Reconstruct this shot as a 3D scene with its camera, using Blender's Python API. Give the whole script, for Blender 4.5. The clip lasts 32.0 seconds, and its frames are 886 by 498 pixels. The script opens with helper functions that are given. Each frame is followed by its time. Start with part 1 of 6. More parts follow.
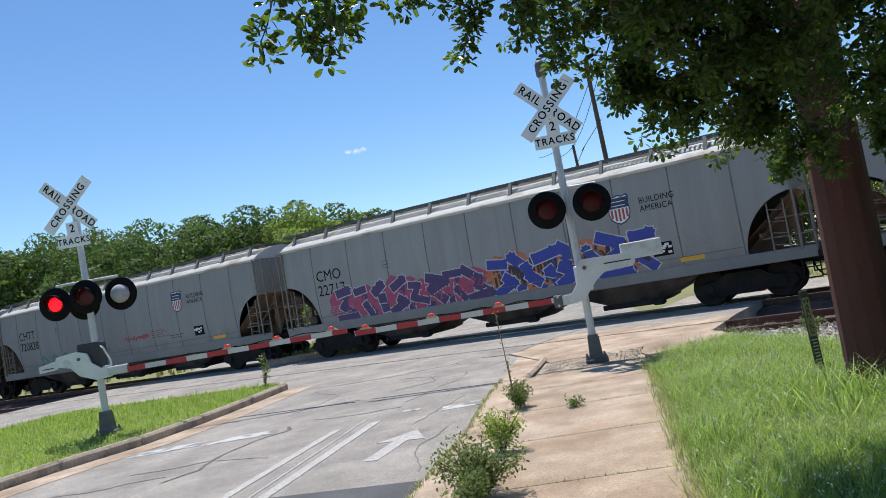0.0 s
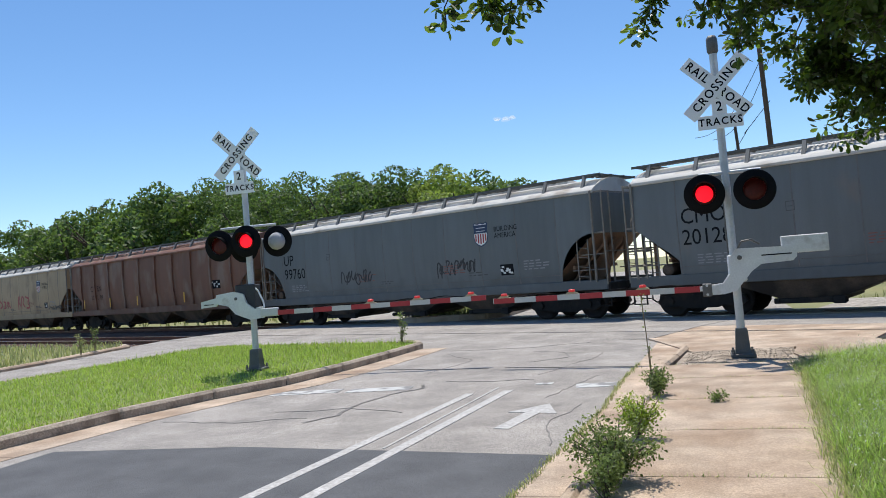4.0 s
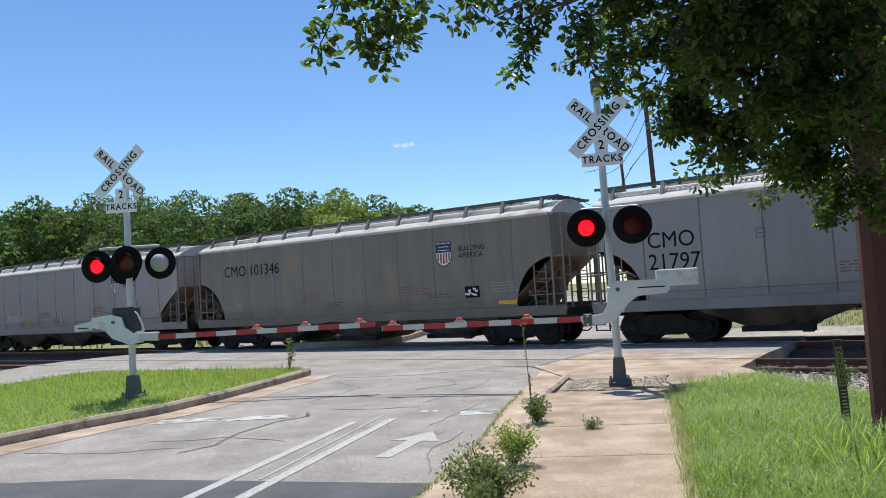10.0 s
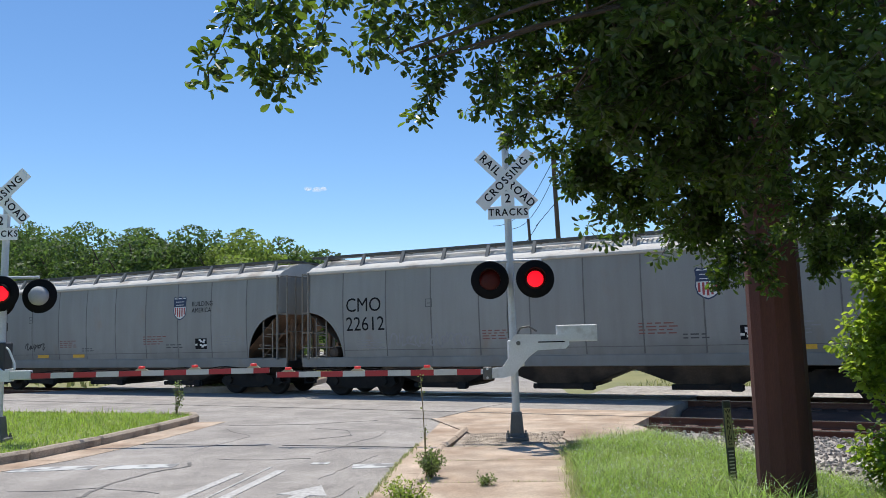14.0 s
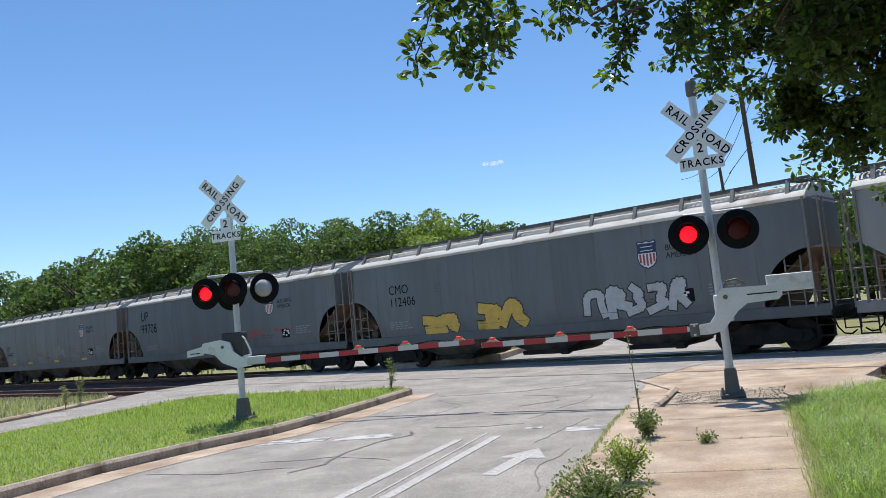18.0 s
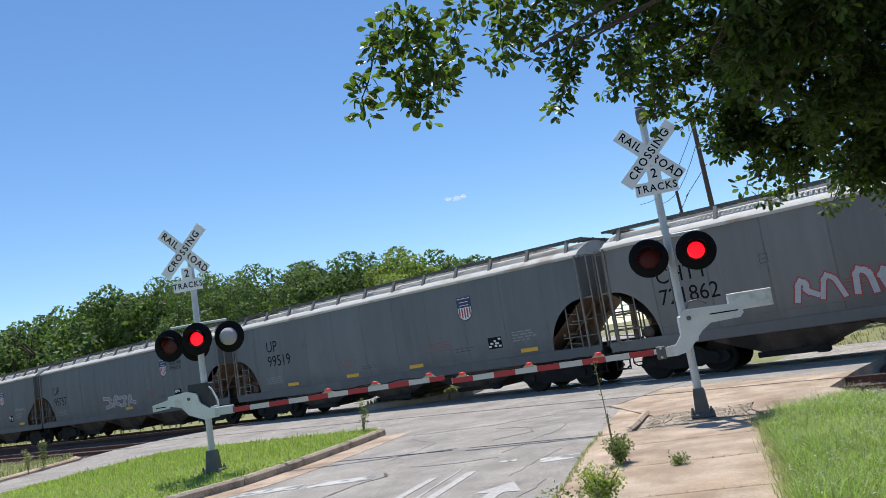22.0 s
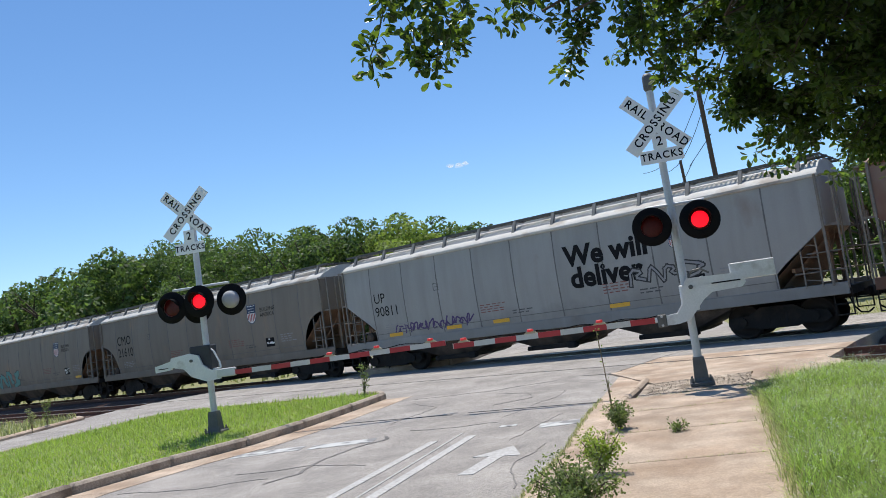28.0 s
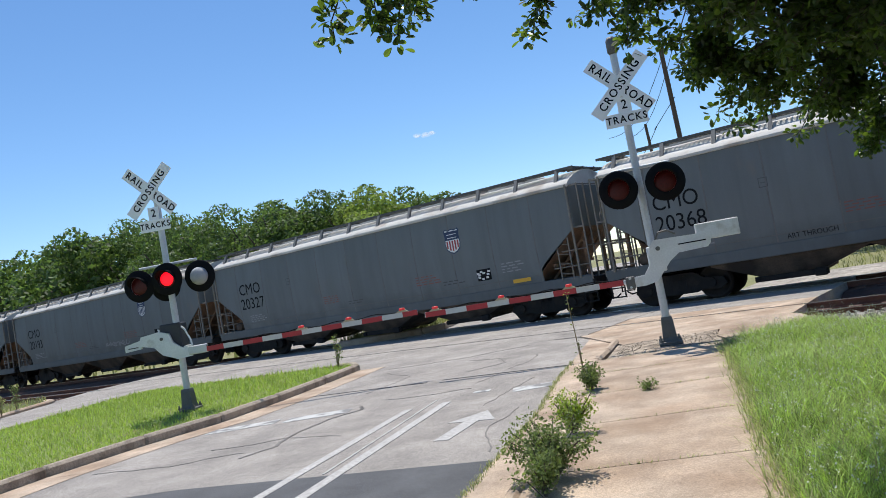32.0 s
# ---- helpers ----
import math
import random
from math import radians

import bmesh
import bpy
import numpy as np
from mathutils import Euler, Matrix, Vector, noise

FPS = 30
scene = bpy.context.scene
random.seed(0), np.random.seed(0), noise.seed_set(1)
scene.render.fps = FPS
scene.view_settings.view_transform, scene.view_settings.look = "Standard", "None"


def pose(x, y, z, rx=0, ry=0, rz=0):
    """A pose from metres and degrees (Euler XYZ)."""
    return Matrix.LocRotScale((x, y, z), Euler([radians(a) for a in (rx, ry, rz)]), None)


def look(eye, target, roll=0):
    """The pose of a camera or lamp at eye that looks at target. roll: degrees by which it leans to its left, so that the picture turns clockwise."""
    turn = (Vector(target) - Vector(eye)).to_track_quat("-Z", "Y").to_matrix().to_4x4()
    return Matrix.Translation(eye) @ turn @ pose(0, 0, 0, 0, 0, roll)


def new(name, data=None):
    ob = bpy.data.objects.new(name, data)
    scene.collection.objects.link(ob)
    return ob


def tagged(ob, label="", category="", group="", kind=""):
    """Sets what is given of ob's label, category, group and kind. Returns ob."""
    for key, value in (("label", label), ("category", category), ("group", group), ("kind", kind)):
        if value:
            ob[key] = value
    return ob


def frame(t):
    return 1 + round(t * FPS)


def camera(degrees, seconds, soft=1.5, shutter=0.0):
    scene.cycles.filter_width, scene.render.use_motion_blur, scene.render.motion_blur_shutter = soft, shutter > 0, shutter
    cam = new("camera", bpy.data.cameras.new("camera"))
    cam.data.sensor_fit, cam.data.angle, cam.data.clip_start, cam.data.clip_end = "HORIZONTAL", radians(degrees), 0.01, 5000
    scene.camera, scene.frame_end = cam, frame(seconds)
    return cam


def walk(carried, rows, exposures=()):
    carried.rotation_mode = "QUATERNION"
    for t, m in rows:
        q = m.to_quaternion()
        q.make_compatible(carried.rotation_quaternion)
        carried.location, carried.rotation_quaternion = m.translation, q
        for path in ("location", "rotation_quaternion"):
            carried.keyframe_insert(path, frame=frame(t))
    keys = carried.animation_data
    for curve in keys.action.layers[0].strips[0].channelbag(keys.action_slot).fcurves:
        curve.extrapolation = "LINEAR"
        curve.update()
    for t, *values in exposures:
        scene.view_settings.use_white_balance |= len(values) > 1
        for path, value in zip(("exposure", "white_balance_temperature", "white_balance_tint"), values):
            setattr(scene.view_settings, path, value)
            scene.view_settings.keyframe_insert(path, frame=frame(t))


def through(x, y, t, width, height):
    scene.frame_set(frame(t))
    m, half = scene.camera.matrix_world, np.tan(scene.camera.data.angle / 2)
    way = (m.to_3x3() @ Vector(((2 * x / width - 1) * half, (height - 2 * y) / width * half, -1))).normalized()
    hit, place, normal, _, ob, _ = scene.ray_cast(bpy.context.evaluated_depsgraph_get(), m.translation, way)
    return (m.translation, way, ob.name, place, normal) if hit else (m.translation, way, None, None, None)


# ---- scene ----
cam = camera(59.9, 32.0, soft=0.9)
PATH = [
    (0, (0.013, 0.007, 1.665), (-0.159, 1.997, 1.761), -10.0),
    (0.5, (0.015, 0.021, 1.69), (-0.152, 2.011, 1.785), -9.7),
    (1, (0.008, -0.03, 1.673), (-0.183, 1.958, 1.766), -7.9),
    (1.5, (-0.07, -0.048, 1.67), (-0.476, 1.908, 1.758), -6.1),
    (2, (-0.121, -0.036, 1.689), (-0.779, 1.852, 1.759), -6.1),
    (2.4, (-0.107, -0.041, 1.665), (-0.828, 1.823, 1.734), -7.2),
    (2.5, (-0.118, -0.039, 1.682), (-0.838, 1.825, 1.746), -7.5),
    (4.5, (-0.037, -0.003, 1.695), (-0.508, 1.939, 1.788), -4.4),
    (5, (0.019, -0.013, 1.703), (-0.383, 1.936, 1.895), -5.9),
    (5.5, (0.039, -0.042, 1.708), (-0.236, 1.92, 1.987), -7.5),
    (6, (0.062, -0.069, 1.71), (-0.092, 1.908, 1.974), -6.9),
    (6.5, (-0.028, -0.043, 1.73), (-0.227, 1.933, 1.967), -3.3),
    (7, (-0.043, -0.036, 1.73), (-0.313, 1.933, 1.947), -1.7),
    (7.5, (-0.023, -0.051, 1.733), (-0.284, 1.919, 1.956), -0.5),
    (8, (-0.011, -0.058, 1.729), (-0.231, 1.919, 1.933), -1.8),
    (8.5, (0.025, -0.05, 1.721), (-0.169, 1.934, 1.879), -3.9),
    (9, (0.015, -0.065, 1.717), (-0.118, 1.926, 1.846), -4.2),
    (9.5, (0.03, -0.047, 1.709), (-0.153, 1.942, 1.82), -3.8),
    (10, (0.043, -0.045, 1.714), (-0.223, 1.934, 1.823), -3.5),
    (10.5, (0.048, -0.034, 1.715), (-0.226, 1.941, 1.878), -3.8),
    (11, (0.059, -0.009, 1.721), (-0.16, 1.968, 1.93), -2.5),
    (11.5, (0.092, 0.007, 1.721), (0.017, 1.995, 1.924), -2.0),
    (12, (0.156, -0.015, 1.724), (0.152, 1.976, 1.914), -1.9),
    (12.5, (0.135, 0.027, 1.704), (0.259, 2.012, 1.911), 0.1),
    (13, (0.136, 0.111, 1.728), (0.263, 2.086, 2.02), -0.0),
    (13.5, (0.095, 0.168, 1.713), (0.166, 2.141, 2.031), 0.6),
    (14, (0.1, 0.148, 1.709), (0.077, 2.136, 1.934), -1.3),
    (14.5, (0.106, 0.196, 1.698), (-0.09, 2.178, 1.886), -1.8),
    (15, (0.075, 0.072, 1.699), (-0.29, 2.031, 1.872), 0.1),
    (15.5, (0.039, 0.017, 1.702), (-0.369, 1.972, 1.814), -0.6),
    (17.5, (-0.008, 0.025, 1.677), (-0.486, 1.961, 1.827), -5.1),
    (18, (-0.018, 0.01, 1.683), (-0.516, 1.939, 1.858), -5.5),
    (18.5, (-0.013, 0.022, 1.675), (-0.531, 1.944, 1.868), -6.0),
    (19, (-0.013, 0.015, 1.669), (-0.513, 1.943, 1.858), -7.0),
    (19.5, (-0.007, 0.013, 1.663), (-0.473, 1.95, 1.841), -7.6),
    (20, (-0.011, 0.022, 1.67), (-0.467, 1.961, 1.847), -7.9),
    (20.5, (0.011, 0.008, 1.705), (-0.434, 1.94, 1.966), -7.5),
    (21, (0.009, 0.057, 1.676), (-0.407, 1.996, 1.935), -7.7),
    (21.5, (0.011, 0.032, 1.682), (-0.418, 1.969, 1.934), -8.5),
    (22, (0.035, 0.0, 1.678), (-0.366, 1.943, 1.935), -9.0),
    (22.5, (-0.008, 0.037, 1.678), (-0.406, 1.985, 1.892), -7.5),
    (23, (-0.011, 0.019, 1.663), (-0.399, 1.974, 1.833), -6.7),
    (23.5, (0.01, 0.024, 1.663), (-0.326, 1.992, 1.781), -8.2),
    (24, (0.034, 0.048, 1.642), (-0.269, 2.024, 1.719), -9.5),
    (24.5, (0.063, 0.061, 1.655), (-0.179, 2.046, 1.712), -9.9),
    (26.5, (0.04, -0.007, 1.66), (-0.051, 1.986, 1.8), -10.9),
    (27, (0.032, 0.027, 1.671), (-0.221, 2.003, 1.847), -7.6),
    (27.5, (0.002, 0.022, 1.685), (-0.379, 1.975, 1.884), -6.6),
    (28, (0.001, 0.017, 1.664), (-0.417, 1.965, 1.837), -8.2),
    (28.5, (-0.003, 0.019, 1.66), (-0.419, 1.971, 1.791), -9.3),
    (29, (-0.008, 0.003, 1.661), (-0.42, 1.958, 1.767), -10.0),
    (29.5, (-0.013, 0.004, 1.644), (-0.44, 1.956, 1.732), -10.2),
    (30, (-0.035, 0.002, 1.66), (-0.48, 1.951, 1.737), -9.9),
    (30.5, (-0.03, 0.012, 1.648), (-0.484, 1.958, 1.733), -9.4),
    (31, (0.008, 0.022, 1.654), (-0.421, 1.973, 1.746), -9.3),
    (31.5, (0.015, 0.027, 1.651), (-0.36, 1.989, 1.743), -9.9),
    (32, (0.003, 0.018, 1.645), (-0.352, 1.985, 1.729), -10.1),
]
walk(cam, [(t, look(eye, target, roll)) for t, eye, target, roll in PATH])

# ---- light ----
SUN_DIR = Vector((-0.12, 0.40, 1.0)).normalized()      # towards the sun
world = bpy.data.worlds.new("sky")
scene.world = world
world.use_nodes = True
wn = world.node_tree.nodes
sky = wn.new("ShaderNodeTexSky")
sky.sky_type = "NISHITA"
sky.sun_disc = False
sky.sun_elevation = math.asin(SUN_DIR.z)
sky.sun_rotation = math.atan2(SUN_DIR.x, SUN_DIR.y)
sky.altitude = 900
sky.air_density, sky.dust_density, sky.ozone_density = 1.0, 0.05, 4.0
vivid = wn.new("ShaderNodeHueSaturation")
vivid.inputs["Saturation"].default_value = 1.12
world.node_tree.links.new(sky.outputs[0], vivid.inputs["Color"])
world.node_tree.links.new(vivid.outputs[0], wn["Background"].inputs[0])
wn["Background"].inputs[1].default_value = 0.15
sun = new("sun", bpy.data.lights.new("sun", "SUN"))
sun.data.energy, sun.data.angle, sun.data.color = 5.0, radians(0.55), (1.0, 0.95, 0.87)
sun.matrix_world = look(SUN_DIR * 50, (0, 0, 0))
scene.view_settings.exposure = 0.0

# ---- geometry helpers ----
IDENT = Matrix.Identity(4)
FLAT_Y = Matrix(((1, 0, 0, 0), (0, 0, -1, 0), (0, 1, 0, 0), (0, 0, 0, 1)))      # lays a drawing in x and y upright, facing -y


class Geo:
    """A mesh in the making: vertices, faces, a material slot and a smooth flag for each face."""

    def __init__(self):
        self.v, self.f, self.m, self.s, self.slot = [], [], [], [], 0

    def add(self, verts, faces, smooth=False, m=None):
        b = len(self.v)
        self.v += [tuple(m @ Vector(p)) for p in verts] if m else [tuple(p) for p in verts]
        self.f += [tuple(b + i for i in f) for f in faces]
        self.m += [self.slot] * len(faces)
        self.s += [smooth] * len(faces)
        return self

    def box(self, c, size, m=None, bevel=0.0):
        hx, hy, hz = (d / 2 for d in size)
        if not bevel:
            vs = [(c[0] + x * hx, c[1] + y * hy, c[2] + z * hz) for x in (-1, 1) for y in (-1, 1) for z in (-1, 1)]
            return self.add(vs, [(0, 1, 3, 2), (4, 6, 7, 5), (0, 4, 5, 1), (2, 3, 7, 6), (0, 2, 6, 4), (1, 5, 7, 3)], m=m)
        b = min(bevel, 0.49 * min(size))
        idx, vs = {}, []
        for x in (-1, 1):
            for y in (-1, 1):
                for z in (-1, 1):
                    for a in range(3):
                        d = [b, b, b]
                        d[a] = 0
                        idx[x, y, z, a] = len(vs)
                        vs.append((c[0] + x * (hx - d[0]), c[1] + y * (hy - d[1]), c[2] + z * (hz - d[2])))
        fs = []
        for a in range(3):
            p, q = (a + 1) % 3, (a + 2) % 3
            for sgn in (-1, 1):
                ring = []
                for u, w in ((-1, -1), (1, -1), (1, 1), (-1, 1)):
                    k = [0, 0, 0]
                    k[a], k[p], k[q] = sgn, u, w
                    ring.append(idx[(*k, a)])
                fs.append(tuple(ring if sgn > 0 else ring[::-1]))
            for u in (-1, 1):
                for w in (-1, 1):
                    k0, k1 = [0, 0, 0], [0, 0, 0]
                    k0[a], k0[p], k0[q] = -1, u, w
                    k1[a], k1[p], k1[q] = 1, u, w
                    quad = (idx[(*k0, p)], idx[(*k1, p)], idx[(*k1, q)], idx[(*k0, q)])
                    fs.append(quad if u * w < 0 else quad[::-1])
        for x in (-1, 1):
            for y in (-1, 1):
                for z in (-1, 1):
                    tri = (idx[x, y, z, 0], idx[x, y, z, 1], idx[x, y, z, 2])
                    fs.append(tri if x * y * z > 0 else tri[::-1])
        return self.add(vs, fs, m=m)

    def cyl(self, p0, p1, r0, r1=None, n=10, caps=True, smooth=True, m=None, turn=0.0):
        r1 = r0 if r1 is None else r1
        p0, p1 = Vector(p0), Vector(p1)
        d = (p1 - p0).normalized()
        u = d.orthogonal().normalized() if abs(d.z) < 0.999 else Vector((1, 0, 0))
        w = d.cross(u)
        vs = []
        for k in range(n):
            a = 2 * math.pi * k / n + turn
            o = u * math.cos(a) + w * math.sin(a)
            vs += [p0 + o * r0, p1 + o * r1]
        self.add(vs, [(2 * k, 2 * ((k + 1) % n), 2 * ((k + 1) % n) + 1, 2 * k + 1) for k in range(n)], smooth, m)
        if caps:
            b = [vs[2 * k] for k in range(n)]
            t = [vs[2 * k + 1] for k in range(n)]
            self.add(b, [tuple(range(n))[::-1]], False, m)
            self.add(t, [tuple(range(n))], False, m)
        return self

    def tube(self, pts, r, n=6, m=None):
        for a, b in zip(pts, pts[1:]):
            self.cyl(a, b, r, n=n, caps=True, m=m)
        return self

    def prism(self, poly, z0, z1, m=None, smooth=False):
        """A polygon in x and y, counter-clockwise, from z0 up to z1."""
        n = len(poly)
        vs = [(x, y, z0) for x, y in poly] + [(x, y, z1) for x, y in poly]
        fs = [tuple(range(n))[::-1], tuple(range(n, 2 * n))]
        self.add(vs, fs, False, m)
        return self.add(vs, [(k, (k + 1) % n, n + (k + 1) % n, n + k) for k in range(n)], smooth, m)

    def lathe(self, prof, n=20, m=None, smooth=True):
        """Rings of (radius, height) round the z axis."""
        vs = [(r * math.cos(2 * math.pi * k / n), r * math.sin(2 * math.pi * k / n), h) for r, h in prof for k in range(n)]
        fs = [(j * n + k, j * n + (k + 1) % n, (j + 1) * n + (k + 1) % n, (j + 1) * n + k) for j in range(len(prof) - 1) for k in range(n)]
        return self.add(vs, fs, smooth, m)

    def mesh(self, name, mats):
        me = bpy.data.meshes.new(name)
        me.from_pydata(self.v, [], self.f)
        for mt in mats if isinstance(mats, (list, tuple)) else [mats]:
            me.materials.append(mt)
        me.polygons.foreach_set("material_index", self.m)
        me.polygons.foreach_set("use_smooth", self.s)
        me.update()
        return me


def part(name, geo, mats, parent=None, label="", m=None):
    """Links a Geo, or a ready mesh, as one mesh object under a thing or a part."""
    ob = new(name, geo.mesh(name, mats) if isinstance(geo, Geo) else geo)
    if parent:
        ob.parent = parent
    if m is not None:
        ob.matrix_basis = m
    if label:
        ob["label"] = label
    return ob


def thing(name, m, label, category, group=""):
    ob = new(name)
    ob.empty_display_size = 0.2
    ob.matrix_basis = m
    return tagged(ob, label, category, group)


def setting(name, geo, mats, label, category):
    return tagged(part(name, geo, mats), label, category, "", "structure")


def text_mesh(body, size, mat, depth=0.002, align="CENTER", stretch=1.0, bold=0.0, spacing=1.0):
    cu = bpy.data.curves.new("lettering", "FONT")
    cu.body, cu.size, cu.align_x, cu.align_y, cu.extrude = body, size, align, "CENTER", depth
    cu.offset, cu.resolution_u, cu.space_character = bold, 3, spacing
    tmp = bpy.data.objects.new("lettering", cu)
    scene.collection.objects.link(tmp)
    me = bpy.data.meshes.new_from_object(tmp.evaluated_get(bpy.context.evaluated_depsgraph_get()))
    bpy.data.objects.remove(tmp)
    bpy.data.curves.remove(cu)
    me.materials.clear()
    me.materials.append(mat)
    if stretch != 1.0:
        for v in me.vertices:
            v.co.x *= stretch
    return me


# ---- materials ----
def material(name, color, rough=0.7, metal=0.0, var=0.25, scale=6.0, bump=0.15, fine=60.0, tint=None, tint_scale=1.2, tint_at=0.55, rand=0.0, spec=0.5, stretch=(1, 1, 1), soft=0.15):
    """A surface with variation at two scales, an optional second colour in patches and fine relief."""
    mt = bpy.data.materials.new(name)
    mt.use_nodes = True
    nt = mt.node_tree
    nd, ln = nt.nodes, nt.links
    bs = nd["Principled BSDF"]
    co = nd.new("ShaderNodeTexCoord")
    mp = nd.new("ShaderNodeMapping")
    mp.inputs["Scale"].default_value = stretch
    ln.new(co.outputs["Object"], mp.inputs[0])
    n1 = nd.new("ShaderNodeTexNoise")
    n1.inputs["Scale"].default_value, n1.inputs["Detail"].default_value = scale, 6
    ln.new(mp.outputs[0], n1.inputs["Vector"])
    n2 = nd.new("ShaderNodeTexNoise")
    n2.inputs["Scale"].default_value, n2.inputs["Detail"].default_value = fine, 4
    ln.new(mp.outputs[0], n2.inputs["Vector"])
    mix = nd.new("ShaderNodeMix")
    mix.data_type = "RGBA"
    mix.inputs[6].default_value = (*[c * (1 - var) for c in color], 1)
    mix.inputs[7].default_value = (*[min(1, c * (1 + var)) for c in color], 1)
    av = nd.new("ShaderNodeMath")
    av.operation = "MULTIPLY_ADD"
    av.inputs[1].default_value = 0.5
    ln.new(n1.outputs[0], av.inputs[0])
    half = nd.new("ShaderNodeMath")
    half.operation = "MULTIPLY"
    half.inputs[1].default_value = 0.5
    ln.new(n2.outputs[0], half.inputs[0])
    ln.new(half.outputs[0], av.inputs[2])
    rp = nd.new("ShaderNodeMapRange")
    rp.inputs[1].default_value, rp.inputs[2].default_value = 0.3, 0.7
    ln.new(av.outputs[0], rp.inputs[0])
    ln.new(rp.outputs[0], mix.inputs[0])
    col = mix.outputs[2]
    if tint:
        n3 = nd.new("ShaderNodeTexNoise")
        n3.inputs["Scale"].default_value, n3.inputs["Detail"].default_value = tint_scale, 8
        ln.new(mp.outputs[0], n3.inputs["Vector"])
        r3 = nd.new("ShaderNodeMapRange")
        r3.inputs[1].default_value, r3.inputs[2].default_value = tint_at - soft / 2, tint_at + soft / 2
        ln.new(n3.outputs[0], r3.inputs[0])
        m3 = nd.new("ShaderNodeMix")
        m3.data_type = "RGBA"
        m3.inputs[7].default_value = (*tint, 1)
        ln.new(r3.outputs[0], m3.inputs[0])
        ln.new(col, m3.inputs[6])
        col = m3.outputs[2]
    if rand:
        oi = nd.new("ShaderNodeObjectInfo")
        rr = nd.new("ShaderNodeMapRange")
        rr.inputs[3].default_value, rr.inputs[4].default_value = 1 - rand, 1 + rand
        ln.new(oi.outputs["Random"], rr.inputs[0])
        hv = nd.new("ShaderNodeHueSaturation")
        ln.new(rr.outputs[0], hv.inputs["Value"])
        ln.new(col, hv.inputs["Color"])
        col = hv.outputs[0]
    ln.new(col, bs.inputs["Base Color"])
    bs.inputs["Roughness"].default_value, bs.inputs["Metallic"].default_value = rough, metal
    bs.inputs["Specular IOR Level"].default_value = spec
    if bump:
        bp = nd.new("ShaderNodeBump")
        bp.inputs["Strength"].default_value, bp.inputs["Distance"].default_value = bump, 0.02
        ln.new(n2.outputs[0], bp.inputs["Height"])
        ln.new(bp.outputs[0], bs.inputs["Normal"])
    return mt


def speckle(mt, scale, low, high, stain=0.0, stain_scale=0.6, stretch=(1, 1, 1)):
    """Adds grit, cell by cell, and broad soft stains to a material's colour."""
    nd, ln = mt.node_tree.nodes, mt.node_tree.links
    bs = nd["Principled BSDF"]
    col = bs.inputs["Base Color"].links[0].from_socket
    co = nd.new("ShaderNodeTexCoord")
    vo = nd.new("ShaderNodeTexVoronoi")
    vo.inputs["Scale"].default_value = scale
    ln.new(co.outputs["Object"], vo.inputs["Vector"])
    bw = nd.new("ShaderNodeSeparateColor")
    ln.new(vo.outputs["Color"], bw.inputs[0])
    mr = nd.new("ShaderNodeMapRange")
    mr.inputs[3].default_value, mr.inputs[4].default_value = low, high
    ln.new(bw.outputs[0], mr.inputs[0])
    val = mr.outputs[0]
    if stain:
        mp = nd.new("ShaderNodeMapping")
        mp.inputs["Scale"].default_value = stretch
        ln.new(co.outputs["Object"], mp.inputs[0])
        nz = nd.new("ShaderNodeTexNoise")
        nz.inputs["Scale"].default_value, nz.inputs["Detail"].default_value, nz.inputs["Roughness"].default_value = stain_scale, 10, 0.65
        ln.new(mp.outputs[0], nz.inputs["Vector"])
        m2 = nd.new("ShaderNodeMapRange")
        m2.inputs[1].default_value, m2.inputs[2].default_value = 0.36, 0.62
        m2.inputs[3].default_value, m2.inputs[4].default_value = 1 + stain * 0.5, 1 - stain
        ln.new(nz.outputs[0], m2.inputs[0])
        mu = nd.new("ShaderNodeMath")
        mu.operation = "MULTIPLY"
        ln.new(val, mu.inputs[0])
        ln.new(m2.outputs[0], mu.inputs[1])
        val = mu.outputs[0]
    hv = nd.new("ShaderNodeHueSaturation")
    ln.new(val, hv.inputs["Value"])
    ln.new(col, hv.inputs["Color"])
    ln.new(hv.outputs[0], bs.inputs["Base Color"])
    return mt


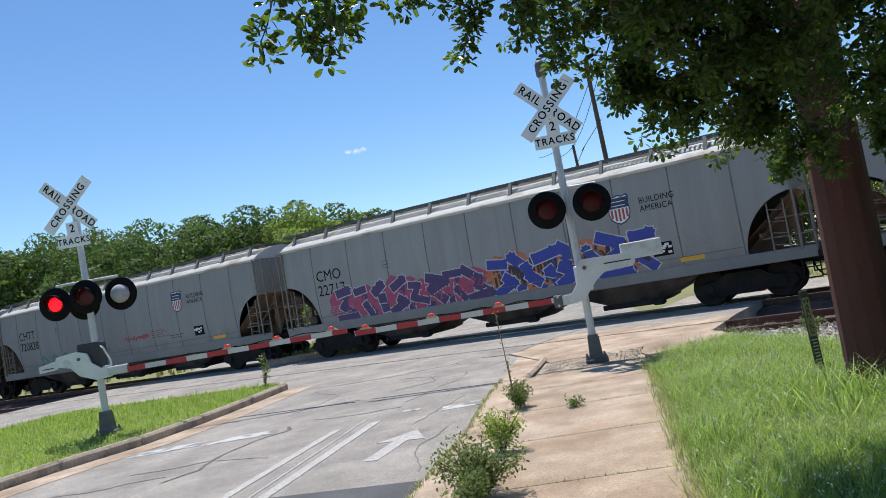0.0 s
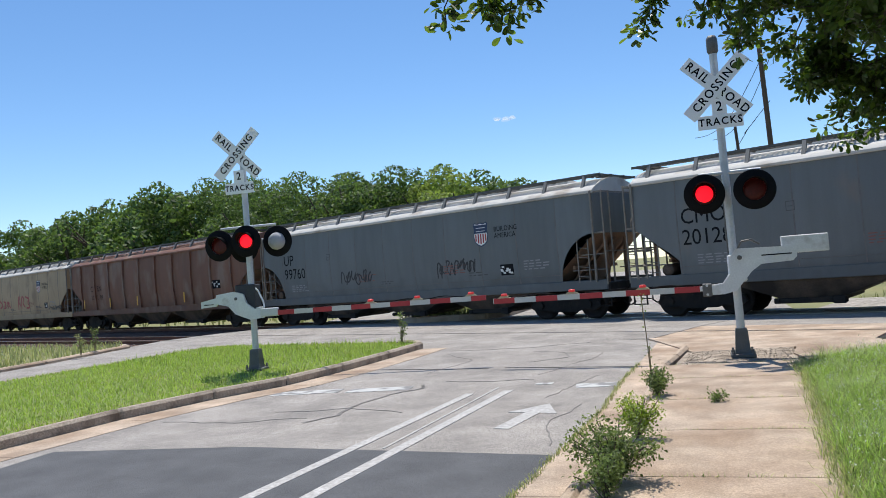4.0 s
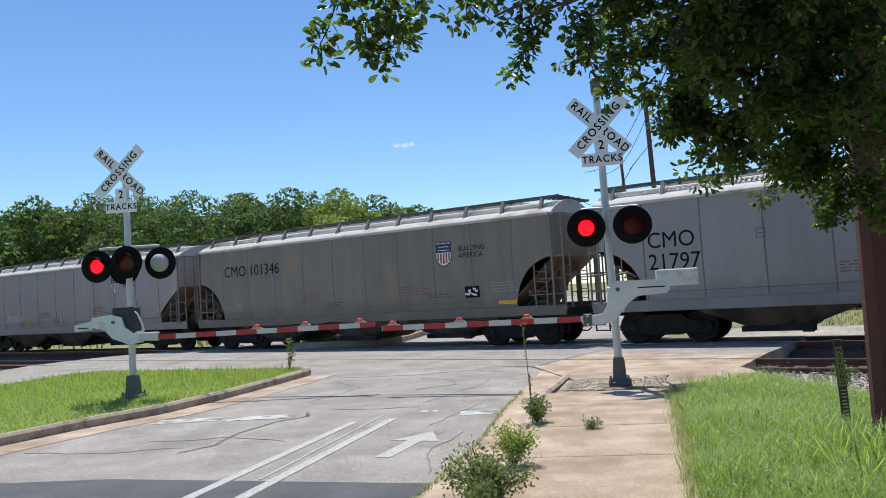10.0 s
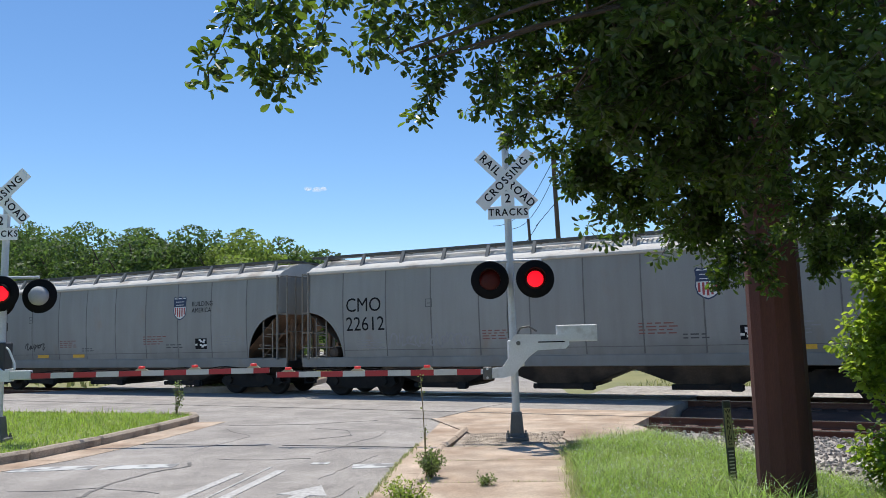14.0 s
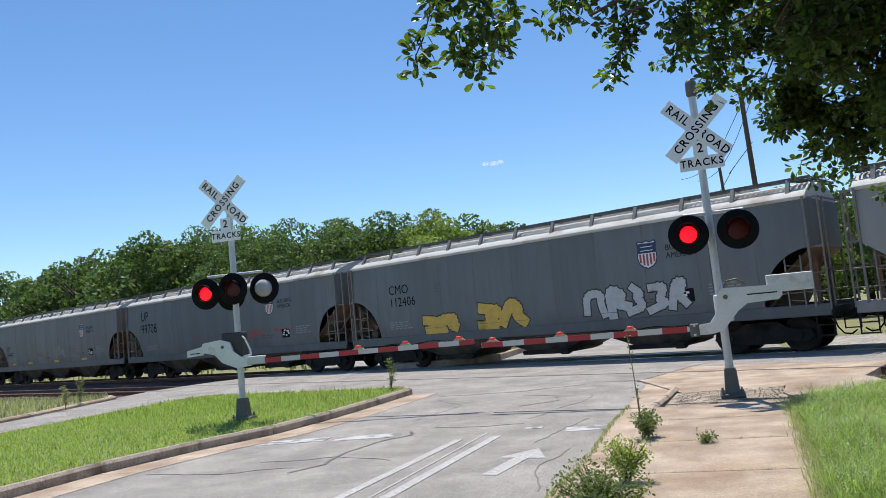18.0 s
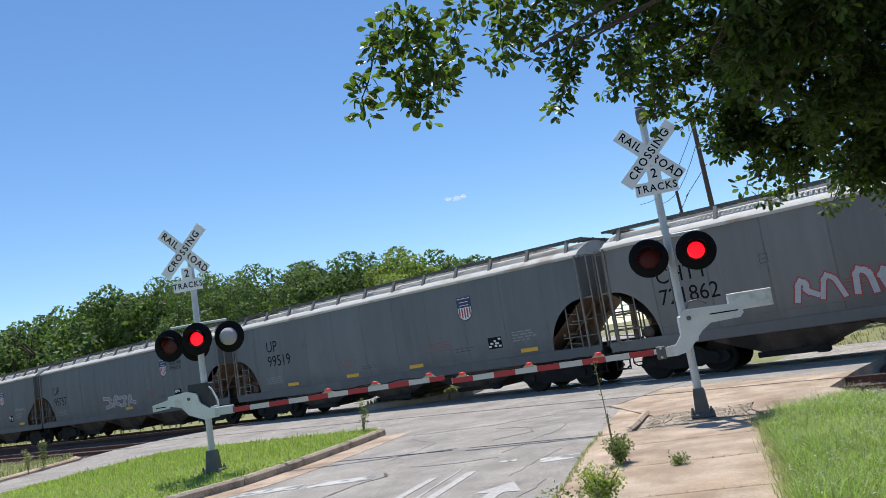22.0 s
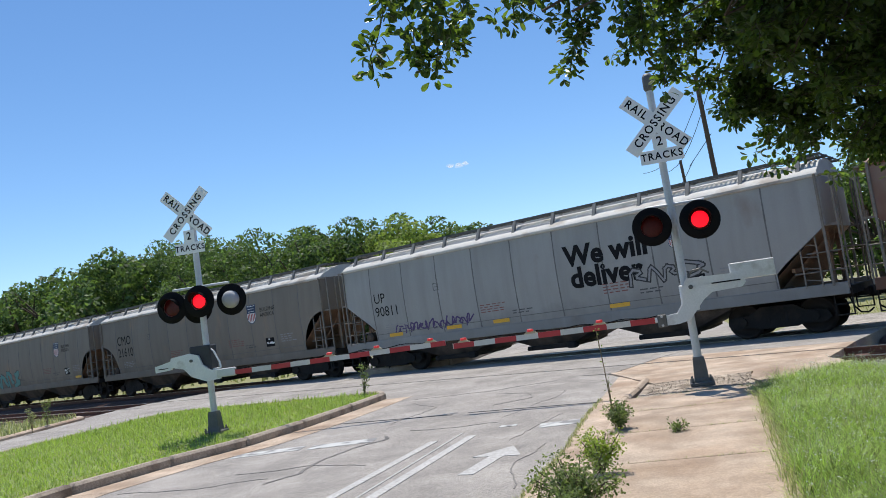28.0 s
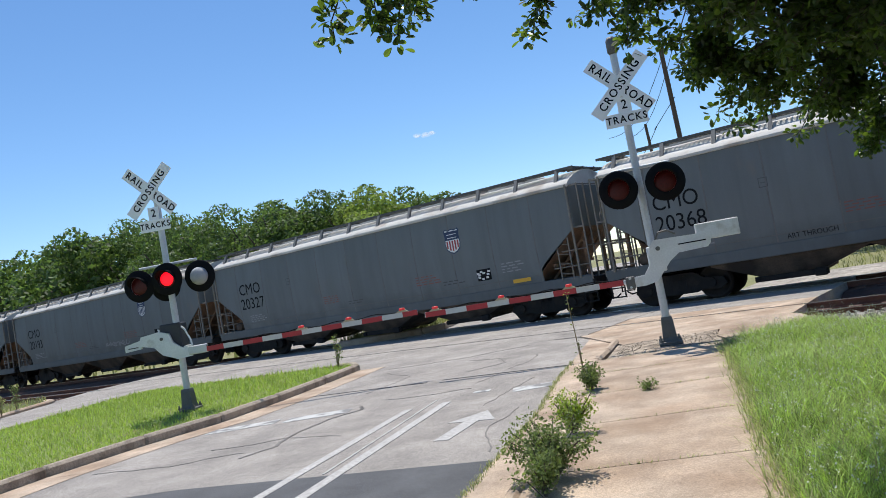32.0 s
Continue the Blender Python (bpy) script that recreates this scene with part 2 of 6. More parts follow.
def leaf_material(name, color, through_color, rand=0.35, rough=0.45, through=0.4, spec=0.5):
    """Leaves: glossy from above, lit through from behind, each island of its own shade."""
    mt = bpy.data.materials.new(name)
    mt.use_nodes = True
    nd, ln = mt.node_tree.nodes, mt.node_tree.links
    bs, out = nd["Principled BSDF"], nd["Material Output"]
    ge = nd.new("ShaderNodeNewGeometry")
    rr = nd.new("ShaderNodeMapRange")
    rr.inputs[3].default_value, rr.inputs[4].default_value = 1 - rand, 1 + rand
    ln.new(ge.outputs["Random Per Island"], rr.inputs[0])
    hv = nd.new("ShaderNodeHueSaturation")
    hv.inputs["Color"].default_value = (*color, 1)
    ln.new(rr.outputs[0], hv.inputs["Value"])
    ln.new(hv.outputs[0], bs.inputs["Base Color"])
    bs.inputs["Roughness"].default_value, bs.inputs["Specular IOR Level"].default_value = rough, spec
    tr = nd.new("ShaderNodeBsdfTranslucent")
    h2 = nd.new("ShaderNodeHueSaturation")
    h2.inputs["Color"].default_value = (*through_color, 1)
    ln.new(rr.outputs[0], h2.inputs["Value"])
    ln.new(h2.outputs[0], tr.inputs[0])
    ms = nd.new("ShaderNodeMixShader")
    ms.inputs[0].default_value = through
    ln.new(bs.outputs[0], ms.inputs[1])
    ln.new(tr.outputs[0], ms.inputs[2])
    ln.new(ms.outputs[0], out.inputs[0])
    return mt


def glow(name, color, strength):
    mt = bpy.data.materials.new(name)
    mt.use_nodes = True
    bs = mt.node_tree.nodes["Principled BSDF"]
    bs.inputs["Base Color"].default_value = (*[c * 0.5 for c in color], 1)
    bs.inputs["Emission Color"].default_value = (*color, 1)
    bs.inputs["Emission Strength"].default_value = strength
    return mt


ASPHALT = speckle(material("asphalt", (0.315, 0.287, 0.258), 0.92, 0, 0.32, 2.0, 0.6, 75, tint=(0.375, 0.345, 0.312), tint_scale=0.5, tint_at=0.5, soft=0.4), 105, 0.6, 1.35, 0.22, 0.9)
TAR = material("tar", (0.022, 0.022, 0.022), 0.8, 0, 0.2, 5, 0.1)
OLD_TAR = material("weathered_tar", (0.20, 0.187, 0.175), 0.9, 0, 0.35, 9, 0.3)
PAINT = material("road_paint", (0.52, 0.51, 0.49), 0.8, 0, 0.2, 3, 0.3, 80, tint=(0.33, 0.31, 0.29), tint_scale=22, tint_at=0.52, soft=0.35)
CONCRETE = speckle(material("concrete", (0.52, 0.41, 0.31), 0.92, 0, 0.26, 2.6, 0.4, 110, tint=(0.36, 0.255, 0.175), tint_scale=1.1, tint_at=0.53, rand=0.07, soft=0.28), 95, 0.8, 1.15, 0.22, 1.6)
KERB = speckle(material("kerb_concrete", (0.43, 0.355, 0.275), 0.92, 0, 0.25, 2.5, 0.35, 80, tint=(0.20, 0.155, 0.115), tint_scale=1.6, tint_at=0.6), 70, 0.7, 1.2, 0.25, 3.0)
SOIL = material("soil", (0.20, 0.155, 0.105), 0.97, 0, 0.35, 1.5, 0.6, 40, tint=(0.12, 0.14, 0.05), tint_scale=0.3, tint_at=0.5)
GRASSLAND = material("grassland", (0.21, 0.21, 0.09), 0.95, 0, 0.35, 0.6, 0.6, 25, tint=(0.25, 0.23, 0.10), tint_scale=0.12, tint_at=0.55)
BALLAST = material("ballast", (0.36, 0.325, 0.29), 0.95, 0, 0.45, 9, 0.8, 28, tint=(0.16, 0.13, 0.11), tint_scale=0.9, tint_at=0.6, rand=0.3)
RAIL = material("rail_steel", (0.17, 0.075, 0.048), 0.9, 0.0, 0.25, 4, 0.2)
RAILTOP = material("rail_head", (0.62, 0.60, 0.57), 0.25, 1.0, 0.1, 4, 0.05)
TIE = material("tie_wood", (0.12, 0.066, 0.05), 0.9, 0, 0.35, 3, 0.5, 30, rand=0.2)
GALV = material("galvanised_steel", (0.56, 0.57, 0.57), 0.5, 0.35, 0.14, 3.5, 0.1, 40)
ALU = material("white_painted_steel", (0.70, 0.70, 0.69), 0.5, 0.1, 0.12, 4, 0.08, 40, tint=(0.45, 0.42, 0.38), tint_scale=3, tint_at=0.66)
SIGN = material("sign_sheeting", (0.86, 0.865, 0.86), 0.45, 0, 0.06, 4, 0.02)
BLACK = material("black_paint", (0.008, 0.008, 0.009), 0.85, 0, 0.2, 5, 0.05, spec=0.15)
INK = material("sign_ink", (0.010, 0.010, 0.012), 0.8, 0, 0.1, 5, 0.0, spec=0.2)
IRON = material("cast_iron_grey", (0.14, 0.137, 0.13), 0.6, 0.4, 0.25, 8, 0.3)
REDTAPE = material("red_reflective", (0.40, 0.025, 0.03), 0.4, 0, 0.1, 6, 0.03)
WHITETAPE = material("white_reflective", (0.54, 0.54, 0.50), 0.4, 0, 0.1, 6, 0.03)
LENS_OFF = material("dark_red_lens", (0.07, 0.006, 0.006), 0.35, 0, 0.5, 25, 0.2, spec=0.3)
LENS_ON = glow("lit_red_lens", (1.0, 0.006, 0.02), 1.3)
AMBER = glow("amber_lamp", (1.0, 0.06, 0.05), 0.24)
POLE = material("weathering_steel", (0.115, 0.040, 0.030), 0.9, 0.0, 0.25, 2.0, 0.3, 50, tint=(0.07, 0.027, 0.021), tint_scale=1.2, tint_at=0.55, stretch=(3, 3, 0.35))
WOODPOLE = material("creosoted_wood", (0.10, 0.07, 0.05), 0.9, 0, 0.3, 4, 0.4, stretch=(4, 4, 0.4))
BARK = material("bark", (0.085, 0.065, 0.05), 0.95, 0, 0.35, 8, 0.8, 40, stretch=(1, 1, 0.3))

# ---- plan ----
TH = radians(25.4)
TV, NV = Vector((math.cos(TH), -math.sin(TH), 0)), Vector((math.sin(TH), math.cos(TH), 0))
NEAR_N, FAR_N = 15.45, 21.92
TRACK_M = Matrix.Rotation(-TH, 4, "Z")


def along(s, n, z=0.0):
    """A place by metres along the tracks, metres across them and height."""
    return TV * s + NV * n + Vector((0, 0, z))


def ccw(poly):
    a = sum(x0 * y1 - x1 * y0 for (x0, y0), (x1, y1) in zip(poly, poly[1:] + poly[:1]))
    return poly if a > 0 else poly[::-1]


def sn(*pts):
    return [(along(s, n).x, along(s, n).y) for s, n in pts]


def slab(poly, z0, z1):
    return Geo().prism(ccw(list(poly)), z0, z1)


def line_x(line, y):
    ys, xs = [p[1] for p in line], [p[0] for p in line]
    return float(np.interp(y, ys, xs))


# Asphalt darkened to the tone of shade, for the shadow sheet below.
SHADOW_ASPHALT = material("shadow_asphalt", (0.095, 0.097, 0.102), 0.9, 0, 0.4, 2.0, 0.6, 80)
GRAVEL_SOIL = speckle(material("gravelly_soil", (0.42, 0.345, 0.265), 0.97, 0, 0.5, 12, 0.8, 45, tint=(0.24, 0.19, 0.14), tint_scale=3, tint_at=0.55), 60, 0.6, 1.3, 0.3, 2.5)
# Ground: one sheet to the horizon.
setting("ground", Geo().box((0, 0, -0.65), (3600, 3600, 0.5)), GRASSLAND, "dry grassy ground reaching to the trees", "ground")
ROAD_R = [(-2.2, -30), (-1.27, 5.4), (-1.07, 6.9), (-0.8, 9.0), (-0.68, 11.0), (-0.45, 13.0), (-0.15, 16.0)]
ROAD = ROAD_R + sn((-7.55, 14.55)) + [(-5, 20.0)] + sn((-26.8, 14.55)) + [(-17.3, 17.0), (-17.2, 8), (-18.2, -30)]
setting("road", slab(ROAD, -0.5, 0.0), ASPHALT, "worn light grey asphalt road with cracks and faded paint", "road")
FAR_ROAD = sn((-27.2, FAR_N + 1.0), (-7.0, FAR_N + 1.0)) + [(4.0, 34.0), (7.5, 60), (9, 110), (-24, 110), (-20, 60)]
setting("road", slab(FAR_ROAD, -0.5, -0.095), ASPHALT, "worn asphalt road beyond the tracks", "road")
# Crossing surfaces between and beside the rails; the far track lies a little lower.
LOW = -0.09


def ramp(s0, s1, a, b, za, zb):
    g = Geo()
    top = [along(s0, a, za), along(s1, a, za), along(s1, b, zb), along(s0, b, zb)]
    return g.add([p - Vector((0, 0, 0.5)) for p in top] + top, [(3, 2, 1, 0), (4, 5, 6, 7), (0, 1, 5, 4), (1, 2, 6, 5), (2, 3, 7, 6), (3, 0, 4, 7)])


for a, b in ((NEAR_N - 0.92 + 0.03, NEAR_N - 0.81), (NEAR_N - 0.69, NEAR_N + 0.69), (NEAR_N + 0.81, 17.35), (17.37, FAR_N - 0.81), (FAR_N - 0.69, FAR_N + 0.69), (FAR_N + 0.81, FAR_N + 0.99)):
    za, zb = (0.0 if a < 17.36 else LOW * min(1.0, (n - 17.36) / 3.5) if a < 20 else LOW for n in (a, b))
    setting("road", ramp(-27.0, -7.4, a, b, za - 0.004, zb - 0.004), ASPHALT, "asphalt crossing surface between the rails", "road")
    setting("pavement", ramp(-7.38, -3.25, a, b, za - 0.008, zb - 0.008), CONCRETE if a < 17.36 else ASPHALT, "tan concrete crossing panel beside the rail", "pavement")
# A straight-edged shadow across the near road, painted as a dark thin sheet.
setting("road_shadow", slab([(-6.9, 7.3), (-4.5, 7.38), (-2.83, 7.12), (-1.12, 6.85), (-1.55, -1), (-1.75, -8), (-7.6, -8)], -0.02, 0.004), SHADOW_ASPHALT, "dark asphalt-like sheet standing in for a straight-edged shadow", "road patch")


def strip(name, pts, w, mat, label, z=0.004, cat="road marking"):
    """A thin painted or poured strip along a line, one mesh."""
    g = Geo()
    for (x0, y0), (x1, y1) in zip(pts, pts[1:]):
        d = Vector((x1 - x0, y1 - y0, 0))
        m = Matrix.Translation(((x0 + x1) / 2, (y0 + y1) / 2, 0)) @ Matrix.Rotation(math.atan2(d.y, d.x), 4, "Z")
        g.box((0, 0, z / 2), (d.length + w * 0.3, w, z), m)
    return setting(name, g, mat, label, cat)


def wander(pts, amp, seed, depth=3):
    """A cracked line: each stretch broken midway, again and again."""
    r = random.Random(seed)
    for k in range(depth):
        out = [pts[0]]
        for a, b in zip(pts, pts[1:]):
            l = math.hypot(b[0] - a[0], b[1] - a[1]) * amp
            out += [((a[0] + b[0]) / 2 + r.uniform(-l, l), (a[1] + b[1]) / 2 + r.uniform(-l, l)), b]
        pts = out
    return pts


strip("lane_line", [(-3.9, 0.0), (-3.46, 5.43), (-2.72, 10.3)], 0.12, PAINT, "faded white lane line", 0.007)
strip("lane_line", [(-3.4, 0.0), (-2.93, 5.4), (-2.21, 10.45)], 0.13, PAINT, "white lane line, worn at its end", 0.007)
strip("lane_line", [(-2.85, 7.2), (-2.41, 10.76)], 0.03, PAINT, "thin white guide line", 0.007)
am = Matrix.Translation((-1.82, 8.0, 0)) @ Matrix.Rotation(math.atan2(1.38, 0.33) - math.pi / 2, 4, "Z")
g = Geo().prism([(-0.09, 0), (0.09, 0), (0.09, 0.86), (0.30, 0.86), (0, 1.42), (-0.30, 0.86), (-0.09, 0.86)], 0.0, 0.006, am)
setting("arrow_marking", g, PAINT, "white painted straight arrow on the asphalt", "road marking")
STOP = material("worn_stop_bar", (0.50, 0.50, 0.48), 0.8, 0, 0.15, 4, 0.2, 60, tint=(0.22, 0.215, 0.21), tint_scale=3.5, tint_at=0.52, soft=0.08)
for pts in ([(-6.0, 10.95), (-5.0, 11.05)], [(-4.75, 11.0), (-3.85, 11.05)], [(-1.88, 11.0), (-1.68, 10.98)], [(-1.25, 10.68), (-0.78, 10.72)]):
    strip("stop_bar", pts, 0.34 if len(pts) and pts[0][0] < -2 or pts[0][0] > -1.5 else 0.14, STOP, "worn remnant of a white stop bar", 0.005)
for pts, w in (([(-6.0, 13.55), (-4.4, 13.2), (-3.01, 12.87)], 0.045), ([(-2.72, 12.9), (-1.5, 12.6), (-0.51, 12.34)], 0.045), ([(-4.4, 8.6), (-4.12, 9.03), (-4.15, 9.8), (-3.9, 10.6), (-3.6, 10.98), (-3.7, 11.3)], 0.09), ([(-5.2, 9.4), (-4.15, 9.5), (-3.3, 9.1)], 0.03),
               ([(-2.6, 15.2), (-1.9, 14.7), (-1.75, 14.0), (-2.4, 13.5)], 0.03), ([(-1.5, 16.4), (-2.7, 15.9), (-4.5, 16.0)], 0.03), ([(-3.4, 11.6), (-2.6, 11.4), (-2.0, 11.45)], 0.025), ([(-1.2, 7.2), (-1.35, 8.4), (-1.1, 9.3)], 0.025), ([(-6.6, 8.9), (-5.4, 8.7), (-4.5, 8.9)], 0.025)):
    straight = w == 0.045
    strip("crack_seal", pts if straight else wander(pts, 0.07, int(pts[0][0] * -100)), 0.045 if straight else w * 0.6, TAR if straight else OLD_TAR, "dark sealed joint across the lanes" if straight else "weathered sealed crack in the asphalt", 0.005, "crack seal")
for k, pts in enumerate(([(-2.0, 11.9), (-1.4, 13.4), (-1.2, 14.6)], [(-4.0, 12.6), (-3.6, 14.2), (-4.4, 15.4)], [(-1.6, 9.8), (-1.05, 11.6)])):
    strip("crack", wander(pts, 0.09, k + 5, 4), 0.008, OLD_TAR, "thin open crack in the asphalt", 0.0045, "crack")


def kerb_line(line, w, z1, label, mats=None, step=2.4):
    """A kerb of cast lengths along a line, each with a rounded top and its own end joints."""
    holder = tagged(thing("kerb", IDENT, label, "kerb"), kind="structure")
    for (x0, y0), (x1, y1) in zip(line, line[1:]):
        d = Vector((x1 - x0, y1 - y0, 0))
        n = max(1, round(d.length / step))
        for k in range(n):
            f = (k + 0.5) / n
            m = Matrix.Translation((x0 + d.x * f, y0 + d.y * f, 0)) @ Matrix.Rotation(math.atan2(d.y, d.x), 4, "Z")
            part("kerb_stone", Geo().box((0, 0, z1 / 2 - 0.1), (d.length / n - 0.006, w, z1 + 0.2), None, 0.04), mats or KERB, holder, m=m)


# Median island with kerb.
ISL = [(-8.45, -10), (-8.3, 2.0), (-8.12, 5.0), (-7.92, 7.2), (-7.55, 9.2), (-7.0, 10.7), (-6.35, 11.9), (-5.98, 13.4), (-5.7, 15.2), (-5.5, 16.9), (-5.75, 17.5), (-6.3, 17.75), (-9.5, 18.75), (-12.5, 19.75), (-12.9, 18.9), (-13.4, 16.0), (-14.3, 12.0), (-15.0, 8.0), (-15.2, -10)]
LAWN_BASE = material("lawn_thatch", (0.19, 0.24, 0.06), 0.95, 0, 0.3, 3, 0.5, 40, tint=(0.26, 0.23, 0.10), tint_scale=0.8, tint_at=0.62)
setting("median", slab(ISL, -0.2, 0.09), LAWN_BASE, "raised grass median between the two carriageways", "median")
kerb_line(ISL[:12], 0.17, 0.15, "weathered stained concrete kerb round the median", step=3.0)
kerb_line(ISL[11:], 0.15, 0.11, "weathered low concrete kerb along the far lane", step=3.0)
# A pale gutter strip along the median kerb.
GUT = [(x + 0.42, y - 0.14) for x, y in ISL[:10]]
g = Geo()
for a, b in zip(GUT, GUT[1:]):
    g.prism(ccw([(a[0] - 0.36, a[1]), (a[0] + 0.3, a[1]), (b[0] + 0.3, b[1] - 0.01), (b[0] - 0.36, b[1] - 0.01)]), -0.05, 0.006)
setting("gutter", g, CONCRETE, "tan concrete gutter along the median kerb", "gutter")
# Far verge with kerb.
VERGE = [(-17.0, -10), (-17.05, 8.0), (-17.05, 14.0), (-17.1, 18.0), (-17.6, 22.2), (-18.3, 22.9), (-24, 24.8), (-40, 32.4), (-60, 42), (-90, 20), (-60, -10)]
setting("verge", slab(VERGE, -0.3, 0.03), GRASSLAND, "grassy verge beside the far lane", "verge")
kerb_line(VERGE[:6], 0.3, 0.10, "pale concrete kerb along the verge", CONCRETE, 3.0)
# Beyond the tracks: a far median.
FISL = [(-9.5, 27.6), (-6.2, 27.3), (-5.6, 28.2), (-4.5, 45), (-10, 45)]
setting("median", slab(FISL, -0.2, 0.08), GRASSLAND, "grass median beyond the tracks", "median")
kerb_line(FISL[:4], 0.17, 0.13, "pale kerb round the far median", CONCRETE, 4.0)

# Pavement beside the road: gutter, kerb and slabs.
WALK_L = [(-1.2, 0.0), (-0.73, 5.64), (-0.27, 9.13), (-0.08, 11.9), (0.24, 13.55), (0.34, 14.3)]
WALK_R = [(0.6, 0.0), (0.94, 5.21), (1.07, 6.36), (1.33, 8.08), (1.64, 11.15), (1.86, 11.8)]
g = Geo()
ys = [-6, 0, 4, 5.6, 7, 8, 9, 10, 11, 12, 13, 14.2, 15.0, 15.8]
for a, b in zip(ys, ys[1:]):
    g.prism(ccw([(line_x(ROAD_R, a) - 0.02, a), (line_x(WALK_L, a) - 0.12, a), (line_x(WALK_L, b) - 0.12, b - 0.008), (line_x(ROAD_R, b) - 0.02, b - 0.008)]), -0.1, 0.012)
setting("gutter", g, CONCRETE, "tan concrete gutter beside the asphalt", "gutter")
kerb_line([(line_x(WALK_L, y) - 0.07, y) for y in ys[1:-2]], 0.14, 0.085, "low concrete kerb flush with the pavement", CONCRETE, 1.5)
walkway = tagged(thing("pavement", IDENT, "tan concrete pavement of cast slabs with weedy joints", "pavement"), kind="structure")
jy = [-13.5, -12.0, -10.5, -9.0, -7.5, -6.0, -4.5, -3.0, -1.6, -0.2, 1.3, 2.85, 4.35, 5.85, 7.4, 8.95, 10.45, 11.72]
for a, b in zip(jy, jy[1:]):
    sk = 0.06
    g = Geo().prism(ccw([(line_x(WALK_L, a) + 0.005, a + 0.012), (line_x(WALK_R, a), a - sk + 0.012), (line_x(WALK_R, b), b - sk), (line_x(WALK_L, b) + 0.005, b)]), -0.15, 0.085)
    part("paving_slab", g, CONCRETE, walkway)
part("paving_slab", slab([(1.88, 11.72), (2.25, 12.1), (3.2, 13.0), (3.42, 13.30), (2.0, 13.68), (1.78, 12.6)], -0.15, 0.075), CONCRETE, walkway)
apron = sn((-7.35, NEAR_N - 0.92), (-3.22, NEAR_N - 0.92))
part("paving_slab", slab([(0.36, 13.62), (2.0, 13.70), (3.42, 13.32), (3.42, 14.06), apron[1], apron[0]], -0.15, 0.035), CONCRETE, walkway)
setting("gravel_bed", slab([(0.0, 11.76), (1.72, 11.74), (1.93, 13.6), (0.27, 13.52)], -0.15, 0.05), GRAVEL_SOIL, "bare gravelly soil square at the signal base", "gravel bed")
rng = random.Random(12)
g = Geo()
for _ in range(600):
    x, y, r = rng.uniform(0.1, 1.85), rng.uniform(11.8, 13.5), rng.uniform(0.004, 0.009)
    if x > 0.06 + 0.12 * (y - 11.8) + 0.05:
        g.box((0, 0, 0), (2 * r, 1.6 * r, 1.2 * r), Matrix.Translation((x, y, 0.052 + 0.3 * r)) @ Euler((rng.uniform(0, 6), rng.uniform(0, 6), rng.uniform(0, 6))).to_matrix().to_4x4())
tagged(part("gravel", g, GRAVEL_SOIL), "small grey-brown stones on the bare soil", "gravel", "", "stuff")
# Grass plot right of the pavement, up to the ballast.
PLOT = [(0.62, 0.0), (0.96, 5.21), (1.09, 6.36), (1.35, 8.08), (1.66, 11.15), (1.9, 11.7), (2.27, 12.05), (3.2, 12.95)] + sn((-2.2, 12.75), (-1.5, 11.8), (-1.0, 11.0), (-0.15, 9.8), (0.35, 9.25), (2.5, 8.9), (20, 8.6)) + [(30, -10), (0.4, -10)]
setting("verge", slab(PLOT, -0.3, 0.05), SOIL, "soil under the tall roadside grass", "verge")

# ---- tracks ----
S0, S1 = -27.0, -3.2          # the crossing's ends along the tracks


def rails(n0, dz=0.0):
    for side in (-0.7525, 0.7525):
        g = Geo()
        g.box((-150, n0 + side, -0.075), (1500, 0.018, 0.10))
        g.box((-150, n0 + side, -0.135), (1500, 0.14, 0.022))
        g.box((-150, n0 + side, -0.018), (1500, 0.07, 0.03))
        g.slot = 1
        g.box((-150, n0 + side, 0.002), (1500, 0.062, 0.012))
        setting("rail", g, [RAIL, RAILTOP], "rusty steel rail with a polished head", "rail").matrix_basis = TRACK_M @ Matrix.Translation((0, 0, -0.01 + dz))


rails(NEAR_N)
rails(FAR_N, LOW)


PALE = speckle(material("pale_gravel", (0.40, 0.36, 0.31), 0.95, 0, 0.4, 6, 0.8, 30), 18, 0.6, 1.3, 0.3, 0.8)
BROWN_BALLAST = material("dark_brown_ballast", (0.145, 0.072, 0.05), 0.95, 0, 0.45, 9, 0.8, 28, tint=(0.08, 0.045, 0.034), tint_scale=0.9, tint_at=0.5)


def ballast_bed(n0, s0, s1):
    """Crushed stone with sloping shoulders."""
    prof = [(-3.1, -0.38), (-1.9, -0.16), (1.9, -0.16), (3.1, -0.38)]
    g = Geo()
    g.add([(s, n0 + n, z) for s in (s0, s1) for n, z in prof], [(0, 1, 5, 4), (1, 2, 6, 5), (2, 3, 7, 6), (0, 4, 7, 3), (0, 3, 2, 1), (4, 5, 6, 7)])
    setting("ballast", g, BROWN_BALLAST, "grey crushed stone track ballast", "ballast").matrix_basis = TRACK_M @ Matrix.Translation((0, 0, LOW if n0 == FAR_N else 0))


for n0 in (NEAR_N, FAR_N):
    ballast_bed(n0, -900, S0)
    ballast_bed(n0, S1, 700)

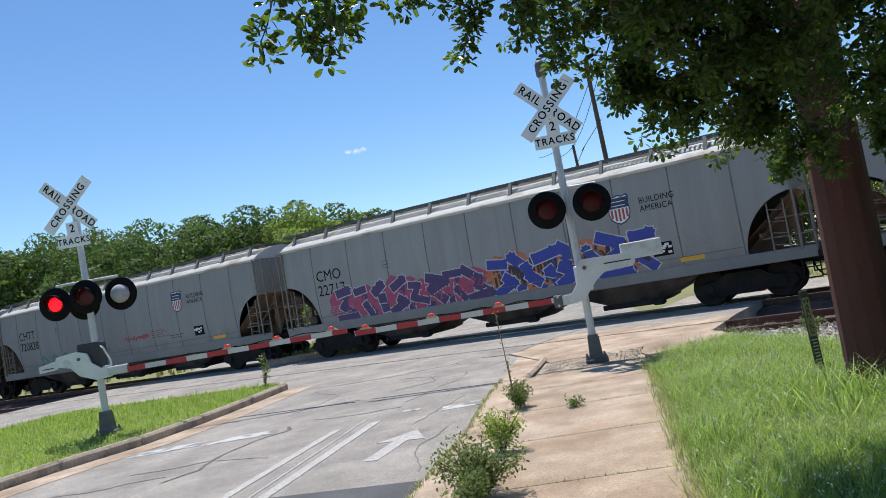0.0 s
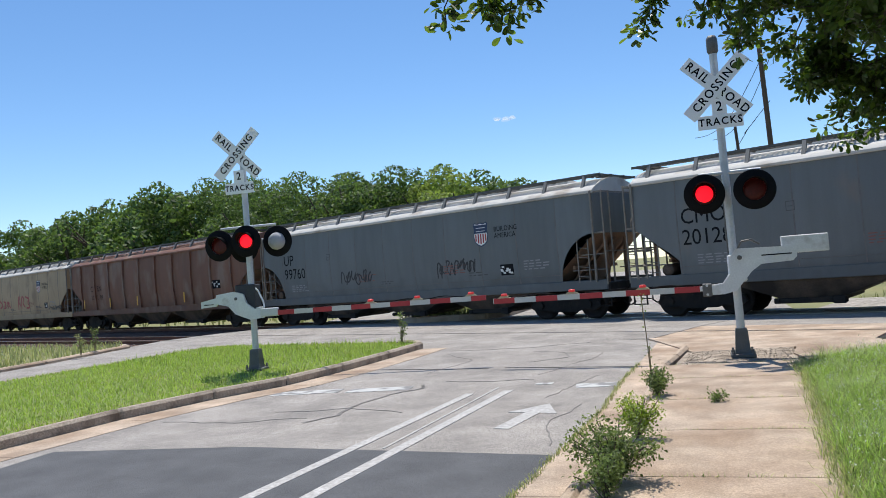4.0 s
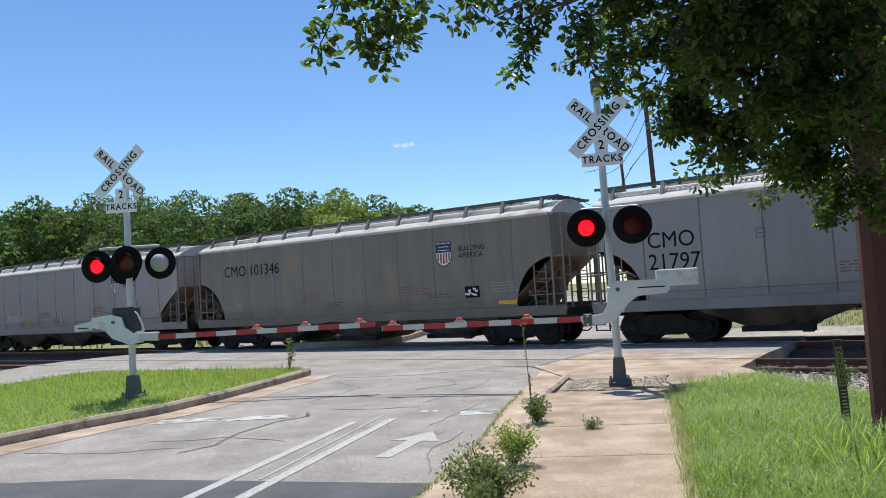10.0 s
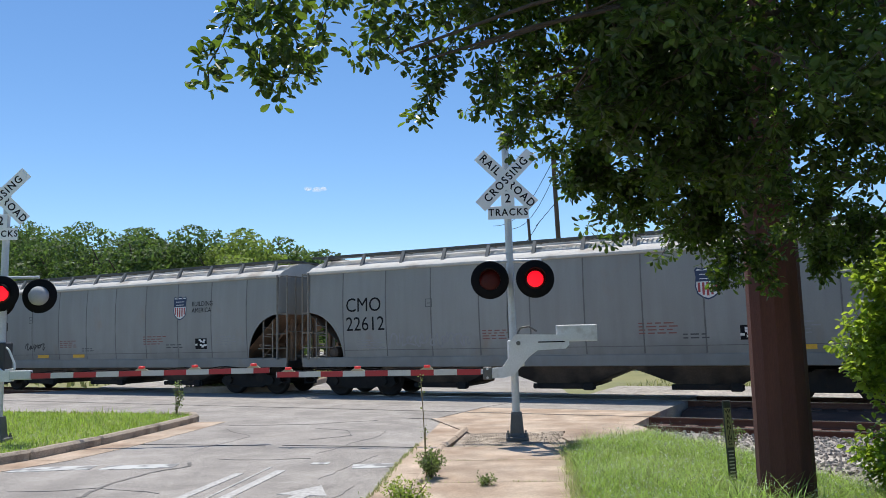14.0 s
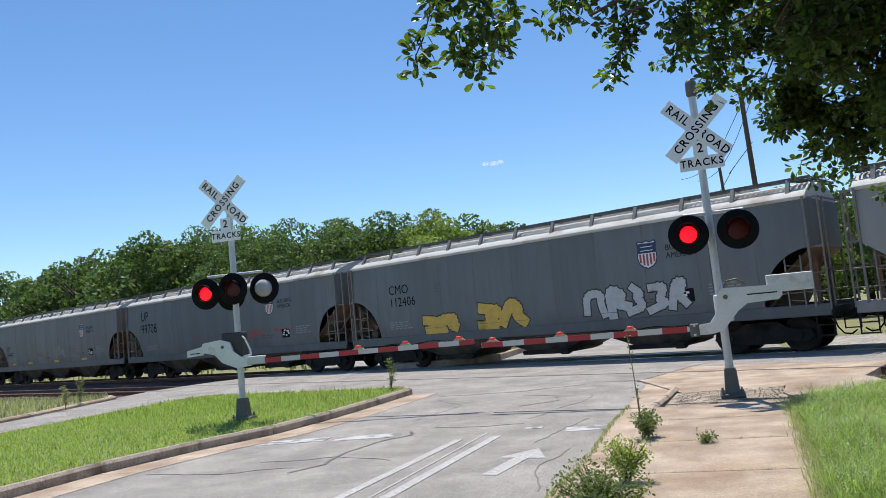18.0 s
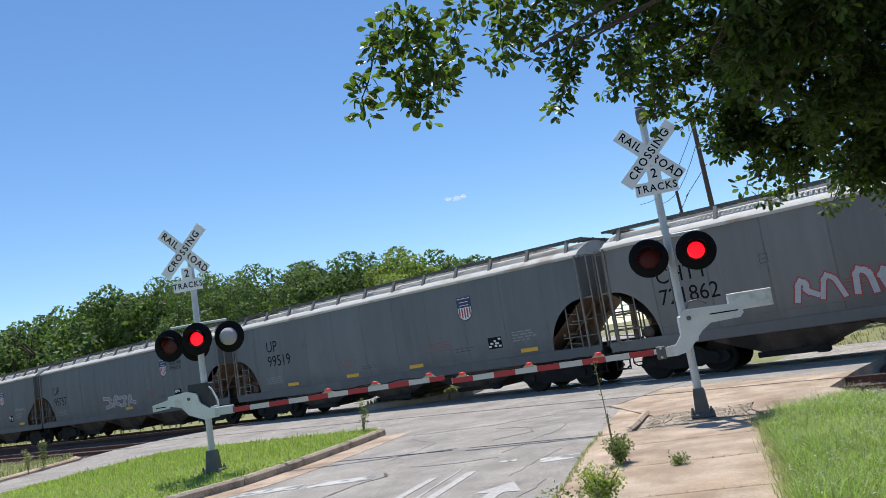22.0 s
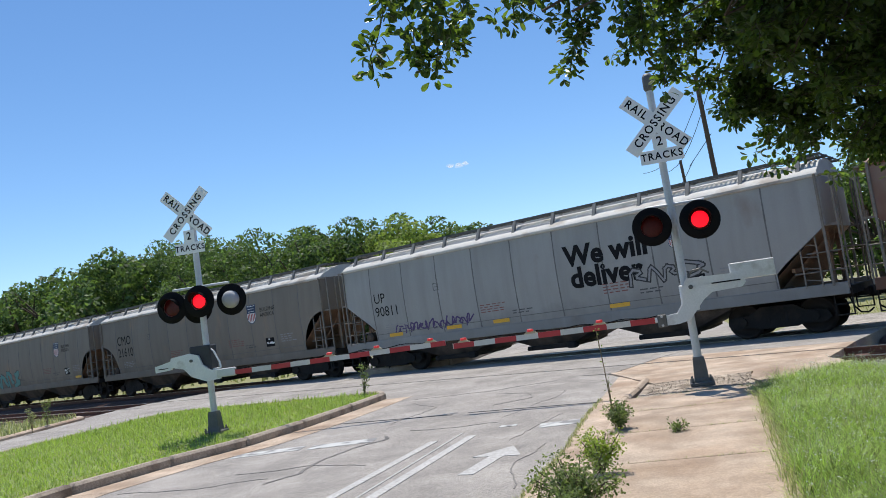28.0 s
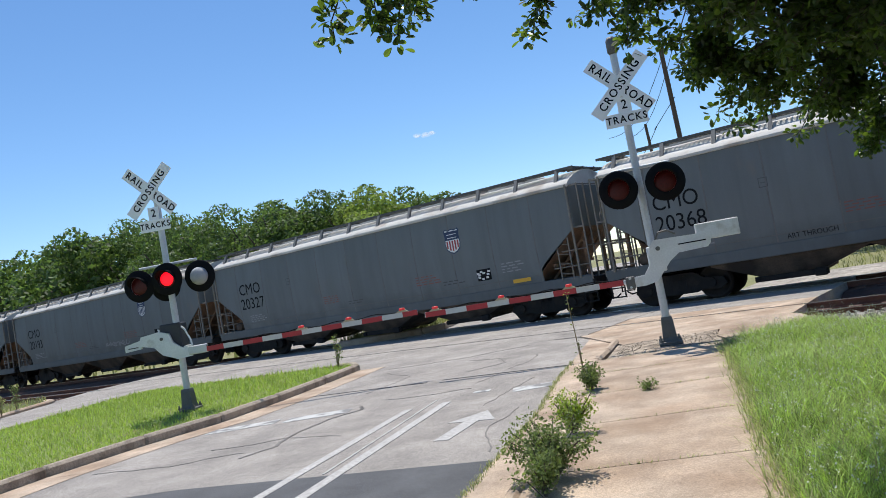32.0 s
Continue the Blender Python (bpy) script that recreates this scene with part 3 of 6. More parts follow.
# Loose stones on the shoulders, in view beside the crossing.
rng = random.Random(7)
g = Geo()
for a0, a1, n0, n1, cnt in ((S1 + 0.4, 12, 8.9, NEAR_N - 1.45, 9500), (-45, S0, NEAR_N - 3.4, NEAR_N - 0.9, 1300)):
    for _ in range(cnt):
        s, n = rng.uniform(a0, a1), rng.uniform(n0, n1)
        if a0 > -10 and n < 12.6 - 1.55 * (s + 2.2):
            continue
        off = min(abs(n - NEAR_N), abs(n - FAR_N))
        z = -0.02 if a0 > -10 else -0.16 if off < 1.9 else max(-0.12, -0.16 - (off - 1.9) * 0.18)
        r = rng.uniform(0.013, 0.03)
        m = Matrix.Translation((s, n, z + r * 0.3)) @ Euler((rng.uniform(0, 6), rng.uniform(0, 6), rng.uniform(0, 6))).to_matrix().to_4x4()
        g.box((0, 0, 0), (r * 2, r * 1.5, r * 1.3), m)
tagged(part("gravel", g, BALLAST), "loose grey and tan ballast stones", "gravel", "", "stuff").matrix_basis = TRACK_M

setting("gravel_strip", slab(sn((S1 - 3.5, FAR_N + 1.9), (60, FAR_N + 1.9), (60, FAR_N + 8.2), (20, FAR_N + 7.4), (S1 - 3.5, FAR_N + 6.0)), -0.6, -0.2), PALE, "pale gravel strip beyond the far track", "gravel strip")
setting("gravel_strip", slab(sn((-2.9, 13.95), (-2.3, 12.4), (-1.2, 10.6), (-0.3, 9.4), (0.3, 8.8), (20, 8.2), (20, 13.95)), -0.5, -0.02), PALE, "pale crushed-stone shoulder beside the near track", "gravel strip")
# Ties on the open track right of the crossing and left of it.
tie_mesh = Geo().box((0, 0, 0), (0.23, 2.6, 0.16), bevel=0.012).mesh("tie", TIE)
for n0 in (NEAR_N, FAR_N):
    holder = tagged(thing("track_ties", TRACK_M, "dark creosoted wooden ties under the rails", "ties"), kind="structure")
    for s in [S1 + 0.25 + 0.54 * k for k in range(26)] + [S0 - 0.25 - 0.54 * k for k in range(34)]:
        part("tie", tie_mesh, None, holder, m=Matrix.Translation((s, n0 + rng.uniform(-.03, .03), -0.215 + (LOW if n0 == FAR_N else 0))) @ Matrix.Rotation(rng.uniform(-.015, .015), 4, "Z"))

# ---- train ----
LAG = [(0, 0.0), (1, -0.65), (2, -1.2), (5, -2.87), (6, -3.21), (7, -3.57), (8, -4.11), (9, -4.78), (10, -5.41), (11, -6.01), (12, -6.42), (13, -6.41), (14, -6.22), (15, -6.07), (18, -5.76), (19, -5.25), (20, -4.68), (21, -4.25), (22, -4.26), (23, -4.1), (24, -3.98), (27, -3.86), (28, -3.77), (29, -3.72), (30, -3.69), (31, -3.62), (32, -3.53)]      # metres ahead of an even run, by seconds
PITCH = {1: 17.78, 2: 17.52, 3: 17.75, 4: 17.75, 5: 19.3, 6: 17.1, 7: 17.73, 8: 17.79, 9: 16.76, 10: 17.75, 11: 17.34, 12: 17.35, 13: 17.63, 14: 17.86, 15: 17.86, 16: 17.56, 17: 17.4, 18: 17.49, 19: 17.96, 20: 17.33, 21: 17.63, 22: 17.23, 23: 17.7, 24: 18.95, 25: 17.55, 26: 17.72, 27: 16.64, 28: 17.68, 29: 17.45}      # metres from car to car; 17.65 where not named


def train_at(t):
    """Metres that the train has gone at t seconds."""
    ts, es = zip(*LAG)
    return 15.85 * t + float(np.interp(t, ts, es))


def car_left(k):
    """Where the left end of the k-th car's side stands along the tracks at the start."""
    return -18.45 - sum(PITCH.get(j, 17.65) for j in range(1, k + 1)) if k >= 0 else -0.75


def body_paint(name, color, streak, rust, rust_at=0.62):
    """Weathered car paint: vertical streaks of dirt, rust in patches."""
    mt = material(name, color, 0.62, 0, 0.07, 1.2, 0.05, 30, rand=0.05)
    nd, ln = mt.node_tree.nodes, mt.node_tree.links
    bs = nd["Principled BSDF"]
    src = bs.inputs["Base Color"].links[0].from_socket
    co = nd.new("ShaderNodeTexCoord")
    oi = nd.new("ShaderNodeObjectInfo")
    vm = nd.new("ShaderNodeVectorMath")
    vm.operation = "MULTIPLY_ADD"
    vm.inputs[1].default_value = (40, 40, 40)
    ln.new(oi.outputs["Random"], vm.inputs[0])
    ln.new(co.outputs["Object"], vm.inputs[2])
    col = src
    for sc, stretch, tone, at, soft, amt in ((2.2, (1, 1, 0.12), streak, 0.52, 0.35, 0.4), (5.0, (1, 1, 0.08), streak, 0.58, 0.25, 0.3), (0.9, (1, 1, 0.55), rust, rust_at, 0.14, 0.75)):
        mp = nd.new("ShaderNodeMapping")
        mp.inputs["Scale"].default_value = stretch
        ln.new(vm.outputs[0], mp.inputs[0])
        nz = nd.new("ShaderNodeTexNoise")
        nz.inputs["Scale"].default_value, nz.inputs["Detail"].default_value = sc, 9
        ln.new(mp.outputs[0], nz.inputs["Vector"])
        mr = nd.new("ShaderNodeMapRange")
        mr.inputs[1].default_value, mr.inputs[2].default_value, mr.inputs[4].default_value = at - soft / 2, at + soft / 2, amt
        ln.new(nz.outputs[0], mr.inputs[0])
        mx = nd.new("ShaderNodeMix")
        mx.data_type = "RGBA"
        mx.inputs[7].default_value = (*tone, 1)
        ln.new(mr.outputs[0], mx.inputs[0])
        ln.new(col, mx.inputs[6])
        col = mx.outputs[2]
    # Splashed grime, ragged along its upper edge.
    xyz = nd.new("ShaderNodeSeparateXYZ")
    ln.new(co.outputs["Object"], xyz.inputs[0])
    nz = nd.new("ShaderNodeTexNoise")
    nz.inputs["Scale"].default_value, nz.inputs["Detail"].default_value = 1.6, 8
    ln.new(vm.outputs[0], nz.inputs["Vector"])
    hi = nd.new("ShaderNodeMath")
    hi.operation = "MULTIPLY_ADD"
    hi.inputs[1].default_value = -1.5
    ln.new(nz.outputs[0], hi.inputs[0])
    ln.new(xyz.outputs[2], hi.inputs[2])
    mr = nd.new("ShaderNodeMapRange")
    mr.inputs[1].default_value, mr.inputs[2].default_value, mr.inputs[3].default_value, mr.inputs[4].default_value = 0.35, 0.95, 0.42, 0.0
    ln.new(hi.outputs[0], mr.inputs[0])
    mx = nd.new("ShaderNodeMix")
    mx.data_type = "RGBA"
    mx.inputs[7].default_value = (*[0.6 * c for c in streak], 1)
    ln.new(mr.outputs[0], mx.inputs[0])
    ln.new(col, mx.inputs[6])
    # Side sheets of slightly different shade.
    sx = nd.new("ShaderNodeMath")
    sx.operation = "MULTIPLY_ADD"
    sx.inputs[1].default_value, sx.inputs[2].default_value = 1 / 1.533, 4.5
    ln.new(xyz.outputs[0], sx.inputs[0])
    fl = nd.new("ShaderNodeMath")
    fl.operation = "FLOOR"
    ln.new(sx.outputs[0], fl.inputs[0])
    ad = nd.new("ShaderNodeMath")
    ad.operation = "MULTIPLY_ADD"
    ad.inputs[1].default_value = 91.7
    ln.new(oi.outputs["Random"], ad.inputs[0])
    ln.new(fl.outputs[0], ad.inputs[2])
    wnz = nd.new("ShaderNodeTexWhiteNoise")
    wnz.noise_dimensions = "1D"
    ln.new(ad.outputs[0], wnz.inputs["W"])
    pv = nd.new("ShaderNodeMapRange")
    pv.inputs[3].default_value, pv.inputs[4].default_value = 0.93, 1.06
    ln.new(wnz.outputs[0], pv.inputs[0])
    hv = nd.new("ShaderNodeHueSaturation")
    ln.new(pv.outputs[0], hv.inputs["Value"])
    ln.new(mx.outputs[2], hv.inputs["Color"])
    ln.new(hv.outputs[0], bs.inputs["Base Color"])
    return mt


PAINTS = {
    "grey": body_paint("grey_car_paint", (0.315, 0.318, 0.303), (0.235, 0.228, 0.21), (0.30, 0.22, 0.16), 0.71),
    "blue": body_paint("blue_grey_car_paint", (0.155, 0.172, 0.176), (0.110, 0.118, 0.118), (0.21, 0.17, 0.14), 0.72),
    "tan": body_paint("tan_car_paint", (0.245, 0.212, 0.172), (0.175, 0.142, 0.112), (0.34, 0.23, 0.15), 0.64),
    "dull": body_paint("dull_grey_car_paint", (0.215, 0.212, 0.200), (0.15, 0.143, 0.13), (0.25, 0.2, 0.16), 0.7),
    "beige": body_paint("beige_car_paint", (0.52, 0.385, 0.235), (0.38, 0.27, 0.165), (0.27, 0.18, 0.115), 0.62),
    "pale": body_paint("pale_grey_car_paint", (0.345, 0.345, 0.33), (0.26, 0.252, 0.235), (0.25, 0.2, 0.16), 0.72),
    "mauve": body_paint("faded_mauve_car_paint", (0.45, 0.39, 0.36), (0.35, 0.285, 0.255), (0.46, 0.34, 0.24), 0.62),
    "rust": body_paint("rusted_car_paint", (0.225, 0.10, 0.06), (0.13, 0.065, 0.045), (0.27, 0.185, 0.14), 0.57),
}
RUSTY = material("rusty_end_sheet", (0.27, 0.165, 0.105), 0.85, 0.1, 0.35, 2.5, 0.25, 30, tint=(0.25, 0.19, 0.145), tint_scale=1.3, tint_at=0.56)
SOOT = material("grimy_black_steel", (0.014, 0.012, 0.011), 0.8, 0.1, 0.35, 5, 0.2, 30, tint=(0.04, 0.028, 0.02), tint_scale=2, tint_at=0.6)
DUSTY = material("dusty_brown_steel", (0.10, 0.074, 0.055), 0.85, 0, 0.35, 3, 0.2, 30, tint=(0.035, 0.027, 0.022), tint_scale=1.2, tint_at=0.56)
WHEEL = material("worn_wheel_steel", (0.028, 0.021, 0.018), 0.7, 0.2, 0.3, 6, 0.1)
BOARD = material("galvanised_grating", (0.10, 0.10, 0.092), 0.6, 0.3, 0.3, 10, 0.4)
ROOF = material("dusty_grey_roof", (0.56, 0.54, 0.50), 0.75, 0, 0.15, 2, 0.15, tint=(0.38, 0.33, 0.28), tint_scale=1.2, tint_at=0.6)
BRACKET = material("grey_bracket_steel", (0.20, 0.197, 0.185), 0.7, 0.2, 0.3, 6, 0.1)
LADDER = material("worn_ladder_steel", (0.23, 0.205, 0.175), 0.7, 0.2, 0.3, 6, 0.1)
SEAM = material("seam_dirt", (0.16, 0.155, 0.15), 0.8, 0, 0.3, 3, 0.1)
YELLOW = material("yellow_reflector", (0.75, 0.42, 0.04), 0.5, 0, 0.2, 5, 0.05)
WHITE = material("white_stencil", (0.75, 0.75, 0.73), 0.6, 0, 0.1, 5, 0.03)
DARK_STENCIL = material("dark_stencil", (0.085, 0.087, 0.09), 0.6, 0, 0.15, 5, 0.03)
RED_STENCIL = material("faded_red_stencil", (0.24, 0.10, 0.085), 0.6, 0, 0.15, 5, 0.03)
NAVY = material("navy_stencil", (0.03, 0.05, 0.11), 0.6, 0, 0.15, 5, 0.03)
SPRAY = {n: material(n + "_spray_paint", c, 0.5, 0, 0.2, 6, 0.02) for n, c in {
    "pink": (0.42, 0.07, 0.15), "violet": (0.075, 0.045, 0.15), "blue": (0.035, 0.06, 0.34), "silver": (0.45, 0.48, 0.50), "orange": (0.50, 0.17, 0.08),
    "red": (0.40, 0.07, 0.07), "teal": (0.07, 0.26, 0.25), "black": (0.03, 0.03, 0.035), "white": (0.50, 0.51, 0.52), "yellow": (0.65, 0.42, 0.08), "grey": (0.28, 0.28, 0.29)}.items()}

SILL, EAVE, CUT = 1.17, 3.87, 2.62
HALVES = {"usual": 8.25, "short": 7.72, "long": 9.08}     # half the body's length, by build


def side_y(z):
    """Half the body's width at a height."""
    return 1.60 - 0.10 * ((z - 2.75) / 1.55) ** 2


def end_x(z, style, half):
    if z >= CUT:
        return half
    u = (z - SILL) / (CUT - SILL)
    if style == "slope":
        return half - 1.7 * (1 - u)
    return half - (1.3 * math.sqrt(max(0.0, 1 - u * u)) if style == "arch" else 1.3 * min(1.0, (1 - u) / 0.68))


def on_side(me, x0, z0, off=0.006, m=None):
    """Lays a flat mesh, drawn in x and y, onto the car's near side."""
    for v in me.vertices:
        x, z = x0 + v.co.x, z0 + v.co.y
        v.co = (x, -(side_y(z) + off + v.co.z), z)
    me.update()
    return me


def car_meshes(style, half):
    """The shared meshes of one style of hopper car, by half its length."""
    d = {}
    zs = [SILL, 1.4, 1.6, 1.8, 2.0, 2.18, 2.34, 2.46, 2.55, 2.6, CUT, 2.9, 3.2, 3.55, EAVE]
    g = Geo()
    for sgn in (-1, 1):
        vs = [(e * end_x(z, style, half), sgn * side_y(z), z) for z in zs for e in (-1, 1)]
        fs = [(2 * j, 2 * j + 1, 2 * j + 3, 2 * j + 2) for j in range(len(zs) - 1)]
        g.add(vs, fs if sgn < 0 else [f[::-1] for f in fs], True)
    top = [z for z in zs if z >= CUT]
    for sgn in (-1, 1):
        vs = [(sgn * half, e * side_y(z), z) for z in top for e in (-1, 1)]
        fs = [(2 * j, 2 * j + 1, 2 * j + 3, 2 * j + 2) for j in range(len(top) - 1)]
        g.add(vs, fs if sgn > 0 else [f[::-1] for f in fs])
    g.box((0, 0, SILL + 0.02), (2 * end_x(SILL, style, half), 2.9, 0.04))
    d["body"] = g
    low = [z for z in zs if z <= CUT]
    for sgn in (-1, 1):
        g = Geo()
        vs = [(sgn * (end_x(z, "slope", half) - 0.02), e * (side_y(z) - 0.03), z) for z in low for e in (-1, 1)]
        fs = [(2 * j, 2 * j + 1, 2 * j + 3, 2 * j + 2) for j in range(len(low) - 1)]
        g.add(vs, fs if sgn > 0 else [f[::-1] for f in fs], True)
        d["slope_sheet", sgn] = g
    g = Geo()
    prof = [(-1.56, EAVE), (-1.49, 3.96), (-1.30, 4.07), (-0.90, 4.23), (-0.40, 4.35), (0, 4.38), (0.40, 4.35), (0.90, 4.23), (1.30, 4.07), (1.49, 3.96), (1.56, EAVE)]
    n = len(prof)
    vs = [(e * half, y, z) for e in (-1, 1) for y, z in prof]
    g.add(vs, [(k, n + k, n + k + 1, k + 1) for k in range(n - 1)], True)
    g.add(vs, [tuple(range(n))[::-1], tuple(range(n, 2 * n))][::-1])
    d["roof"] = g
    g = Geo()
    for sgn in (-1, 1):
        g.box((0, sgn * 1.575, EAVE + 0.005), (2 * half + 0.06, 0.07, 0.10), bevel=0.02)
    d["eave_rail"] = g
    d["side_sill"] = [Geo().box((0, sgn * 1.48, SILL - 0.11), (2 * half + 0.5, 0.10, 0.30), bevel=0.015) for sgn in (-1, 1)]
    g = Geo()
    span = 2 * half - 0.3
    for sgn in (-1, 1):
        for k in range(6):
            g.box((0, sgn * (0.60 + 0.094 * k), 4.41), (span, 0.034, 0.03))
        g.box((0, sgn * 1.125, 4.405), (span, 0.03, 0.075))
        steps = int(span / (0.13 if sgn < 0 else 0.5))
        for k in range(steps + 1):
            g.box((-span / 2 + span * k / steps, sgn * 0.84, 4.402), (0.045, 0.52, 0.02))
    for e in (-1, 1):
        for k in range(5):
            g.box((e * (half - 0.42 + 0.12 * k), 0, 4.41), (0.04, 2.3, 0.03))
        for y in (-1.15, -0.4, 0.4, 1.15):
            g.box((e * (half - 0.18), y, 4.405), (0.56, 0.03, 0.07))
    d["running_board"] = g
    g = Geo()
    g.add([(x, -y, z) for x in (-0.05, 0.05) for y, z in ((1.36, 4.03), (1.145, 4.42), (1.07, 4.42), (1.24, 4.08))], [(0, 1, 2, 3), (7, 6, 5, 4), (0, 4, 5, 1), (1, 5, 6, 2), (2, 6, 7, 3), (3, 7, 4, 0)])
    g.box((0, -0.86, 4.385), (0.06, 0.54, 0.04))
    d["bracket"] = g
    d["hatch_cover"] = Geo().box((0, 0, 4.40), (2 * half - 3.1, 0.62, 0.12), bevel=0.03)
    g = Geo()
    xs = [(half - 1.35) * (-1 + 2 * k / 9) for k in range(10)]
    for x in xs:
        for sgn in (-1,):
            zl = [SILL + 0.06] + [1.9, 2.5, 3.1, EAVE - 0.06]
            if style == "rib":
                for a, b in zip(zl, zl[1:]):
                    m = Matrix.Translation((x, -(side_y((a + b) / 2) + 0.03), (a + b) / 2))
                    g.box((0, 0, 0), (0.11, 0.09, b - a + 0.01), m)
                continue
            vs = [(x + w, -(side_y(z) + h), z) for z in zl for w, h in ((-0.022, 0.001), (-0.012, 0.008), (0.012, 0.008), (0.022, 0.001))]
            g.add(vs, [(4 * j + i, 4 * j + i + 1, 4 * j + 5 + i, 4 * j + 4 + i) for j in range(len(zl) - 1) for i in range(3)])
    if style != "rib":
        reach_x = end_x(1.42, style, half) - 0.05
        g.box((0, -(side_y(1.42) + 0.004), 1.42), (2 * reach_x, 0.012, 0.018))
    d["seams"] = g
    g = Geo()
    for w in (-0.19, 0.19):
        g.box((w, 0, 1.80), (0.035, 0.03, 1.3))
    for k in range(4):
        g.cyl((-0.19, 0, 1.35 + 0.29 * k), (0.19, 0, 1.3 + 0.29 * k), 0.014, n=5)
    d["ladder"] = g
    d["corner_post"] = Geo().box((0, 0, 2.52), (0.06, 0.06, 2.75), bevel=0.01)
    # The rusty bracing under the end slope, and the open frame of posts, rails and rungs over the end platform.
    g = Geo()
    g.cyl((half - 1.5, 0, SILL - 0.05), (half - 0.22, 0, CUT - 0.3), 0.05, n=4, smooth=False)
    g.box((half - 0.2, 0, 1.80), (0.09, 0.12, 1.5))
    d["end_brace"] = g
    d["cross_beam"] = Geo().box((half - 0.95, 0, 1.62), (0.08, 2.7, 0.10))
    d["end_web"] = Geo().prism(ccw([(half - 1.68, 1.08), (half - 0.75, 1.08), (half - 0.30, 1.75), (half - 0.12, CUT - 0.08)]), -0.02, 0.02, FLAT_Y)
    g = Geo()
    xe = half + 0.26
    for y in (-1.50, -1.05, 1.05, 1.50):
        g.box((xe, y, 2.47), (0.045, 0.05, 2.84), bevel=0.008)
    for z in (2.05, 3.85):
        g.box((xe, 0, z), (0.04, 3.0, 0.04))
    for y in (-1.50, 1.50):
        for z in (2.62, 3.85):
            g.box((half + 0.12, y, z), (0.30, 0.04, 0.05))
        g.cyl((half - 0.55, y, 1.98), (xe, y, 1.98), 0.02, n=5)
        g.cyl((half - 0.9, y, 1.52), (xe, y, 1.52), 0.02, n=5)
    d["end_frame"] = g
    g = Geo()
    g.box((half - 0.73, 0, 1.05), (2.0, 2.94, 0.06))
    g.box((half + 0.27, 0, 1.0), (0.08, 2.94, 0.22), bevel=0.01)
    for y in (-1.36, 1.36):
        for z in (0.42, 0.68):
            g.box((half + 0.05, y, z), (0.42, 0.10, 0.03))
        for x in (-0.15, 0.25):
            g.box((half + x, y, 0.72), (0.03, 0.05, 0.64))
    d["end_platform"] = g
    g = Geo().lathe([(0.24, -0.02), (0.27, 0.0), (0.24, 0.02), (0.22, 0.0), (0.24, -0.02)], 18, Matrix.Rotation(radians(90), 4, "Y"))
    for k in range(5):
        g.cyl((0, 0, 0), (0, 0.23 * math.cos(1.257 * k), 0.23 * math.sin(1.257 * k)), 0.013, n=4)
    g.box((-0.06, 0, -0.02), (0.14, 0.16, 0.22))
    d["brake_wheel"] = g
    g = Geo().cyl((-0.5, 0, 0), (0.5, 0, 0), 0.17, n=14)
    g.cyl((-0.56, 0, 0), (-0.5, 0, 0), 0.10, 0.17, n=14)
    g.cyl((0.5, 0, 0), (0.56, 0, 0), 0.17, 0.10, n=14)
    d["air_tank"] = g
    d["centre_sill"] = Geo().box((0, 0, 0.92), (2 * half + 0.3, 0.42, 0.32), bevel=0.02)
    g = Geo()
    rings = [(1.95, 1.42, SILL), (1.86, 1.40, 0.86), (1.5, 1.32, 0.72), (0.75, 1.12, 0.42), (0.75, 1.12, 0.36), (0.55, 0.9, 0.28)]
    vs = [(a * sx, b * sy, z) for a, b, z in rings for sx, sy in ((-1, -1), (1, -1), (1, 1), (-1, 1))]
    g.add(vs, [(4 * j + i, 4 * j + 4 + i, 4 * j + 4 + (i + 1) % 4, 4 * j + (i + 1) % 4) for j in range(len(rings) - 1) for i in range(4)] + [(20, 23, 22, 21)])
    d["hopper_bay"] = g
    g = Geo()
    g.box((0, -1.16, 0.36), (1.75, 0.10, 0.14), bevel=0.01)
    g.box((0.7, -1.2, 0.36), (0.28, 0.16, 0.2), bevel=0.02)
    g.cyl((-0.8, -1.25, 0.36), (-0.8, -1.05, 0.36), 0.07, n=8)
    d["discharge_gate"] = g
    g = Geo()
    g.prism(ccw([(-1.28, 0.40), (-1.12, 0.28), (-0.6, 0.30), (-0.45, 0.24), (0.45, 0.24), (0.6, 0.30), (1.12, 0.28), (1.28, 0.40), (1.2, 0.58), (0.7, 0.62), (0.42, 0.80), (-0.42, 0.80), (-0.7, 0.62), (-1.2, 0.58)]), -0.07, 0.07,
            Matrix(((1, 0, 0, 0), (0, 0, -1, 0), (0, 1, 0, 0), (0, 0, 0, 1))))
    for x in (-0.22, 0, 0.22):
        g.cyl((x, 0, 0.36), (x, 0, 0.62), 0.085, n=8)
    for x in (-0.89, 0.89):
        g.cyl((x, -0.14, 0.46), (x, 0.06, 0.46), 0.12, n=10)
    d["side_frame"] = g
    d["bolster"] = Geo().box((0, 0, 0.68), (0.42, 2.1, 0.26), bevel=0.03)
    g = Geo()
    for sgn in (-1, 1):
        g.lathe([(0.09, -0.06), (0.16, -0.065), (0.20, -0.02), (0.36, -0.02), (0.40, -0.065), (0.457, -0.065), (0.462, 0.05), (0.49, 0.065), (0.48, 0.085), (0.40, 0.085), (0.36, 0.03), (0.1, 0.05), (0.09, -0.06)], 16,
                Matrix.Translation((0, sgn * 0.74, 0.46)) @ Matrix.Rotation(radians(90 * sgn), 4, "X"))
    g.cyl((0, -1.0, 0.46), (0, 1.0, 0.46), 0.085, n=10)
    d["wheelset"] = g
    g = Geo()
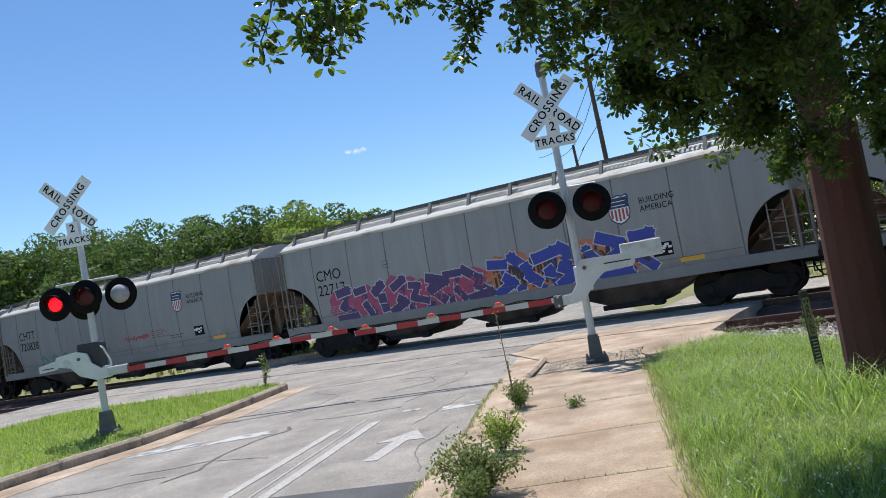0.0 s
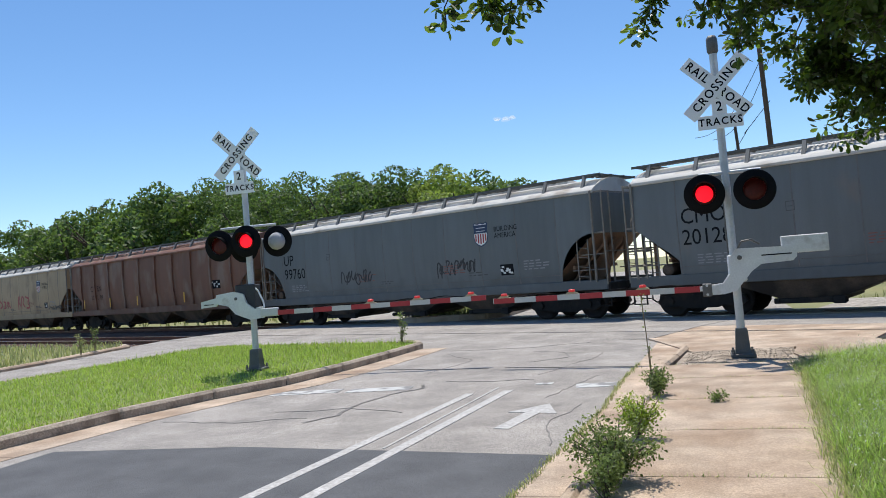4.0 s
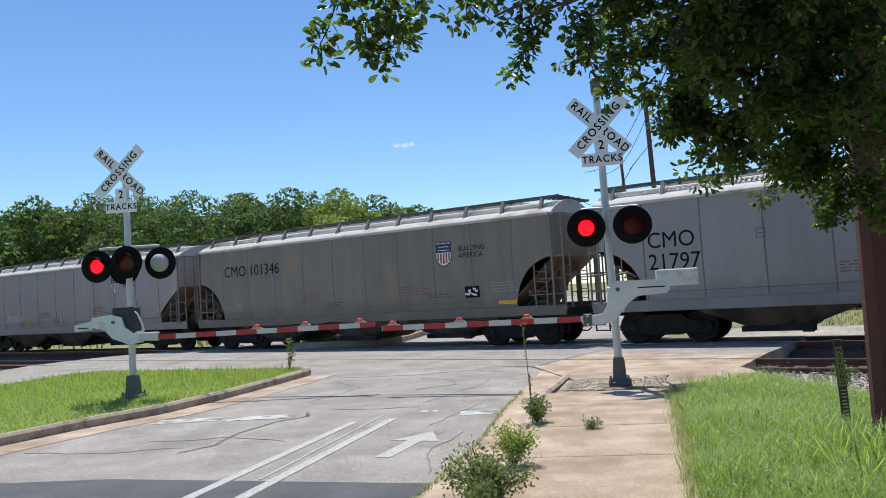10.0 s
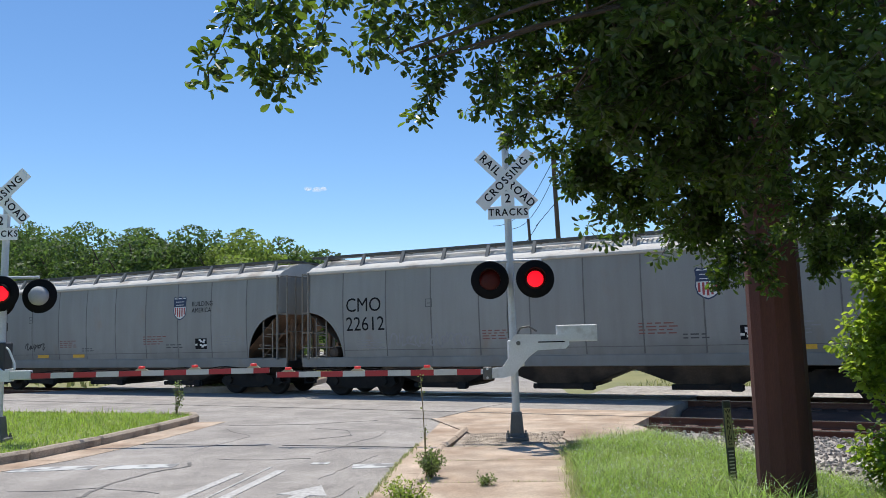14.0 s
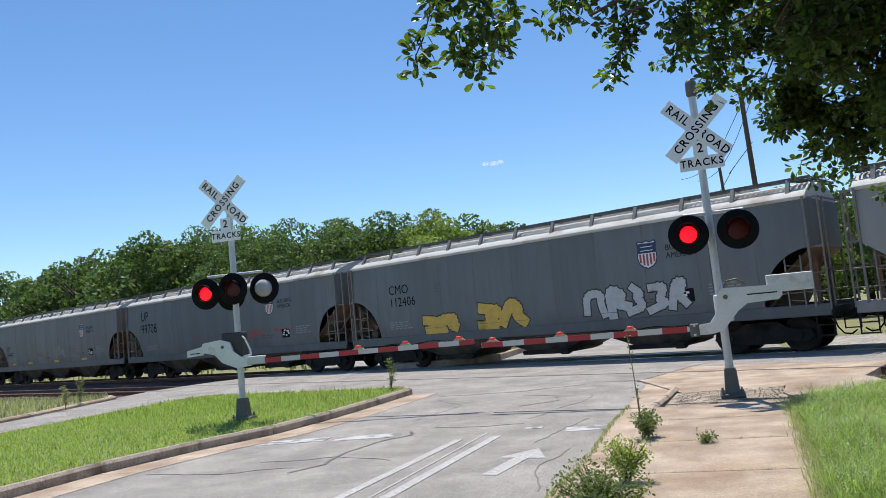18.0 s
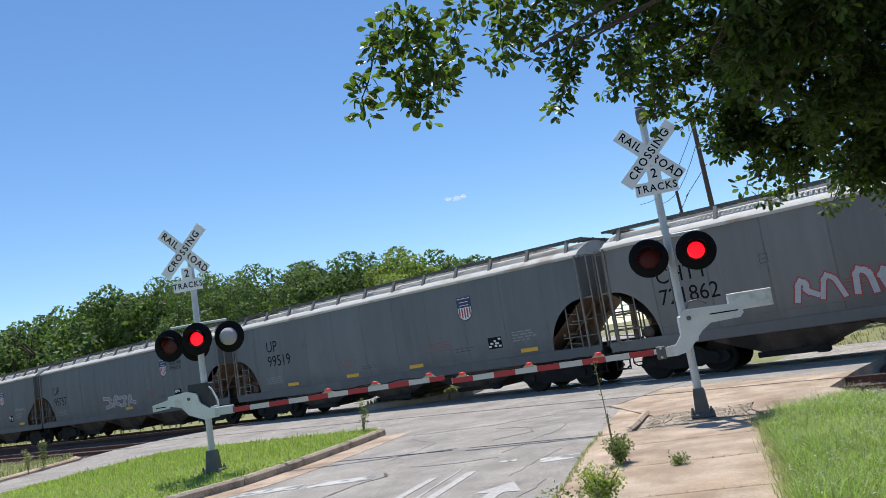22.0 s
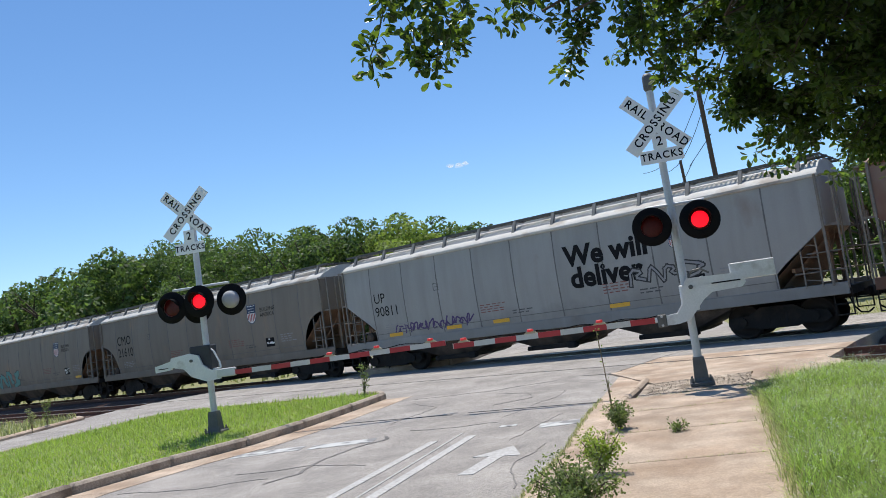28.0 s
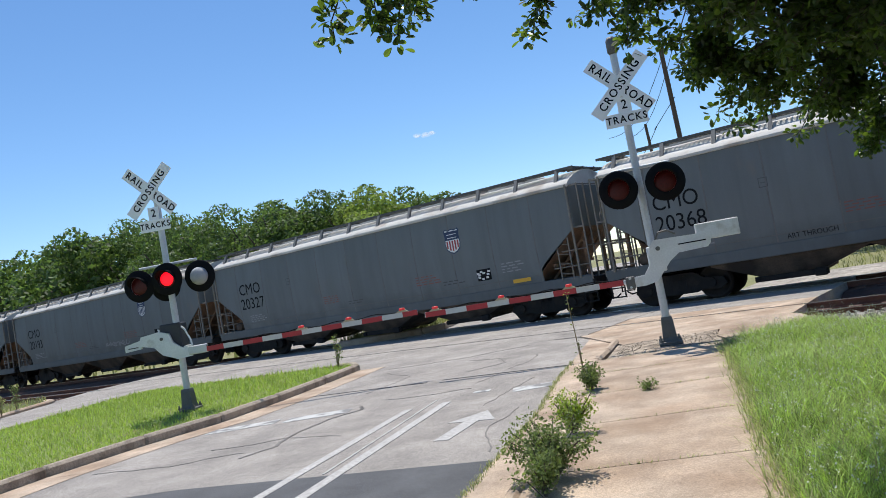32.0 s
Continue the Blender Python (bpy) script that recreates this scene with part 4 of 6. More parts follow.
    g.box((0.22, 0, 0.86), (0.75, 0.16, 0.18), bevel=0.02)
    g.box((0.52, 0.05, 0.86), (0.20, 0.28, 0.26), bevel=0.04)
    d["coupler"] = g
    d["air_hose"] = Geo().tube([(0.05, -0.34, 0.80), (0.12, -0.34, 0.55), (0.25, -0.33, 0.38), (0.42, -0.32, 0.36), (0.55, -0.3, 0.46)], 0.022, 6)
    return {k: ([e.mesh(k if isinstance(k, str) else k[0], IRON) for e in v] if isinstance(v, list) else v.mesh(k if isinstance(k, str) else k[0], IRON)) for k, v in d.items()}


STYLES = {(s, h): car_meshes(s, HALVES[h]) for s, h in (("arch", "usual"), ("arch", "short"), ("diag", "usual"), ("rib", "long"))}


def copy_mesh(me, mat):
    c = me.copy()
    c.materials.clear()
    c.materials.append(mat)
    return c


for st in STYLES.values():
    for k, v in st.items():
        nm = k if isinstance(k, str) else k[0]
        mt = {"slope_sheet": RUSTY, "roof": ROOF,  "running_board": BOARD, "bracket": BRACKET, "end_frame": LADDER, "brake_wheel": LADDER, "air_tank": DUSTY, "hatch_cover": ROOF, "seams": SEAM, "ladder": LADDER, "end_brace": RUSTY, "cross_beam": RUSTY, "end_web": RUSTY, "end_platform": SOOT,
              "centre_sill": SOOT, "hopper_bay": DUSTY, "discharge_gate": SOOT, "side_frame": SOOT, "bolster": SOOT, "wheelset": WHEEL, "coupler": SOOT, "air_hose": BLACK, "corner_post": LADDER}.get(nm)
        if mt:
            v.materials[0] = mt
SHARED = {}


def car_body(style, build, paint):
    """Body, sill and post meshes in one paint, made once."""
    if (style, build, paint) not in SHARED:
        st = STYLES[style, build]
        SHARED[style, build, paint] = (copy_mesh(st["body"], PAINTS[paint]), [copy_mesh(m, PAINTS[paint]) for m in st["side_sill"]],
                                copy_mesh(st["eave_rail"], PAINTS[paint] if paint == "rust" else ROOF), copy_mesh(st["roof"], PAINTS[paint] if paint == "rust" else ROOF),
                                copy_mesh(st["seams"], PAINTS[paint]) if style == "rib" else st["seams"])
    return SHARED[style, build, paint]


reflector = Geo().box((0, 0, 0), (0.62, 0.006, 0.13)).mesh("reflector", YELLOW)
upright = Geo().box((0, 0, 0), (0.10, 0.006, 0.5)).mesh("reflector", YELLOW)


def rounded(pts, times=2):
    """A line with its corners cut, again and again."""
    for _ in range(times):
        out = [pts[0]]
        for a, b in zip(pts, pts[1:]):
            out += [(a[0] * 0.75 + b[0] * 0.25, a[1] * 0.75 + b[1] * 0.25), (a[0] * 0.25 + b[0] * 0.75, a[1] * 0.25 + b[1] * 0.75)]
        pts = out + [pts[-1]]
    return pts


def stroke(g, pts, w, z):
    """A flat painted stroke of a width along a line."""
    for (x0, y0), (x1, y1) in zip(pts, pts[1:]):
        d = Vector((x1 - x0, y1 - y0))
        if d.length < 1e-4:
            continue
        t = d.normalized() * w * 0.5
        o = Vector((-t.y, t.x))
        g.add([(x0 - t.x + o.x, y0 - t.y + o.y, z), (x0 - t.x - o.x, y0 - t.y - o.y, z), (x1 + t.x - o.x, y1 + t.y - o.y, z), (x1 + t.x + o.x, y1 + t.y + o.y, z)], [(0, 1, 2, 3)])


def blob(g, cx, cy, rx, ry, z, r, n=14):
    vs = [(cx, cy, z)] + [(cx + rx * math.cos(a) * (1 + r.uniform(-.18, .18)), cy + ry * math.sin(a) * (1 + r.uniform(-.18, .18)), z) for a in (2 * math.pi * k / n for k in range(n))]
    g.add(vs, [(0, 1 + k, 1 + (k + 1) % n) for k in range(n)])


def graffiti(car, x0, x1, z0, z1, fill, edge, back=None, seed=1, label="spray-painted graffiti", cell=0.75, thick=0.2, soft=1):
    """Sprayed letter-like shapes with an outline, over an optional cloud of colour."""
    r = random.Random(seed)
    w, h = x1 - x0, z1 - z0
    mats = [SPRAY[fill], SPRAY[edge]] + ([SPRAY[back]] if back else [])
    g = Geo()
    if back:
        g.slot = 2
        for k in range(int(w / 0.55)):
            blob(g, (k + 0.5) * 0.55 + r.uniform(-.1, .1), h * r.uniform(0.4, 0.62), 0.55, h * r.uniform(0.38, 0.55), 0.0, r)
    n = max(2, int(w / cell))
    cw = w / n
    for k in range(n):
        ox = k * cw
        pts = [(ox + cw * r.uniform(0.0, 0.35), h * r.uniform(0.0, 0.2)), (ox + cw * r.uniform(0.0, 0.5), h * r.uniform(0.75, 1.0)), (ox + cw * r.uniform(0.6, 1.05), h * r.uniform(0.55, 1.0)), (ox + cw * r.uniform(0.3, 0.8), h * r.uniform(0.35, 0.6)), (ox + cw * r.uniform(0.75, 1.1), h * r.uniform(0.0, 0.3))]
        if r.random() < 0.4:
            pts = pts[1:] + [(ox + cw * 0.2, h * 0.05)]
        tw = thick * r.uniform(0.8, 1.2)
        g.slot = 1
        pts = rounded(pts, soft)
        stroke(g, pts, tw + 0.07, 0.003 + 0.0004 * k)
        g.slot = 0
        stroke(g, pts, tw, 0.006 + 0.0004 * k)
    tagged(part("graffiti", on_side(g.mesh("graffiti", mats), x0, z0, 0.004), None, car, label), kind="stuff")


def tag(car, x0, x1, z0, z1, color, seed, w=0.035, label="scrawled spray-paint tag"):
    r = random.Random(seed)
    g = Geo()
    n = max(3, int((x1 - x0) / 0.22))
    for k in range(n):
        ox, cw, h = (x1 - x0) * k / n, (x1 - x0) / n, z1 - z0
        stroke(g, rounded([(ox + cw * r.uniform(-.3, .3), h * r.uniform(0, .5)), (ox + cw * r.uniform(-.1, .6), h * r.uniform(.6, 1)), (ox + cw * r.uniform(.5, 1.2), h * r.uniform(.5, 1)), (ox + cw * r.uniform(.1, .7), h * r.uniform(.2, .6)), (ox + cw * r.uniform(.4, 1.3), h * r.uniform(0, .4)), (ox + cw * r.uniform(.9, 1.4), h * r.uniform(.2, .9))]), w, 0.0003 * k)
    tagged(part("graffiti", on_side(g.mesh("graffiti", SPRAY[color]), x0, z0, 0.004), None, car, label), kind="stuff")



def lettering(car, body, x, z, size, mat=None, align="LEFT", label="", stretch=0.92, bold=0.0):
    me = on_side(text_mesh(body, size * 1.38, mat or INK, 0.0, align, stretch, bold), x, z, 0.007)
    return part("lettering", me, None, car, label or "dark stencilled car lettering")


def small_print(car, x, z, w, h, lines, seed, mat=None):
    """Small stencilled lines that cannot be read, as bars."""
    r = random.Random(seed)
    g = Geo()
    for j in range(lines):
        xx = 0.0
        while xx < w * r.uniform(0.7, 1.0):
            l = r.uniform(0.06, 0.22)
            stroke(g, [(xx, -h * j / lines), (xx + l, -h * j / lines)], h / lines * 0.4, 0)
            xx += l + 0.1
    part("stencilling", on_side(g.mesh("stencilling", mat or SPRAY["grey"]), x, z, 0.005), None, car, "rows of small unreadable stencilling")["kind"] = "stuff"


def emblem(car, x, z, big=1.0, dark=False):
    """A shield: dark top band, striped lower field."""
    w, h = 0.46 * big, 0.62 * big
    g = Geo()
    def shield(k, z0, dz=0.0):
        pts = [(-.5, .42), (-.42, .5), (-.2, .45), (0, .5), (.2, .45), (.42, .5), (.5, .42), (.46, .2), (.5, -.1), (.42, -.32), (.22, -.44), (0, -.5), (-.22, -.44), (-.42, -.32), (-.5, -.1), (-.46, .2)]
        g.add([(0, 0, z0)] + [(px * w * k, py * h * k, z0) for px, py in pts], [(0, 1 + (i + 1) % 16, 1 + i) for i in range(16)][::1])
    g.slot = 0
    shield(1.06, 0.0)
    g.slot = 1
    shield(0.96, 0.003)
    g.slot = 0
    g.add([(-.48 * w, .06 * h, .005), (.48 * w, .06 * h, .005), (.49 * w, .42 * h, .005), (-.49 * w, .42 * h, .005)], [(0, 1, 2, 3)])
    g.slot = 1
    for yy in (0.15, 0.29):
        g.add([(-.33 * w, (yy - .014) * h, .008), (.33 * w, (yy - .014) * h, .008), (.33 * w, (yy + .014) * h, .008), (-.33 * w, (yy + .014) * h, .008)], [(0, 1, 2, 3)])
    g.slot = 2
    for k in range(5):
        xx = (-0.36 + 0.18 * k) * w
        b = -0.40 if k == 2 else (-0.37 if k in (1, 3) else -0.28)
        g.add([(xx - .05 * w, b * h, .005), (xx + .05 * w, b * h, .005), (xx + .05 * w, .03 * h, .005), (xx - .05 * w, .03 * h, .005)], [(0, 1, 2, 3)])
    part("emblem", on_side(g.mesh("emblem", [NAVY, WHITE, NAVY if dark else SPRAY["red"]]), x, z, 0.006), None, car, "shield emblem with a dark band and stripes")["kind"] = "stuff"


def placard(car, x, z, w=0.52, h=0.36, seed=3):
    r = random.Random(seed)
    g = Geo()
    g.add([(-w / 2, -h / 2, 0), (w / 2, -h / 2, 0), (w / 2, h / 2, 0), (-w / 2, h / 2, 0)], [(0, 1, 2, 3)])
    g.slot = 1
    for _ in range(9):
        cx, cy = r.uniform(-.42, .42) * w, r.uniform(-.35, .35) * h
        g.add([(cx - .05, cy - .03, .003), (cx + .05, cy - .03, .003), (cx + .05, cy + .03, .003), (cx - .05, cy + .03, .003)], [(0, 1, 2, 3)])
    part("placard", on_side(g.mesh("placard", [INK, WHITE]), x, z, 0.006), None, car, "black placard with small white marks")


CARS = []


def hopper_car(k, style, paint, label):
    build = "long" if style == "rib" else "short" if k in (9, 27) else "usual"
    half = HALVES[build]
    st = STYLES[style, build]
    car = thing("hopper_car", pose(0, 0, 0), label, "freight car", "freight train")
    body, sills, eave, roof, seams = car_body(style, build, paint)
    part("body", body, None, car)
    tagged(part("seams" if style != "rib" else "side_ribs", seams, None, car), kind="stuff")
    for sgn in (-1, 1):
        part("slope_sheet", st["slope_sheet", sgn], None, car, "rust-brown sloping end sheet")
        part("side_sill", sills[0 if sgn < 0 else 1], None, car)
    part("roof", roof, None, car)
    part("eave_rail", eave, None, car)
    rb = part("running_board", st["running_board"], None, car, "grated running board along the roof")
    for j in range(12):
        for side in (IDENT, Matrix.Rotation(math.pi, 4, "Z")):
            part("bracket", st["bracket"], None, rb, m=Matrix.Translation(((half - 0.45) * (-1 + 2 * j / 11), 0, 0)) @ side)
    part("hatch_cover", st["hatch_cover"], None, car)
    for e in (-1, 1):
        turn = IDENT if e > 0 else Matrix.Rotation(math.pi, 4, "Z")
        part("end_platform", st["end_platform"], None, car, m=turn)
        for y in (-0.62, 0.62):
            part("end_brace", st["end_brace"], None, car, "rusty brace under the end slope", m=turn @ Matrix.Translation((0, y, 0)))
        part("end_web", st["end_web"], None, car, "rusty web plate under the end slope", m=turn)
        part("cross_beam", st["cross_beam"], None, car, m=turn)
        fr = part("end_frame", st["end_frame"], None, car, "open frame of worn steel posts and rails", m=turn)
        if e < 0:
            part("brake_wheel", st["brake_wheel"], None, fr, m=Matrix.Translation((half + 0.36, 0.75, 2.75)))
            part("air_tank", st["air_tank"], None, car, m=Matrix.Translation((-half + 0.9, -0.95, 1.36)) @ Matrix.Rotation(radians(90), 4, "Z"))
        for sgn in (-1, 1):
            part("corner_post", st["corner_post"], None, car, m=Matrix.Translation((e * (half - 0.05), sgn * 1.61, 0)))
            part("ladder", st["ladder"], None, car, "pale steel ladder", m=Matrix.Translation((e * (half - 0.49), sgn * 1.53, 0)))
        cp = part("coupler", st["coupler"], None, car, m=turn @ Matrix.Translation((half - 0.05, 0, 0)))
        part("air_hose", st["air_hose"], None, cp)
        tr = part("bolster", st["bolster"], None, car, "truck bolster with side frames and wheels", m=Matrix.Translation((e * (half - 1.6), 0, 0)))
        for sgn in (-1, 1):
            part("side_frame", st["side_frame"], None, tr, m=Matrix.Translation((0, sgn * 0.98, 0)))
            part("wheelset", st["wheelset"], None, tr, m=Matrix.Translation((sgn * 0.89, 0, 0)))
    part("centre_sill", st["centre_sill"], None, car)
    for x in (-3.75, 0, 3.75):
        hb = part("hopper_bay", st["hopper_bay"], None, car, m=Matrix.Translation((x, 0, 0)))
        part("discharge_gate", st["discharge_gate"], None, hb)
    CARS.append((car, car_left(k) + half))
    return car


def marks(car, road, number, slogan=True, shield=True, yellow=(), one_line=False, dz=0.0, seed=0, dark=False, size=0.44, x0=-6.8):
    """The reporting marks, emblem, slogan and reflectors on a car's side."""
    if one_line:
        lettering(car, road + " " + number, x0, 3.0 + dz, size)
    elif road:
        lettering(car, road, x0, 2.78 + dz, size)
        lettering(car, number, x0, 2.78 - 1.32 * size + dz, size)
    if shield:
        emblem(car, 3.95, 2.96, 1.25, dark=dark)
    if slogan:
        lettering(car, "BUILDING", 4.5, 3.08, 0.165, label="dark slogan word")
        lettering(car, "AMERICA", 4.5, 2.86, 0.165, label="dark slogan word")
    placard(car, 4.9, 1.72, seed=seed + 3)
    small_print(car, -6.4, 1.72, 1.0, 0.3, 4, seed + 11)
    small_print(car, 5.6, 1.95, 0.8, 0.35, 4, seed + 12)
    g = Geo()
    for a, b in (((0, 0), (0.2, 0)), ((0.2, 0), (0.2, 0.23)), ((0.2, 0.23), (0, 0.23)), ((0, 0.23), (0, 0)), ((0.05, 0.11), (0.15, 0.11))):
        stroke(g, [a, b], 0.018, 0)
    part("outline_box", on_side(g.mesh("outline_box", DARK_STENCIL), -4.0, 2.66, 0.005), None, car, "small stencilled outline square")
    small_print(car, -2.2, 1.92, 0.9, 0.30, 4, seed + 15, RED_STENCIL)
    small_print(car, 2.2, 2.0, 0.95, 0.34, 4, seed + 16, RED_STENCIL)
    small_print(car, -1.0, 1.62, 0.7, 0.16, 2, seed + 17, DARK_STENCIL)
    small_print(car, 3.3, 1.7, 0.8, 0.18, 2, seed + 18, DARK_STENCIL)
    for x in yellow:
        part("reflector", reflector, None, car, "yellow reflective strip", m=Matrix.Translation((x, -(side_y(1.36) + 0.012), 1.36)))


GREY, BLUE = "light grey covered hopper car, weathered, with stencilled marks", "blue-grey covered hopper car with streaked dirty sides"
c = hopper_car(-1, "arch", "grey", GREY)
marks(c, "", "", seed=1)
c = hopper_car(0, "arch", "grey", "light grey covered hopper car with large colourful graffiti")
marks(c, "CMO", "22717", yellow=(5.6,), seed=2, size=0.37)
graffiti(c, -6.2, -0.4, 1.2, 2.2, "violet", "silver", "pink", 5, "dark violet graffiti edged in silver on a pink cloud", 0.66, 0.25, 0)
tag(c, -6.0, -0.5, 1.3, 2.0, "pink", 7, 0.05, "pink lines over the graffiti")
graffiti(c, -0.2, 4.6, 1.2, 2.3, "blue", "white", "orange", 6, "blue graffiti edged in white on an orange cloud", 0.66, 0.28, 0)
tag(c, -0.1, 4.5, 1.25, 2.2, "black", 9, 0.08, "black lines over the graffiti")
c = hopper_car(1, "arch", "grey", "light grey covered hopper car with a red tag and teal graffiti")
marks(c, "CHTT", "720828", yellow=(5.9,), seed=3, size=0.37)
tag(c, 0.5, 2.0, 1.75, 1.95, "red", 21, 0.05)
graffiti(c, -5.4, -2.0, 1.25, 1.8, "teal", "grey", None, 22, "faded teal graffiti", 0.6, 0.12)
c = hopper_car(2, "diag", "grey", "clean light grey covered hopper car with outlined graffiti")
marks(c, "UP", "111605", one_line=True, yellow=(-6.1, -3.2, 0.2, 3.2), seed=4, size=0.36)
graffiti(c, -0.9, 1.7, 1.35, 2.05, "white", "black", None, 31, "white graffiti outlined in black", 0.6, 0.15)
tag(c, -5.6, -0.6, 1.28, 1.4, "blue", 32, 0.02)
c = hopper_car(3, "diag", "blue", BLUE)
marks(c, "CMO", "20128", slogan=False, seed=5, dark=True)
tag(c, 1.2, 3.4, 1.35, 1.75, "grey", 41)
c = hopper_car(4, "arch", "blue", "blue-grey covered hopper car with two black tags")
marks(c, "UP", "99760", seed=6)
tag(c, -3.2, -1.5, 1.5, 2.2, "black", 51, 0.05)
tag(c, 1.8, 3.6, 1.6, 2.3, "black", 52, 0.05)
c = hopper_car(5, "rib", "rust", "rusted brown ribbed hopper car with worn lettering")
lettering(c, "CT  RN", -6.6, 2.42, 0.33)
lettering(c, "10  01  09", -6.6, 1.92, 0.28)
placard(c, 6.4, 2.1, 0.7, 0.4)
for x in (-7.4, -4.2, -1.1, 3.6):
    part("reflector", upright, None, c, "upright yellow strip", m=Matrix.Translation((x, -(side_y(1.7) + 0.085), 1.6)))
c = hopper_car(6, "diag", "beige", "beige covered hopper car with red scrawls and rust")
marks(c, "CMO", "265284", seed=7)
graffiti(c, -3.6, -0.9, 1.7, 2.3, "red", "red", None, 61, "faded red scrawled graffiti", 0.6, 0.05)
graffiti(c, 0.2, 2.4, 1.6, 2.5, "red", "red", None, 62, "faded red scrawled graffiti", 0.6, 0.05)
tag(c, 5.2, 7.2, 1.4, 1.7, "black", 63, 0.05)
c = hopper_car(7, "arch", "grey", "light grey covered hopper car with pale tags")
marks(c, "CMO", "21811", slogan=False, shield=False, seed=8)
graffiti(c, -3.4, -1.6, 1.3, 1.9, "orange", "black", None, 71, "faded orange graffiti outlined in black", 0.6, 0.1)
graffiti(c, 0.2, 4.0, 1.35, 2.0, "grey", "black", None, 72, "grey graffiti outlined in black", 0.6, 0.12)
tag(c, -1.4, 0.2, 1.4, 1.8, "black", 73, 0.03)
c = hopper_car(8, "arch", "grey", "light grey covered hopper car with a black squiggle")
marks(c, "CMO", "21797", seed=9)
tag(c, 0.8, 1.35, 1.55, 2.3, "black", 81, 0.05)
tag(c, -5.0, -4.2, 1.85, 2.2, "grey", 82, 0.03)
tag(c, 4.6, 5.2, 2.0, 2.3, "grey", 83, 0.03)
c = hopper_car(9, "arch", "tan", "pale tan-grey covered hopper car, lightly weathered")
marks(c, "CMO", "101346", one_line=True, x0=-6.25, size=0.42, yellow=(6.1,), seed=10)
c = hopper_car(10, "diag", "mauve", "faded mauve covered hopper car with rusty patches")
marks(c, "UP", "91712", yellow=(), seed=11, size=0.30, x0=-7.0)
tag(c, -5.2, -3.8, 1.5, 1.9, "white", 101, 0.04)
for x in (-3.2, -0.4, 2.6, 5.4):
    part("reflector", upright, None, c, "upright yellow strip", m=Matrix.Translation((x, -(side_y(1.7) + 0.012), 1.6)))
c = hopper_car(11, "arch", "grey", "light grey covered hopper car with outlined block graffiti")
marks(c, "ECNX", "170404", slogan=False, shield=False, yellow=(-7.0, -4.3, -0.1, 5.9), dz=-0.30, seed=12, size=0.30)
graffiti(c, -0.9, 2.2, 1.55, 2.0, "grey", "violet", None, 111, "outlined block-letter graffiti", 0.62, 0.05)
tag(c, 3.0, 4.8, 1.4, 1.65, "blue", 112, 0.04)
c = hopper_car(12, "arch", "grey", GREY)
marks(c, "CMO", "22612", yellow=(6.0,), seed=13)
tag(c, -5.2, -2.6, 1.45, 1.95, "grey", 121, 0.05)
c = hopper_car(13, "arch", "grey", "blue-grey covered hopper car with a small dark tag")
marks(c, "CMO", "112271", yellow=(-3.2, -1.2), seed=14, size=0.34, dz=0.2, x0=-6.5)
tag(c, -4.2, -3.1, 1.55, 1.9, "black", 131, 0.04)
c = hopper_car(14, "diag", "blue", "blue-grey covered hopper car with white outlined graffiti")
marks(c, "SCFX", "843403", slogan=False, shield=False, dz=-0.4, yellow=(), seed=15)
graffiti(c, -5.0, -2.2, 1.25, 1.85, "grey", "white", None, 141, "white outlined graffiti letters", 0.7, 0.1)
graffiti(c, -0.8, 3.2, 1.25, 1.9, "silver", "white", None, 142, "silver graffiti letters", 0.8, 0.15)


def slogan_car(k, number, seed):
    c = hopper_car(k, "diag", "pale", "pale blue-grey covered hopper car with a large dark slogan")
    marks(c, "UP", number, slogan=False, shield=False, yellow=(-6.0, -3.4, -1.5, 2.6), seed=seed, dz=-0.1, size=0.36)
    lettering(c, "We will", 1.1, 2.93, 0.60, label="large dark slogan lettering", bold=0.03, stretch=1.0)
    lettering(c, "deliver", 1.2, 2.28, 0.60, label="large dark slogan lettering", bold=0.03, stretch=1.0)
    emblem(c, 4.5, 2.9, 0.7)
    graffiti(c, 2.9, 5.2, 1.85, 2.35, "grey", "black", None, seed + 1, "dark scribbled graffiti", 0.5, 0.06)
    tag(c, -6.0, -2.6, 1.35, 1.75, "violet", seed + 2, 0.05)
    return c


slogan_car(15, "90816", 151)
c = hopper_car(16, "arch", "blue", "blue-grey covered hopper car with yellow and white graffiti")
marks(c, "CMO", "112406", seed=16, size=0.34, dz=0.1, x0=-6.3)
graffiti(c, -4.7, -3.3, 1.3, 1.7, "yellow", "black", None, 161, "yellow bubble graffiti outlined in black", 0.7, 0.30, 2)
graffiti(c, -2.4, -0.3, 1.3, 2.0, "yellow", "black", None, 163, "yellow bubble graffiti outlined in black", 1.0, 0.42, 2)
graffiti(c, 1.8, 5.0, 1.35, 2.15, "white", "black", None, 162, "white graffiti letters outlined in black", 0.64, 0.24, 2)
c = hopper_car(17, "arch", "blue", "blue-grey covered hopper car with two red tags")
marks(c, "UP", "99708", seed=17, dz=0.42, size=0.48)
tag(c, 2.2, 3.3, 1.62, 2.0, "red", 171, 0.06)
tag(c, 4.1, 5.2, 1.75, 2.0, "red", 172, 0.04)
c = hopper_car(18, "arch", "dull", "dull warm-grey covered hopper car, weathered")
marks(c, "UP", "91647", seed=18, dz=-0.42, size=0.30, yellow=(-5.9, -3.4, 0.4, 4.0))
tag(c, 0.2, 1.6, 1.5, 2.3, "grey", 181, 0.04)
c = hopper_car(19, "arch", "dull", "dull grey covered hopper car with pale graffiti")
marks(c, "CHTT", "721862", seed=19)
